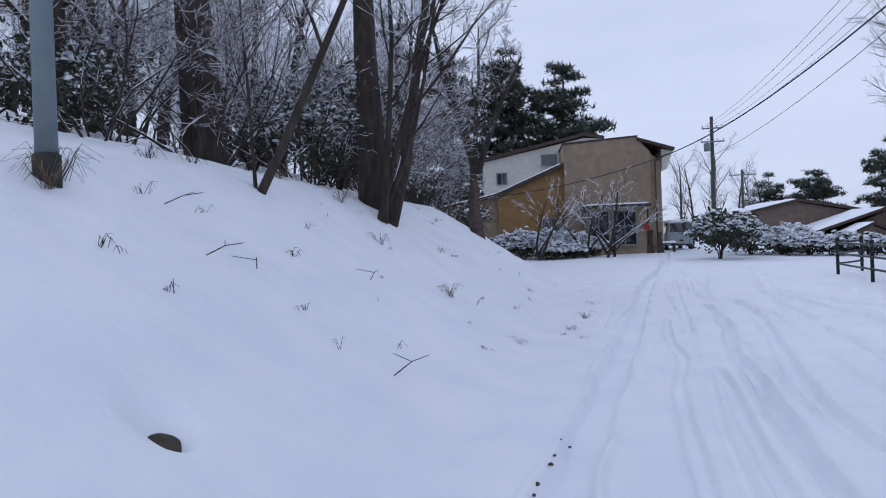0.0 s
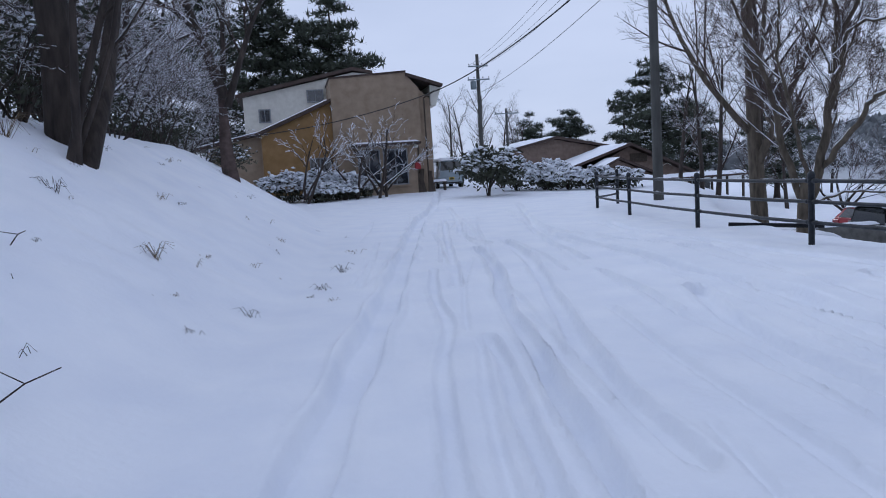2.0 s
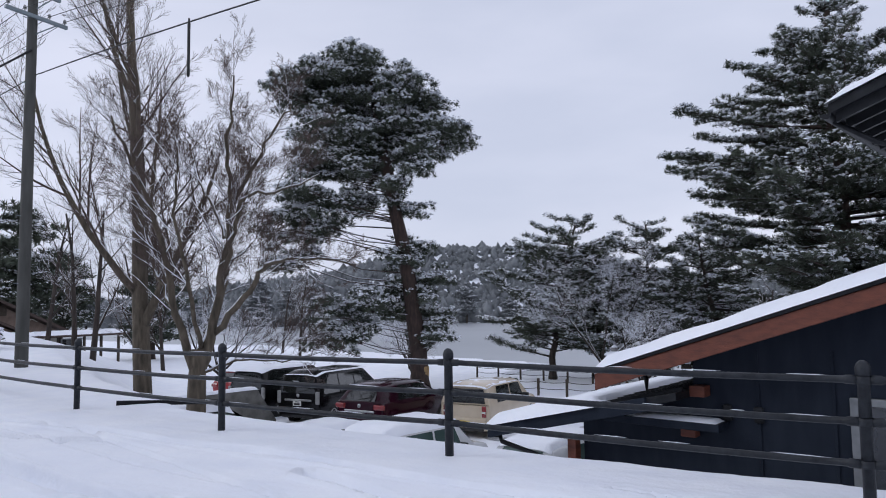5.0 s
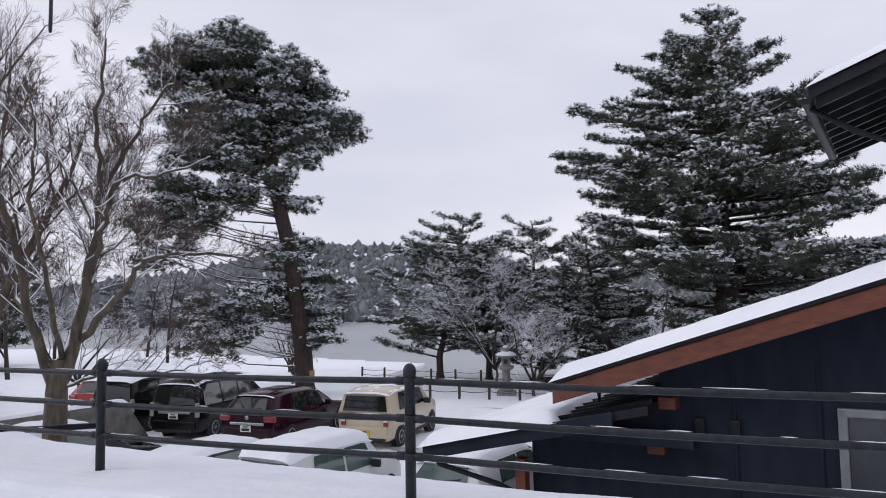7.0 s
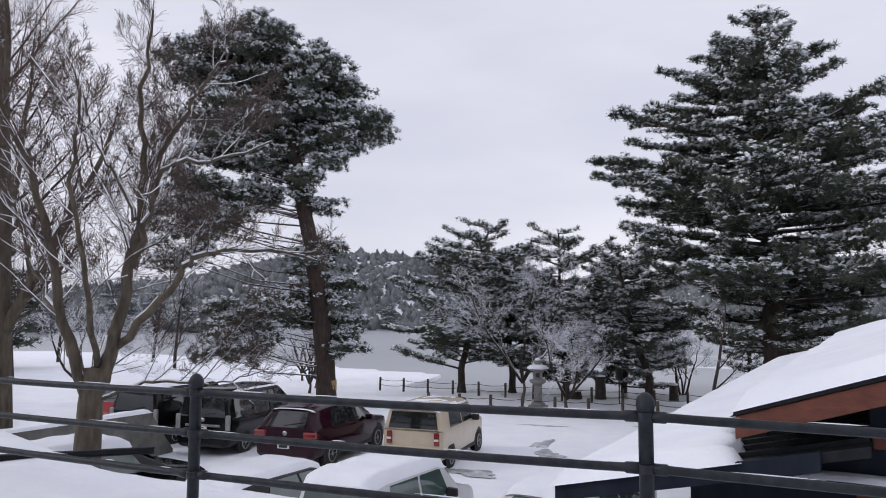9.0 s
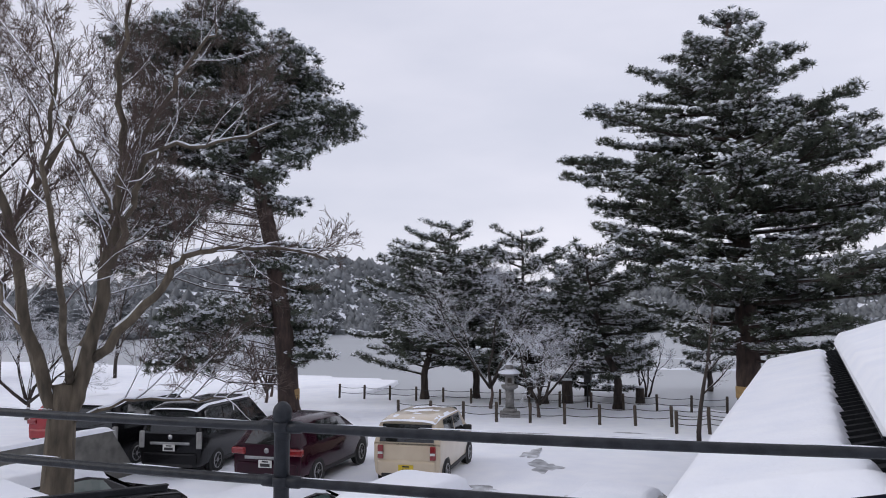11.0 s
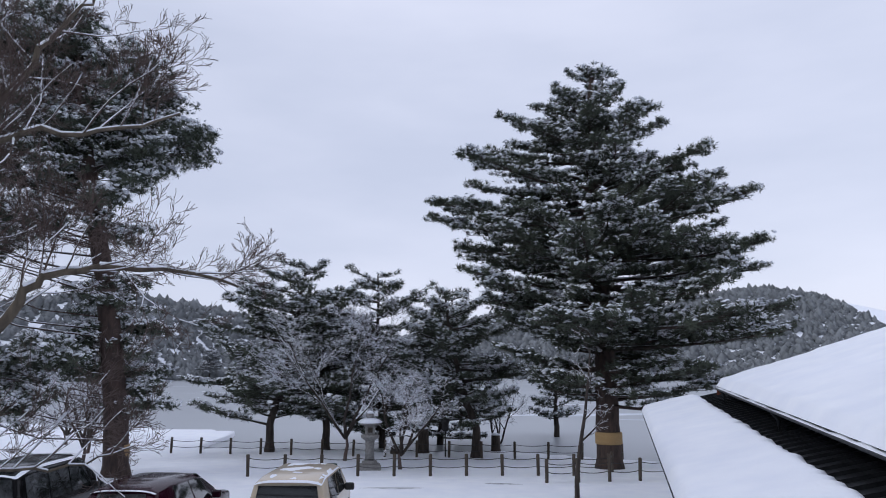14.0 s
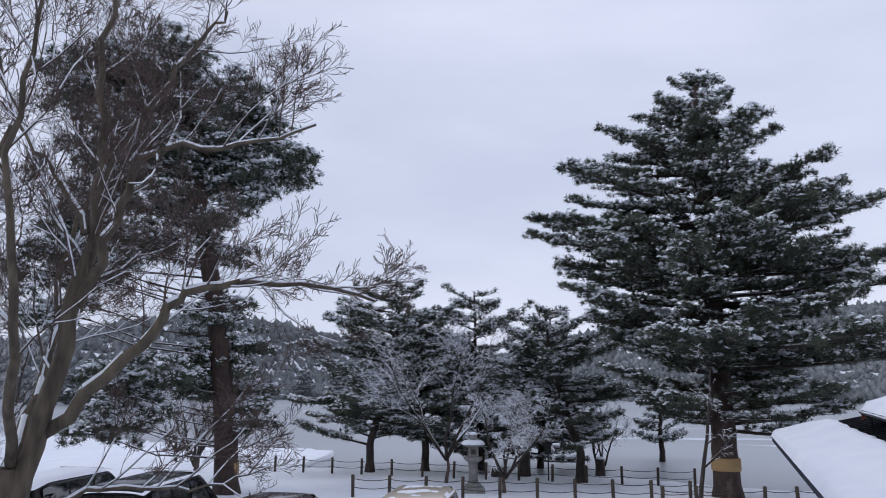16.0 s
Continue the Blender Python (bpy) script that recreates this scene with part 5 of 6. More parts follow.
# many-stemmed maple behind the fence
bare_tree("maple_tree", 4.95, 9.75, [], "many-stemmed bare maple with snow on its limbs", 7, 0.9, z=-0.3, bark=MAPLEBARK, fat=0.003, carry=0.0055, thin_by=0.8,
          foot=[((0, 0, -2.3), 0.27), ((0.0, 0, -0.5), 0.22), ((0.02, 0, 0.3), 0.20), ((0.04, 0, 0.9), 0.15)],
          limbs=crooked_limbs(5, -65, (
              (0.125, 0.03, ((0, 0.2, 0), (-0.40, 1.5, -0.1), (-0.65, 3.1, -0.3), (-1.1, 4.6, -0.5), (-1.7, 5.9, -0.7))),
              (0.15, 0.025, ((0.05, 0.2, 0), (0.32, 1.2, 0.1), (0.55, 2.8, 0.1), (0.65, 4.0, 0.2), (0.5, 5.4, 0.3), (0.65, 7.0, 0.3))),
              (0.095, 0.02, ((0.35, 1.2, 0.1), (1.3, 2.1, -0.2), (1.6, 2.65, -0.3), (2.4, 2.85, -0.4), (3.7, 2.6, -0.5))),
              (0.075, 0.018, ((0.55, 2.5, 0.1), (0.9, 3.3, -0.2), (1.1, 4.2, -0.4), (2.0, 4.15, -0.6), (2.9, 4.5, -0.7))),
              (0.055, 0.015, ((0.55, 3.3, 0.1), (-0.1, 4.3, 0.7), (-0.7, 5.0, 1.2), (-1.0, 6.2, 1.4))),
              (0.07, 0.015, ((0.62, 3.8, 0.2), (1.15, 5.2, 0.5), (1.55, 6.0, 0.7), (1.9, 6.6, 0.8))),
              (0.04, 0.010, ((0.15, 0.35, 0), (0.9, 0.62, 0.3), (1.8, 0.5, 0.5), (2.6, 0.75, 0.6))),
              (0.085, 0.02, ((-0.2, 0.9, 0), (-0.9, 1.8, 0.6), (-1.7, 2.9, 1.1), (-2.3, 4.2, 1.4))),
              (0.085, 0.02, ((0.05, 0.8, 0), (0.1, 2.0, 1.1), (0.0, 3.5, 1.8), (0.4, 5.2, 2.2))),
              (0.07, 0.02, ((0.1, 0.9, 0), (0.3, 2.2, -1.0), (0.2, 3.7, -1.7), (0.5, 5.0, -2.0))))))
# tall straight tree behind it
bare_tree("ginkgo_tree", 8.2, 16.0, [((0, 0, -0.3), (-0.02, 0, 1), 16.5, 0.30, 4)], "tall straight bare tree with fine ascending twigs", 9, 0.6, bark=MAPLEBARK, kids=(9, 11), spread=0.62, lift=0.05, bend=0.035, shrink=0.42, start=0.14, steps=10)
bare_tree("ginkgo_tree", 10.6, 19.5, [((0, 0, -0.3), (0.02, 0, 1), 11.0, 0.2, 3)], "straight bare tree with fine ascending twigs", 10, 0.5, kids=(8, 10), spread=0.7, lift=0.06, bend=0.04, shrink=0.36, start=0.16, steps=9)
# spreading maples by the shore
for i, (x, y, h, s) in enumerate(((34.2, 9.8, 6.6, 51), (30.4, 6.6, 3.6, 52), (37.0, 24.5, 3.8, 53), (33.0, 22.5, 3.6, 54), (44.5, 2.0, 4.4, 55), (41.0, 28.0, 3.6, 56), (21.0, 27.0, 4.2, 57))):
    bare_tree("maple_tree", x, y, [((0, 0, -0.2), (0.05, 0, 1), h * 0.35, 0.13, 0)] + [((0, 0, h * 0.16), (0.75 * math.cos(a + s), 0.75 * math.sin(a + s), 1), h * 0.85, 0.075, 4) for a in (0, 1.2, 2.4, 3.7, 5.0)],
              ("spreading bare maple white with snow by the lantern", "crooked little bare tree with a dark stem", "slim bare tree at the snowy shore", "slim bare tree beside the leaning pine", "bare lakeside tree white with snow", "slim bare tree on the snowy spit", "bare shrubby tree beside the car park")[i],
              s, 1.0, kids=(4, 5), spread=0.6, lift=0.06, bend=0.16, shrink=0.6, fat=0.004)
bare_tree("sapling", 21.6, 0.0, [((0, 0, -0.2), (0.02, 0.06, 1), 5.0, 0.085, 3)], "slim bare sapling in the car park", 61, 0.9, kids=(5, 7), spread=0.8, lift=0.05, bend=0.06, shrink=0.36, start=0.35, steps=7)

# ---- wood on the bank ----
bare_tree("wood_tree", -13.9, 5.2, [((0, 0, -0.3), (-0.10, 0.05, 1), 11, 0.46, 3)], "thick dark trunk with snow caught in its bark", 71, 0.6, kids=(5, 7), spread=0.7, lift=0.05, bend=0.05, shrink=0.5, start=0.25, steps=7)
bare_tree("wood_tree", -11.0, 6.4, [((0, 0, -0.3), (0.06, 0.1, 1), 12, 0.30, 3)], "straight dark trunk at the edge of the wood", 72, 0.5, kids=(5, 6), spread=0.7, lift=0.05, bend=0.04, shrink=0.5, start=0.3, steps=7)
bare_tree("wood_tree", -10.65, 5.2, [((0, 0, -0.2), (0.32, 0.1, 1), 6.5, 0.075, 3), ((0.1, 0.1, -0.2), (0.14, 0, 1), 6.0, 0.07, 3), ((-0.05, 0.2, -0.2), (0.5, 0.2, 1), 5.0, 0.06, 3), ((0.15, 0.3, -0.2), (0.22, 0.5, 1), 7.5, 0.16, 3)],
          "clump of slanting bare stems dusted with snow", 73, 0.8, kids=(4, 6), spread=0.6, lift=0.05, bend=0.07, shrink=0.5, start=0.3)
bare_tree("wood_tree", -11.67, 1.55, [((0, 0, -0.2), (0.50, 0.12, 1), 6.5, 0.07, 3), ((0, 0.05, 0.0), (-0.1, 0.1, 1), 3.5, 0.03, 3)], "thin leaning tree with snow along its stem", 74, 0.8, kids=(4, 6), spread=0.7, lift=0.03, bend=0.05, shrink=0.5, start=0.3, steps=6)
bare_tree("wood_tree", -9.45, 19.0, [((0, 0, -0.3), (0.02, 0, 1), 3.6, 0.32, 0), ((0, 0, 2.6), (-0.12, 0.05, 1), 6.4, 0.19, 4), ((0.05, 0, 2.3), (0.55, -0.1, 0.9), 4.6, 0.13, 4), ((0, 0, 3.2), (0.2, 0.4, 1), 4.6, 0.1, 4)],
          "gnarled grey tree with a forked snowy limb", 75, 0.7, kids=(5, 6), spread=0.7, lift=0.08, bend=0.14, shrink=0.52)
rngw = np.random.default_rng(88)
variants = []
for k in range(5):
    h = (9, 11, 8, 10, 7)[k]
    variants.append(bare_tree("wood_tree", -16.5 - 2.2 * k, (1.5, 9.5, -3.5, 14.0, 5.5)[k], [((0, 0, -0.3), (0.08 * (k - 2), 0.05, 1), h, (0.13, 0.17, 0.10, 0.15, 0.09)[k], 3)],
                              "bare woodland tree with snow on its twigs", 90 + k, 1.0, fat=0.006, kids=(7, 9), spread=0.8, lift=0.02, bend=0.07, shrink=0.46, start=0.15, steps=6))
spots = []
while len(spots) < 130:
    x, y = rngw.uniform(-46, -12.4), rngw.uniform(-9, 48)
    if x > -15 and y < 8 or (y > 31 and x > -14) or any((x - a) ** 2 + (y - b) ** 2 < 3.2 for a, b in spots):
        continue
    spots.append((x, y))
for i, (x, y) in enumerate(spots):
    s = rngw.uniform(0.75, 1.3)
    copy_thing(variants[i % 5], pose(x, y, gz(x, y), rngw.uniform(-5, 5), rngw.uniform(-5, 5), rngw.uniform(0, 360)))


def shrub(x, y, R, h, label, seed, leaf=None, density=260, snow=0.5, size=0.10, z=None, trunk=0.0, name="shrub", group="snowy shrubs", cap=0.9):
    rng = np.random.default_rng(seed)
    root = thing(name, pose(x, y, gz(x, y) if z is None else z), label, "shrub", group)
    stems = []
    for k in range(9):
        a = rng.uniform(0, 6.3)
        e = np.array((R * 0.6 * math.cos(a), R * 0.6 * math.sin(a), trunk + h * rng.uniform(0.4, 0.8)))
        stems.append([(np.array((0.04 * math.cos(a), 0.04 * math.sin(a), -0.15)), 0.03), (np.array((0.1 * math.cos(a), 0.1 * math.sin(a), trunk * 0.8)), 0.028), (e * 0.6 + np.array((0, 0, 0.1)), 0.02), (e, 0.008)])
    tagged(tubes("stem", stems, BARK, root, sides=5), kind="stuff")
    n = int(density * R * R)
    d = rng.normal(0, 1, (n, 3))
    d /= np.linalg.norm(d, axis=1, keepdims=True)
    q = rng.uniform(0.55, 1.0, n) * (1 + 0.22 * np.sin(d[:, 0] * 7 + seed) * np.sin(d[:, 1] * 6) + 0.15 * np.sin(d[:, 2] * 9 + d[:, 0] * 5))
    P = np.stack([d[:, 0] * q * R, d[:, 1] * q * R, trunk + h * (0.5 + 0.5 * d[:, 2] * q)], -1)
    S = rng.uniform(0.7, 1.3, n) * size
    tri_mesh("leaves", *scatter(*LEAF, P, S, rng, 0.8), leaf or LEAFDARK, root, "dark evergreen leaves")
    pick = (d[:, 2] > -0.25) & (rng.random(n) < snow)
    Q = P[pick] + np.array((0, 0, size * 0.35))
    ls = tri_mesh("leaf_snow", *scatter(*BLOB, Q, rng.uniform(0.6, 1.3, len(Q)) * size * cap, rng, 0.4, rng.uniform(0.4, 0.8, len(Q))), SNOW_CLUMP, root, "snow caught on the leaves", True)
    tagged(ls, kind="stuff")
    return root


shrub(1.15, 25.6, 1.6, 1.7, "round clipped evergreen on a short stem, snow-dusted", 201, density=420, snow=0.32, size=0.15, trunk=0.45, name="shrub_tree")
for i, (x, y, R, h) in enumerate(((-8.6, 33.2, 0.9, 1.5), (-7.6, 32.8, 1.0, 1.7), (-6.4, 32.6, 1.1, 1.6), (-5.2, 32.9, 1.1, 1.5), (-4.3, 33.3, 0.9, 1.3), (-3.6, 33.5, 0.7, 1.0), (-6.0, 31.4, 0.9, 1.0), (-4.9, 31.8, 0.8, 0.9))):
    shrub(x, y, R, h, "clipped garden shrub heaped with snow", 210 + i, density=520, snow=0.9, size=0.11, group="shrubs before the house", cap=1.25)
for i, (x, y, R, h) in enumerate(((3.6, 29.0, 1.2, 1.6), (4.6, 27.6, 1.0, 1.1), (5.3, 26.2, 1.1, 1.0), (6.3, 25.4, 1.1, 1.0), (7.2, 24.4, 1.0, 0.9), (5.6, 29.5, 1.2, 1.4), (4.0, 33.0, 1.3, 2.0))):
    shrub(x, y, R, h, "low shrub beside the road, covered in snow", 230 + i, density=420, snow=0.8, size=0.12, group="shrubs beside the road", cap=1.15)
for i, (x, y, R, h) in enumerate(((-12.0, 7.6, 1.5, 2.6), (-14.6, 9.5, 1.6, 2.4), (-12.8, 11.5, 1.4, 2.2), (-13.2, 16.5, 1.5, 1.9), (-12.2, 24.0, 1.3, 1.6), (-14.5, 28.0, 1.6, 2.0), (-15.4, 3.0, 1.2, 1.4), (-17.5, 7.0, 1.6, 2.6), (-12.0, 21.0, 1.2, 1.5), (-10.2, 27.5, 1.1, 1.4))):
    shrub(x, y, R, h, "dark evergreen thicket under the trees, snow-dusted", 250 + i, density=620, snow=0.22, size=0.085, group="thicket in the wood")
# bare undergrowth at the edge of the wood
ug = [bare_tree("bare_bush", (-13.0, -12.6)[k], (3.2, 8.4)[k], [((0.2 * math.cos(a), 0.2 * math.sin(a), -0.1), (0.5 * math.cos(a), 0.5 * math.sin(a), 1), 2.6 + 0.3 * k, 0.022, 3) for a in (0, 0.9, 1.8, 2.7, 3.6, 4.5, 5.4)],
                "tangled bare brown bush dusted with snow", 340 + k, 0.6, category="bush", group="undergrowth", kids=(4, 5), spread=0.6, lift=0.03, bend=0.16, shrink=0.6) for k in range(2)]
for i, (x, y) in enumerate(((-12.4, 6.6), (-14.2, 6.4), (-15.4, 4.8), (-12.0, 10.2), (-13.6, 12.6), (-11.8, 13.6), (-12.9, 15.0), (-11.4, 17.2), (-16.6, 2.6), (-14.0, 1.6), (-15.8, 8.2), (-12.4, 19.2), (-11.4, 23.0), (-13.4, 22.4), (-11.0, 26.0), (-17.5, 0.2))):
    copy_thing(ug[i % 2], pose(x, y, gz(x, y), 0, 0, 71 * i))
# small garden trees before the house
for i, (x, y, s) in enumerate(((-6.9, 30.6, 301), (-4.3, 31.6, 302), (-3.2, 31.2, 303), (-2.7, 31.9, 304))):
    bare_tree("garden_tree", x, y, [((0, 0, -0.2), (0.35 - 0.2 * (i % 2), 0, 1), 3.8, 0.085, 3), ((0, 0, 0.2), (-0.5, 0.1, 1), 3.1, 0.07, 3), ((0, 0, 0.3), (0.9, 0.2, 0.8), 3.1, 0.06, 3)],
              "small bare garden tree with snow on its stems", s, 0.8, kids=(3, 4), spread=0.55, lift=0.06, bend=0.12, shrink=0.55, fat=0.006, group="garden trees")
# bare trees behind the poles
gv = bare_tree("far_tree", 8.5, 66.0, [((0, 0, -0.3), (0, 0, 1), 8.0, 0.16, 3)], "distant bare tree frosted with snow", 320, 1.0, kids=(7, 9), spread=0.7, lift=0.05, bend=0.06, shrink=0.45, start=0.15, steps=6, group="distant bare trees")
for i, (x, y) in enumerate(((3.5, 62), (5.8, 68), (11.0, 70), (14.0, 74), (1.2, 66), (17.5, 78), (9.5, 58), (21, 84), (24, 88), (44, 66), (48, 60), (19, 40), (15.5, 30), (17, 34), (24, 38), (29, 42), (46, 44), (52, 52))):
    copy_thing(gv, pose(x, y, gz(x, y), 0, 0, 57 * i))


# ---- wooded hills across the lake ----


def far_woods():
    rng = np.random.default_rng(77)
    V0, F0 = [], []
    k = 5
    for lev, (r, z) in enumerate(((0.55, 0.05), (1.0, 0.3), (0.62, 0.68), (0.05, 1.0))):
        for j in range(k):
            a = 2 * math.pi * j / k + 0.6 * lev
            w = r * (1 + 0.45 * math.sin(j * 2.3 + lev * 1.7))
            V0.append((w * math.cos(a), w * math.sin(a), z + 0.07 * math.sin(j * 4.1 + lev)))
    for lev in range(3):
        for j in range(k):
            a, b = lev * k + j, lev * k + (j + 1) % k
            F0.append((a, b, b + k))
            F0.append((a, b + k, a + k))
    n = 34000
    y = rng.uniform(-170, 400, n)
    x = far_shore(y) + 3 + rng.uniform(0, 1, n) ** 1.5 * 190
    z = ground_height(x, y)
    keep = z > -3.3
    x, y, z = x[keep], y[keep], z[keep]
    n = len(x)
    P = np.stack([x, y, z - 0.4], -1)
    S = rng.uniform(0.8, 1.9, n)
    V, F = scatter(np.array(V0), np.array(F0), P, S, rng, 0.05, np.where(rng.random(n) < 0.12, rng.uniform(1.8, 2.8, n), rng.uniform(1.0, 1.8, n)))
    tagged(tri_mesh("far_woods", V, F, NEEDLE_FAR, None), "woods on the hills across the lake, coloured pale for haze", "wooded hills", kind="stuff")
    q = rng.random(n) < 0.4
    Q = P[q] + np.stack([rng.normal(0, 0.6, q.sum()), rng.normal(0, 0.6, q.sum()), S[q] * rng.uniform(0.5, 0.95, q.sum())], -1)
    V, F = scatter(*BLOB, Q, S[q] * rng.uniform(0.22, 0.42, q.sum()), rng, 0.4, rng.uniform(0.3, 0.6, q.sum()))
    tagged(tri_mesh("far_snow", V, F, SNOW_FAR, None, "", True), "snow on the distant woods across the lake, greyed for haze", "snow", kind="stuff")


# snow greyed in its base colour to stand for distance haze
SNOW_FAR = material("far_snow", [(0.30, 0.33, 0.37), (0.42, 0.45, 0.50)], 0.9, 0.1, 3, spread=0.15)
far_woods()


# ---- parked cars ----


def wheel(root, x, y, side, r):
    """side: +1 for the left flank, -1 for the right."""
    w = lathe("wheel", [(r * 0.62, -0.09), (r * 0.93, -0.10), (r, -0.07), (r, 0.07), (r * 0.93, 0.10), (r * 0.62, 0.09)], RUBBER, root, "black tyre", sides=24)
    w.matrix_local = pose(x, y, r, 90, 0, 0)
    rim = lathe("rim", [(r * 0.63, -0.02), (r * 0.63, 0.02), (r * 0.56, 0.03), (r * 0.54, 0.0)], ALLOY, w, "alloy rim", sides=20)
    rim.location = (0, 0, -0.075 * side)
    hub = lathe("hub", [(r * 0.16, -0.02), (r * 0.16, 0.02), (r * 0.1, 0.03)], ALLOY, w, sides=12)
    hub.location = (0, 0, -0.075 * side)
    for k in range(6):
        a = k * math.pi / 3
        box("spoke", (r * 0.34, 0, -0.075 * side), (r * 0.46, r * 0.13, 0.03), ALLOY, w, m=Matrix.Rotation(a, 4, "Z"), bevel=0.005)


def plate(root, x, y, z, mat, digits, face=-1):
    p = box("number_plate", (x, y, z), (0.02, 0.33, 0.165), mat, root, bevel=0.004)
    ink = TRIM
    if digits:
        cu = bpy.data.curves.new("plate_text", "FONT")
        cu.body, cu.size, cu.align_x, cu.align_y, cu.extrude = digits, 0.10, "CENTER", "CENTER", 0.001
        t = new("plate_text", cu)
        me = bpy.data.meshes.new_from_object(t)
        bpy.data.objects.remove(t)
        me.materials.clear()
        me.materials.append(ink)
        o = new("characters", me)
        o.parent = p
        o.matrix_local = Matrix.Translation((x - 0.013, y, z - 0.025)) @ Matrix(((0, 0, -1, 0), (-1, 0, 0, 0), (0, 1, 0, 0), (0, 0, 0, 1)))
    box("characters", (x - 0.0115, y, z + 0.05), (0.003, 0.16, 0.03), ink, p, bevel=0.0)
    if not digits:
        box("characters", (x - 0.0115, y, z - 0.025), (0.003, 0.24, 0.07), ink, p, bevel=0.0)


def car(name, m, stations, paint, label, win, rear, wheels, r=0.3, snow=0.0, pl=None, digits="", lamps="side", glass=None, group="parked cars", badge=False, category="car", roof=None):
    """stations, from tail to nose: x, sill z, belt z, top z, half widths at sill, belt and roof."""
    root = thing(name, m, label, category, group)
    glass = glass or CARGLASS
    bm = bmesh.new()
    rings = []

    def section(st):
        x, zs, zb, zt, ws, wb, wr = st
        half = [(ws * 0.86, zs), (ws, zs + 0.07), (wb * 1.005, zs + (zb - zs) * 0.55), (wb, zb), (wb + (wr - wb) * 0.92, zb + (zt - zb) * 0.86), (wr * 0.82, zt - 0.012), (wr * 0.4, zt)]
        return [(x, y, z) for y, z in half] + [(x, -y, z) for y, z in half[::-1]]
    for st in stations:
        rings.append([bm.verts.new(p) for p in section(st)])
    k = len(rings[0])
    for a, b in zip(rings[:-1], rings[1:]):
        for i in range(k):
            bm.faces.new((a[i], a[(i + 1) % k], b[(i + 1) % k], b[i]))
    bm.faces.new(rings[0])
    bm.faces.new(rings[-1][::-1])
    bmesh.ops.recalc_face_normals(bm, faces=bm.faces)
    es = [e for e in bm.edges if e.calc_length() > 0.05 and len(e.link_faces) == 2 and e.calc_face_angle(0) > 0.5]
    bmesh.ops.bevel(bm, geom=es, offset=0.035, segments=3, affect="EDGES", profile=0.5)
    body = part("body", bm, paint, root, "", True)
    S = np.array(stations, float)

    def at(x):
        return [x] + [float(np.interp(x, S[:, 0], S[:, c])) for c in range(1, 7)]

    def side_point(x, t, s, out=0.008):
        _, zs, zb, zt, ws, wb, wr = at(x)
        y = wb + (wr - wb) * 0.92 * t + out
        return (x, s * y, zb + (zt - zb) * 0.86 * t)
    for s in (1, -1):
        for x0, x1, slope0, slope1 in win:
            V, F = [], []
            n = 6
            for i in range(n + 1):
                for t in (0.06, 0.5, 0.93):
                    u = i / n
                    a, b = x0 + slope0 * t, x1 + slope1 * t
                    V.append(side_point(a + (b - a) * u, t, s))
            for i in range(n):
                for j in range(2):
                    q = i * 3 + j
                    F.append((q, q + 3, q + 4, q + 1))
            solid("side_window", V, F, glass, body, "dark tinted glass", True)
        box("sill_trim", ((wheels[0] + wheels[1]) / 2, s * (at(0)[4] + 0.0), at(0)[1] + 0.05), (wheels[1] - wheels[0] - 2.3 * r, 0.03, 0.09), TRIM, body)
        for x in wheels:
            arch = lathe("wheel_arch", [(r * 1.22, -0.012), (r * 1.22, 0.012), (r * 1.1, 0.016)], TRIM, body, "black wheel well", sides=24)
            arch.matrix_local = pose(x, s * (at(x)[4] - 0.0), r + 0.02, 90, 0, 0)
            wheel(root, x, s * (at(x)[4] - 0.06), s, r)
        mx = win[-1][1] + win[-1][3] * 0.2 - 0.05
        mir = box("door_mirror", (mx, s * (at(mx)[5] + 0.10), at(mx)[2] + 0.06), (0.10, 0.2, 0.15), paint if lamps == "side" else TRIM, body, bevel=0.03)
    # rear glass, lamps, bumper
    x0, zs, zb, zt, ws, wb, wr = stations[0]
    z0, z1, wfrac = rear
    xa = float(np.interp(z0, [s0[2] for s0 in stations[:1]], [x0]))
    st1 = stations[1]
    tilt = (st1[0] - x0) / max(0.05, st1[3] - zt)
    def rx(z):
        return x0 if z <= zt else min(st1[0], x0 + (z - zt) * tilt)
    def rw(z):
        return np.interp(z, [zb, max(zt, st1[3])], [wb, st1[6]])
    V = [(rx(z) - 0.012, sgn * rw(z) * wfrac, z) for z in (z0, z1) for sgn in (-1, 1)]
    solid("rear_window", V, [(0, 1, 3, 2)], glass, body, "dark tinted rear glass")
    tubes("wiper", [[((rx(z0 + 0.05) - 0.025, 0.05, z0 + 0.04), 0.010), ((rx(z0 + 0.12) - 0.025, -rw(z0) * 0.5, z0 + 0.12), 0.008)]], TRIM, body, sides=5)
    for s in (1, -1):
        if lamps == "low":
            box("tail_lamp", (x0 - 0.012, s * (ws - 0.12), zs + 0.52), (0.05, 0.13, 0.30), TAILRED, body, "square red and clear tail lamp", bevel=0.02)
            box("lamp_band", (x0 - 0.04, s * (ws - 0.12), zs + 0.50), (0.01, 0.11, 0.05), PLATEWHITE, body, bevel=0.004)
        elif lamps == "high":
            box("tail_lamp", (x0 + 0.01, s * (wb - 0.06), zb - 0.05), (0.08, 0.14, 0.42), CERAMIC, body, "tall clear tail lamp", bevel=0.025)
        else:
            box("tail_lamp", (x0 + 0.03, s * (wb - 0.13), zb - 0.10), (0.14, 0.36, 0.16), TAILRED, body, "wide red tail lamp", bevel=0.04)
    box("bumper", (x0 + 0.02, 0, zs + 0.20), (0.14, ws * 1.86, 0.30), paint, body, bevel=0.05)
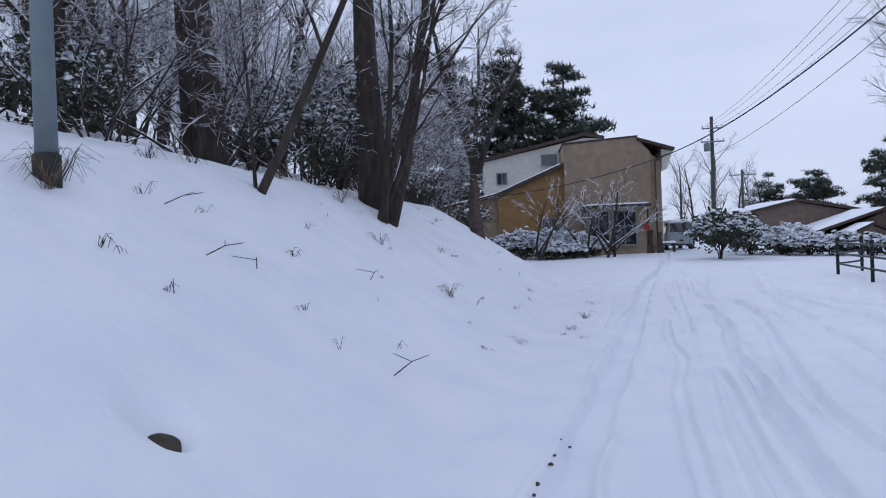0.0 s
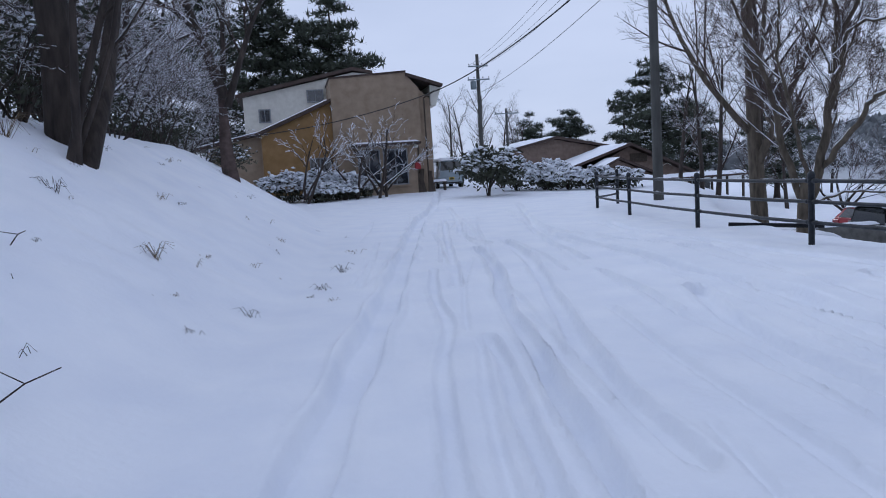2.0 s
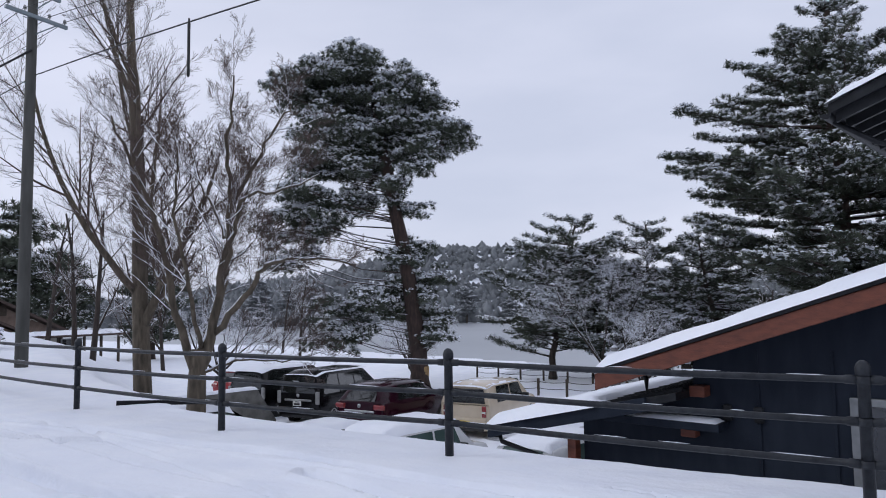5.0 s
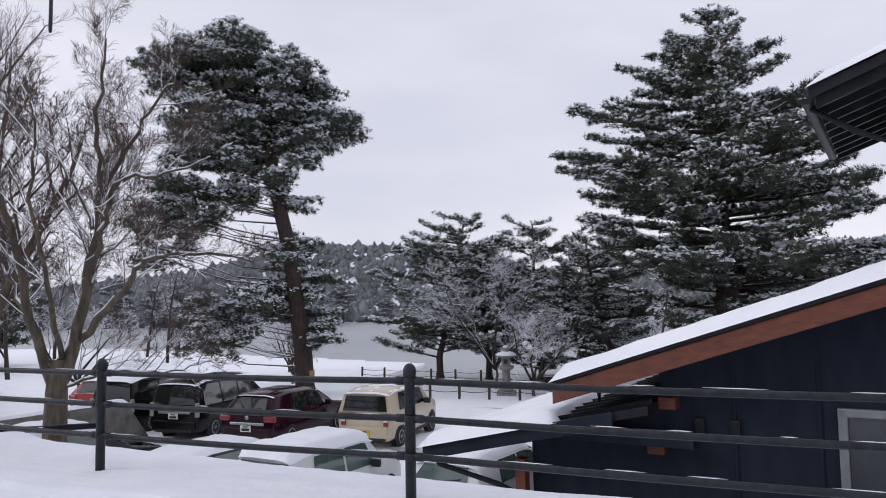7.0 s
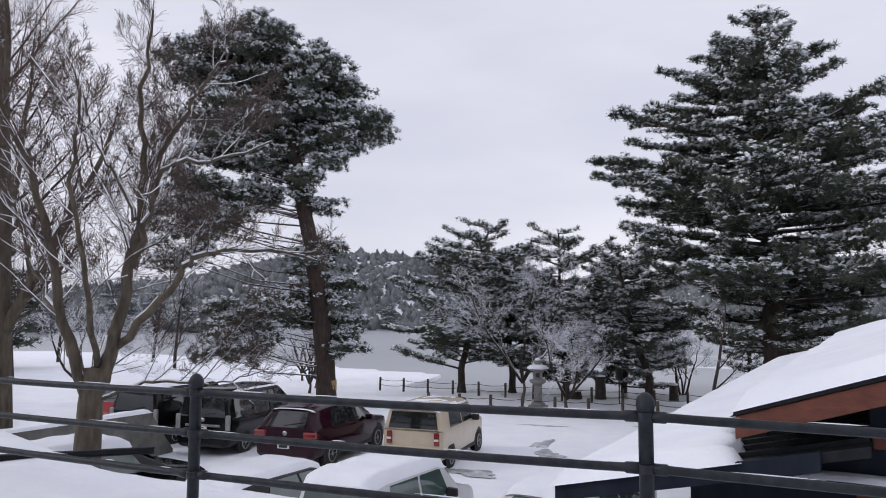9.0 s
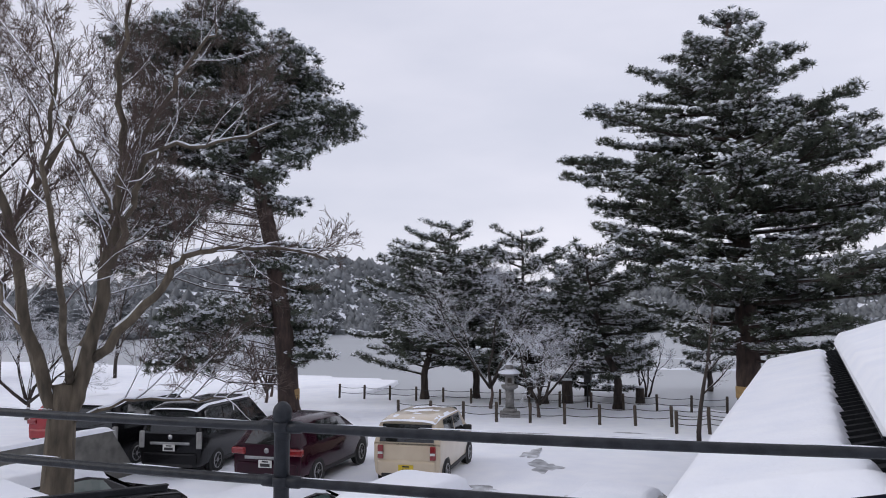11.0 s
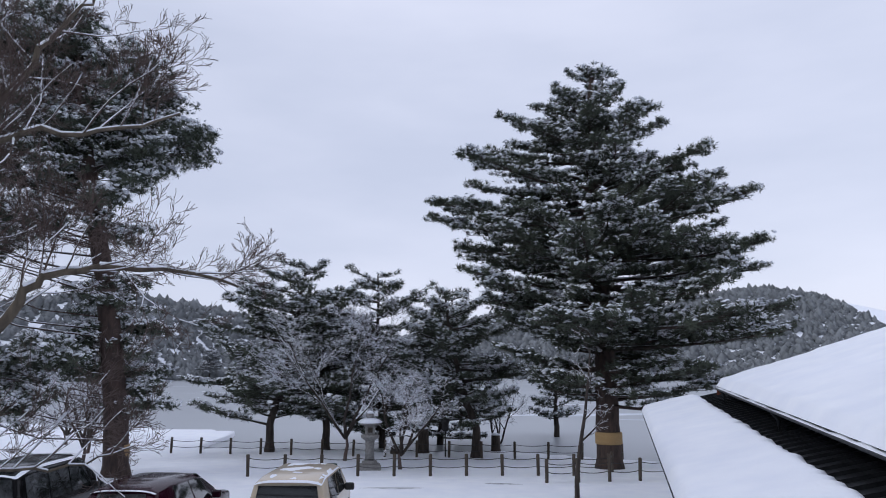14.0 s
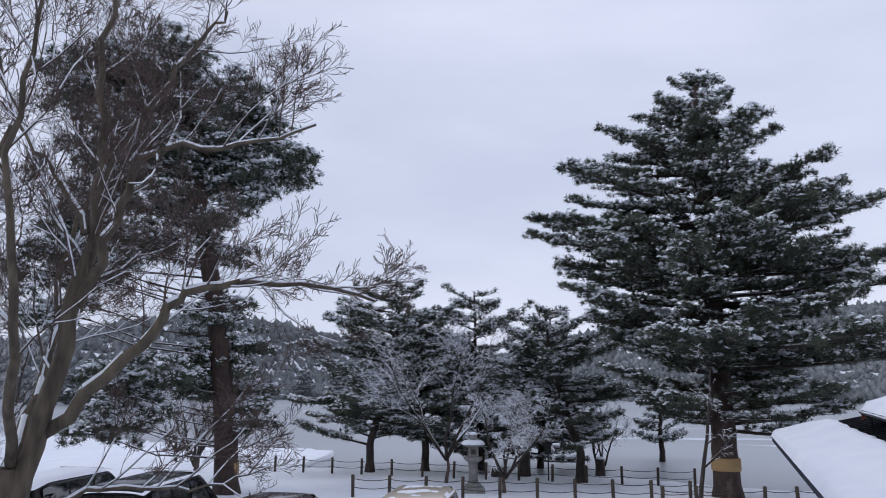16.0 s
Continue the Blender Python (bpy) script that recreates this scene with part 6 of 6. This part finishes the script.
    box("lower_bumper", (x0 + 0.03, 0, zs + 0.05), (0.14, ws * 1.6, 0.12), TRIM, body, bevel=0.03)
    if pl:
        plate(root, x0 - 0.06, 0.0, pl[1], pl[0], digits)
    if badge:
        b = lathe("badge", [(0.06, -0.006), (0.06, 0.006), (0.045, 0.01)], ALLOY, body, "round chrome badge", sides=16)
        b.matrix_local = pose(x0 - 0.012, 0, badge, 0, 90, 0)
        box("chrome_strip", (x0 - 0.012, 0, badge - 0.16), (0.03, wb * 1.3, 0.07), ALLOY, body, bevel=0.015)
    # windscreen and head lamps
    xn = stations[-1][0]
    tops = [s0 for s0 in stations if s0[3] > S[:, 3].max() - 0.12]
    a = tops[-1]
    b = [s0 for s0 in stations if s0[0] > a[0]][0]
    V = [(a[0] + 0.04, sgn * a[6] * 0.85, a[3] - 0.0) for sgn in (-1, 1)] + [(b[0] - 0.03, sgn * b[5] * 0.86, b[3] + 0.03) for sgn in (-1, 1)]
    V = [(x, y, z + 0.015) for x, y, z in V]
    solid("windscreen", V, [(0, 1, 3, 2)], GREENGLASS, body, "greenish windscreen")
    for s in (1, -1):
        box("head_lamp", (xn - 0.05, s * (stations[-1][5] - 0.14), stations[-1][2] - 0.06), (0.12, 0.26, 0.16), CERAMIC, body, bevel=0.03)
    if snow:
        L0, L1 = [s0[0] for s0 in tops][0], a[0]
        V, F, nu, nv = [], [], 26, 14
        for i in range(nu + 1):
            for j in range(nv + 1):
                x = L0 - 0.10 + (L1 - L0 + 0.2) * i / nu
                st = at(min(max(x, L0), L1))
                y = (2 * j / nv - 1) * st[6] * 1.02
                d = min((x - L0 + 0.10) / 0.2, (L1 + 0.10 - x) / 0.2, (st[6] * 1.02 - abs(y)) / 0.16)
                h = snow * math.sqrt(max(0.0, 1 - (1 - min(1, d)) ** 2)) + 0.25 * snow * noise.noise((x * 2.2 + st[3], y * 2.2, 3.0)) * min(1, max(0, d))
                V.append((x, y, st[3] - 0.03 + h - 0.05 * (abs(y) / st[6]) ** 4))
        for i in range(nu):
            for j in range(nv):
                q = i * (nv + 1) + j
                F.append((q, q + nv + 1, q + nv + 2, q + 1))
        solid("roof_snow", V, F, SNOW, root, "layer of fresh snow on the roof", True)
    return root


def ground_pose(x, y, rz):
    c, s = math.cos(radians(rz)), math.sin(radians(rz))
    return pose(x, y, min(gz(x, y), gz(x + 1.3 * c, y + 1.3 * s), gz(x - 1.3 * c, y - 1.3 * s)) + 0.0, 0, 0, rz)


KEI = [(-1.70, 0.24, 0.92, 0.96, 0.70, 0.735, 0.70), (-1.62, 0.22, 0.93, 1.46, 0.71, 0.735, 0.62), (-1.2, 0.22, 0.93, 1.52, 0.72, 0.735, 0.62), (0.35, 0.22, 0.93, 1.50, 0.72, 0.735, 0.62), (0.62, 0.22, 0.93, 1.44, 0.72, 0.735, 0.62), (1.05, 0.22, 0.92, 0.98, 0.72, 0.73, 0.68), (1.55, 0.24, 0.84, 0.90, 0.71, 0.71, 0.64), (1.70, 0.28, 0.72, 0.78, 0.66, 0.66, 0.58)]
car("small_car", ground_pose(14.75, 7.15, 2.0) @ Matrix.Diagonal((1.13, 1.13, 1.1, 1)), KEI, CARCREAM, "boxy cream small car with a yellow number plate", [(-1.18, -0.30, 0.08, 0.0), (-0.24, 0.62, 0.0, -0.2)], (0.98, 1.36, 0.84), (-1.12, 1.15), 0.28, 0.03, (PLATEYELLOW, 0.42), "4 28", "low", None)
SUV = [(-2.12, 0.30, 0.98, 1.02, 0.82, 0.84, 0.76), (-1.72, 0.26, 1.00, 1.48, 0.84, 0.87, 0.62), (-1.1, 0.26, 0.99, 1.54, 0.84, 0.88, 0.62), (0.05, 0.26, 0.97, 1.52, 0.84, 0.88, 0.62), (0.35, 0.26, 0.96, 1.44, 0.84, 0.88, 0.64), (1.05, 0.26, 0.95, 1.00, 0.84, 0.86, 0.76), (1.85, 0.28, 0.84, 0.88, 0.82, 0.80, 0.66), (2.12, 0.34, 0.68, 0.72, 0.72, 0.70, 0.58)]
car("hatchback_car", ground_pose(13.65, 10.05, 0) @ Matrix.Diagonal((1.04, 1.04, 1.04, 1)), SUV, CARRED, "dark red hatchback with a snowy tail", [(-1.35, -0.40, 0.28, 0.0), (-0.34, 0.62, 0.0, -0.34)], (1.04, 1.40, 0.70), (-1.28, 1.3), 0.33, 0.015, (PLATEWHITE, 0.62), "", "side", badge=0.90)
LOW = [(x, zs, zb * 0.86, zt * 0.84, a, b_, c_) for x, zs, zb, zt, a, b_, c_ in SUV]
VAN = [(-2.32, 0.30, 1.02, 1.08, 0.80, 0.85, 0.78), (-2.20, 0.26, 1.04, 1.76, 0.82, 0.855, 0.68), (-1.7, 0.26, 1.03, 1.86, 0.82, 0.86, 0.68), (0.55, 0.26, 1.0, 1.83, 0.82, 0.86, 0.68), (0.95, 0.26, 1.0, 1.72, 0.82, 0.86, 0.68), (1.75, 0.26, 0.98, 1.06, 0.82, 0.85, 0.76), (2.2, 0.28, 0.86, 0.92, 0.80, 0.80, 0.68), (2.34, 0.32, 0.70, 0.76, 0.74, 0.74, 0.62)]
car("minivan", ground_pose(14.45, 13.45, 6), VAN, CARBLACK, "black minivan with dark glass and chrome tail strip", [(-2.0, -1.05, 0.06, 0.0), (-0.98, -0.05, 0.0, 0.0), (0.02, 1.15, 0.0, -0.42)], (1.12, 1.66, 0.86), (-1.42, 1.45), 0.33, 0.02, (PLATEWHITE, 0.78), "", "high", badge=1.04, category="van")
car("minivan", ground_pose(14.8, 16.2, 4), VAN, CARBLACK, "black minivan parked beyond the other van", [(-2.0, -1.05, 0.06, 0.0), (-0.98, -0.05, 0.0, 0.0), (0.02, 1.15, 0.0, -0.42)], (1.12, 1.66, 0.86), (-1.42, 1.45), 0.33, 0.05, None, "", "high", category="van")
car("red_car", ground_pose(17.2, 20.0, 3), SUV, BRIGHTRED, "bright red car with snow on its roof", [(-1.35, -0.40, 0.28, 0.0), (-0.34, 0.62, 0.0, -0.34)], (1.04, 1.40, 0.70), (-1.28, 1.3), 0.33, 0.10, None, "", "side")
car("white_car", ground_pose(6.75, 4.8, -8), KEI, CARWHITE, "white car with a thick cap of snow", [(-1.18, -0.30, 0.08, 0.0), (-0.24, 0.62, 0.0, -0.2)], (0.98, 1.36, 0.84), (-1.12, 1.15), 0.28, 0.16, None, "", "low", GREENGLASS)
car("dark_car", ground_pose(6.2, 10.9, -12), SUV, CARBLACK, "dark hatchback with snow heaped on its roof", [(-1.35, -0.40, 0.28, 0.0), (-0.34, 0.62, 0.0, -0.34)], (1.04, 1.40, 0.70), (-1.28, 1.3), 0.33, 0.17, None, "", "side", GREENGLASS)
car("dark_car", ground_pose(7.0, 7.2, -6), LOW, CARBLACK, "dark car half hidden by the snowbank", [(-1.35, -0.40, 0.28, 0.0), (-0.34, 0.62, 0.0, -0.34)], (0.90, 1.18, 0.70), (-1.28, 1.3), 0.31, 0.12, None, "", "side", GREENGLASS)
car("grey_car", ground_pose(8.3, 1.9, -10), LOW, CARWHITE, "pale car beside the dark building, snow on roof", [(-1.35, -0.40, 0.28, 0.0), (-0.34, 0.62, 0.0, -0.34)], (0.90, 1.18, 0.70), (-1.28, 1.3), 0.31, 0.12, None, "", "side", GREENGLASS)
car("minivan", ground_pose(2.3, 40.6, 90), VAN, CARBLUE, "pale blue minivan parked beside the beige house", [(-2.0, -1.05, 0.06, 0.0), (-0.98, -0.05, 0.0, 0.0), (0.02, 1.15, 0.0, -0.42)], (1.12, 1.66, 0.86), (-1.42, 1.45), 0.33, 0.10, (PLATEYELLOW, 0.6), "", "high", category="van", group="cars at the house")
# small snowy garden table
gt = thing("garden_table", pose(0.9, 36.0, gz(0.9, 36)), "low garden table under a cap of snow", "table")
box("tabletop", (0, 0, 0.5), (1.1, 0.6, 0.06), TIMBER, gt)
for sx in (-0.45, 0.45):
    for sy in (-0.2, 0.2):
        box("leg", (sx, sy, 0.22), (0.08, 0.08, 0.55), TIMBER, gt)
snow_sheet("snow", (-0.56, -0.31, 0.53), (1.12, 0, 0), (0, 0.62, 0), 14, 8, 0.14, gt, 0.02, 1, 0.15)

# retaining wall of the ramp
rw_ = thing("concrete_wall", pose(0, 0, 0), "weathered concrete ramp wall capped with snow", "wall")
prism("body", [(5.6, -2.6), (12.3, -2.6), (12.3, -2.35), (11.4, -1.22), (5.6, -1.10)], 14.35, 14.62, CONCRETE, rw_, axis="y", bevel=0.02)
snow_sheet("snow", (5.6, 14.32, -1.10), (5.85, 0, -0.12), (0, 0.33, 0), 40, 6, 0.08, rw_, 0.015, 3, 0.08)

# ---- stone lantern and the shore ----
lz = gz(30.1, 7.95)
ln = thing("stone_lantern", pose(30.1, 7.95, lz, 0, 0, 12), "tall granite lantern with snow on its cap", "stone lantern")
box("base", (0, 0, 0.10), (0.95, 0.95, 0.24), STONE, ln, bevel=0.04)
lathe("foot", [(0.40, 0.2), (0.38, 0.34), (0.24, 0.38)], STONE, ln, sides=6)
lathe("shaft", [(0.22, 0.36), (0.19, 0.75), (0.22, 0.79), (0.22, 0.85), (0.19, 0.9), (0.21, 1.24)], STONE, ln, sides=16)
lathe("platform", [(0.2, 1.22), (0.44, 1.36), (0.46, 1.46), (0.3, 1.5)], STONE, ln, sides=6)
fb = box("firebox", (0, 0, 1.69), (0.44, 0.44, 0.40), STONE, ln, bevel=0.03)
# dark plates on the solid box stand for the shade inside its openings
for a in range(4):
    box("opening_shade", (0.224, 0, 1.70), (0.012, 0.2, 0.22), ROCK, fb, m=Matrix.Rotation(a * math.pi / 2, 4, "Z"), bevel=0.004)
lathe("cap", [(0.28, 1.88), (0.49, 1.93), (0.53, 2.0), (0.34, 2.08), (0.15, 2.16)], STONE, ln, sides=6)
lathe("cap_snow", [(0.53, 2.0), (0.54, 2.05), (0.4, 2.15), (0.2, 2.2), (0.0, 2.21)], SNOW, ln, "snow on the cap", sides=14)
lathe("finial", [(0.10, 2.14), (0.17, 2.24), (0.19, 2.34), (0.12, 2.44), (0.02, 2.5)], STONE, ln, sides=14)
lathe("finial_snow", [(0.16, 2.40), (0.12, 2.47), (0.0, 2.54)], SNOW, ln, sides=12)


def rope_fence(name, pts, label, h=0.85):
    root = thing(name, pose(0, 0, 0), label, "rope fence", "rope fences by the lake")
    first, prev = None, None
    rng = np.random.default_rng(len(pts))
    for i, (x, y) in enumerate(pts):
        z = gz(x, y)
        if first is None:
            first = lathe("post", [(0.065, -0.3), (0.07, h - 0.03), (0.06, h), (0.02, h + 0.01)], TIMBER, root, sides=9)
            p = first
        else:
            p = new("post", first.data)
            p.parent = root
        p.matrix_local = pose(x, y, z, rng.uniform(-2, 2), rng.uniform(-2, 2), rng.uniform(0, 90))
        if prev:
            for hh in (0.38, 0.7):
                a, b = Vector((*prev, gz(*prev) + hh)), Vector((x, y, z + hh))
                tubes("rope", [[(a.lerp(b, k / 6) - Vector((0, 0, 0.28 * (k / 6) * (1 - k / 6))), 0.014) for k in range(7)]], WIRE, root, "thin dark rope", sides=4)
        prev = (x, y)
    return root


def run(a, b, step):
    d = math.hypot(b[0] - a[0], b[1] - a[1])
    n = max(1, round(d / step))
    return [(a[0] + (b[0] - a[0]) * k / n, a[1] + (b[1] - a[1]) * k / n) for k in range(n + 1)]


rope_fence("rope_fence", run((27.0, 12.4), (28.3, -2.2), 1.4), "low timber posts with slack ropes edging the car park")
rope_fence("rope_fence", run((28.3, -2.2), (36.0, -4.2), 1.3), "timber posts with slack ropes beside the big pine")
rope_fence("rope_fence", run((37.4, 20.0), (35.6, -2.1), 1.75), "timber posts with slack ropes along the lake shore")
rope_fence("rope_fence", run((25.6, 0.6), (27.2, -5.5), 1.2), "short timber posts edging the dark building's yard")

pl_ = thing("path_lamp", pose(36.4, 4.9, gz(36.4, 4.9)), "black lantern-shaped lamp on a thin post", "lamp")
tubes("post", [[((0, 0, -0.2), 0.035), ((0, 0, 1.35), 0.035)]], TRIM, pl_, sides=8)
lathe("housing", [(0.12, 1.32), (0.2, 1.4), (0.2, 1.75), (0.28, 1.8), (0.06, 1.98)], TRIM, pl_, sides=6)
for i, (x, y, h, r) in enumerate(((38.2, 6.2, 1.3, 0.3), (39.2, 2.2, 0.9, 0.25), (45.5, 9.8, 1.0, 0.28), (37.9, 7.6, 0.45, 0.35))):
    st_ = thing("stump", pose(x, y, gz(x, y)), "dark sawn tree stump with snow on top", "stump", "stumps at the shore")
    lathe("trunk", [(r * 1.35, -0.2), (r * 1.05, 0.15), (r, h * 0.6), (r * 0.95, h)], BARK, st_, sides=12)
    lathe("snow", [(r * 0.96, h - 0.01), (r * 0.9, h + 0.07), (r * 0.4, h + 0.11), (0.0, h + 0.12)], SNOW, st_, sides=12)
# old fence post on the bank
op = thing("fence_post", pose(-12.7, 30.0, gz(-12.7, 30)), "lone weathered post on the snowy bank", "post")
lathe("shaft", [(0.11, -0.3), (0.10, 1.0), (0.06, 1.04)], TIMBER, op, sides=10)
# steel beam left behind the fence
sb = thing("steel_beam", pose(1.55, 6.3, gz(1.55, 6.3) + 0.04, 0, 3, -32), "black steel beam lying on the snowy slope", "beam")
for nm, z, w in (("flange", 0.032, 0.07), ("web", 0.0, 0.012), ("flange", -0.032, 0.07)):
    box(nm, (0, 0, z), (1.7, w, 0.012 if nm == "flange" else 0.056), BLACKMETAL, sb, bevel=0.004)
# frozen rims on the lake
for i, (x, y, a, b, rz) in enumerate(((70, -6, 26, 3.0, 96), (88, 2, 30, 2.0, 84), (120, 40, 22, 2.0, 110), (62, -20, 20, 3.0, 80), (150, 60, 24, 1.6, 100), (200, 96, 26, 2.2, 95))):
    rng = np.random.default_rng(400 + i)
    V = [(0, 0, 0.02)] + [(a * 0.5 * math.cos(t) * (1 + 0.18 * math.sin(3 * t + i)), b * 0.5 * math.sin(t) * (1 + 0.3 * math.sin(5 * t + i)), 0.0) for t in np.linspace(0, 2 * math.pi, 40, endpoint=False)]
    ob = solid("ice_sheet", V, [(0, 1 + k, 1 + (k + 1) % 40) for k in range(40)], ICE, None, "thin white ice sheet floating on the lake", True)
    ob.matrix_world = pose(x, y, -3.585, 0, 0, rz)
    tagged(ob, category="ice", group="ice on the lake")

# ---- small things on the snow ----
stn = thing("stone", pose(-10.0, -4.55, gz(-10.0, -4.55) - 0.12), "dark bare stone showing through the snow", "stone")
bm = bmesh.new()
bmesh.ops.create_icosphere(bm, subdivisions=3, radius=0.10)
for v in bm.verts:
    v.co *= 1 + 0.5 * noise.noise(v.co * 9)
    v.co.z *= 0.75
part("body", bm, ROCK, stn, "", True)

rngg = np.random.default_rng(500)


def dry_tuft(x, y, n, h, seed, label, name="grass_tuft", flat=0.7, category="dry grass"):
    rng = np.random.default_rng(seed)
    lines = []
    for k in range(n):
        a = rng.uniform(0, 6.3)
        ln = h * rng.uniform(0.5, 1.2)
        d = np.array((math.cos(a), math.sin(a), 0)) * ln * flat
        b = np.array((rng.normal(0, 0.03), rng.normal(0, 0.03), -0.03))
        lines.append([(b, 0.003), (b + d * 0.5 + np.array((0, 0, ln * 0.6)), 0.0025), (b + d + np.array((0, 0, ln * rng.uniform(0.1, 0.6))), 0.0015)])
    ob = tubes(name, lines, DRYGRASS if rng.random() < 0.4 else BARK, None, label, sides=4)
    ob.location = (x, y, gz(x, y))
    return tagged(ob, category=category, group="dry stalks on the bank", kind="stuff")


for i in range(60):
    y = rngg.uniform(-6.5, 13)
    x = float(lerp_table(y, BANK)) - rngg.uniform(-0.6, 4.2)
    dry_tuft(x, y, int(rngg.integers(3, 10)), rngg.uniform(0.06, 0.2), 600 + i, "small dry stalks poking out of the snow")
for i, (x, y, h, n) in enumerate(((-12.1, -2.15, 0.5, 30), (-12.0, -2.4, 0.45, 26), (-6.92, 5.02, 0.25, 14), (-7.3, 3.4, 0.2, 12), (-9.1, 2.4, 0.3, 18), (-10.2, 3.0, 0.35, 18), (-12.4, 1.2, 0.5, 20), (-11.9, 3.4, 0.5, 24), (-11.2, 4.6, 0.5, 24), (-9.6, 18.6, 0.4, 22), (-12.9, 4.5, 0.6, 26), (-12.6, 0.4, 0.4, 20))):
    dry_tuft(x, y, n, h, 700 + i, "clump of dry grass bent down by snow")
for i, (x, y, a) in enumerate(((-10.9, -1.85, 30), (-10.6, -1.4, 110), (-9.2, -2.0, 60), (-11.6, -1.2, 10), (-8.9, 1.0, 140), (-9.9, 0.6, 80), (8.9, 2.0, 20), (9.8, 1.4, 75))):
    rng = np.random.default_rng(800 + i)
    c, s = math.cos(radians(a)), math.sin(radians(a))
    L = rng.uniform(0.25, 0.5)
    up = 0.5 if x > 0 else 0.1
    lines = [[(np.array((0, 0, 0.0)), 0.006), (np.array((c * L * 0.5, s * L * 0.5, up * 0.5 + 0.03)), 0.005), (np.array((c * L, s * L, up)), 0.004)], [(np.array((c * L * 0.5, s * L * 0.5, up * 0.5 + 0.03)), 0.004), (np.array((c * L * 0.6 - s * 0.25, s * L * 0.6 + c * 0.25, up * 0.5 + 0.08)), 0.003)]]
    ob = tubes("twig", lines, BARK, None, "dark fallen twig lying on the snow", sides=5)
    ob.location = (x, y, gz(x, y) + 0.02)
    tagged(ob, category="twig", group="fallen twigs")
# dark clods along the left track
for i in range(12):
    t = i / 11
    x, y = -8.25 + 0.42 * t + rngg.normal(0, 0.03), -4.9 + 2.1 * t
    bm = bmesh.new()
    bmesh.ops.create_icosphere(bm, subdivisions=1, radius=rngg.uniform(0.008, 0.018))
    for v in bm.verts:
        v.co *= 1 + 0.8 * noise.noise(v.co * 60 + Vector((i, 0, 0)))
        v.co.z *= 0.5
        v.co.y *= 1.6
    ob = part("clod", bm, ROCK, None, "dark clod of earth beside the tyre track")
    ob.location = (x, y, gz(x, y) + 0.012)
    tagged(ob, category="clod", group="clods by the track")
# thawed patches in the car park
SLUSH = material("wet_slush", [(0.16, 0.165, 0.17), (0.62, 0.64, 0.68)], 0.5, 3.2, 8, 0.4, 12)
for i, (x, y, a, b, rz) in enumerate(((15.9, 4.2, 2.6, 1.1, 10), (13.0, 5.6, 1.6, 0.7, 80), (18.5, 5.0, 2.0, 0.5, 0), (23.5, 6.0, 2.6, 0.35, 92), (25.0, 2.4, 1.4, 0.3, 85))):
    k = 40
    V, F = [], []
    for ring in (0.0, 0.5, 1.0):
        for j in range(k):
            t = 2 * math.pi * j / k
            q = ring * (1 + 0.25 * math.sin(3 * t + i) + 0.15 * math.sin(7 * t + 2 * i))
            cx, sy = a * 0.5 * q * math.cos(t), b * 0.5 * q * math.sin(t)
            c, s = math.cos(radians(rz)), math.sin(radians(rz))
            wx, wy = x + cx * c - sy * s, y + cx * s + sy * c
            V.append((wx, wy, gz(wx, wy) + 0.035 - 0.03 * (ring == 1.0)))
    for r_ in range(2):
        for j in range(k):
            F.append((r_ * k + j, r_ * k + (j + 1) % k, (r_ + 1) * k + (j + 1) % k, (r_ + 1) * k + j))
    tagged(solid("slush", V, F, SLUSH, None, "thin wet slush where a car has stood", True), category="slush", group="slush patches", kind="structure")
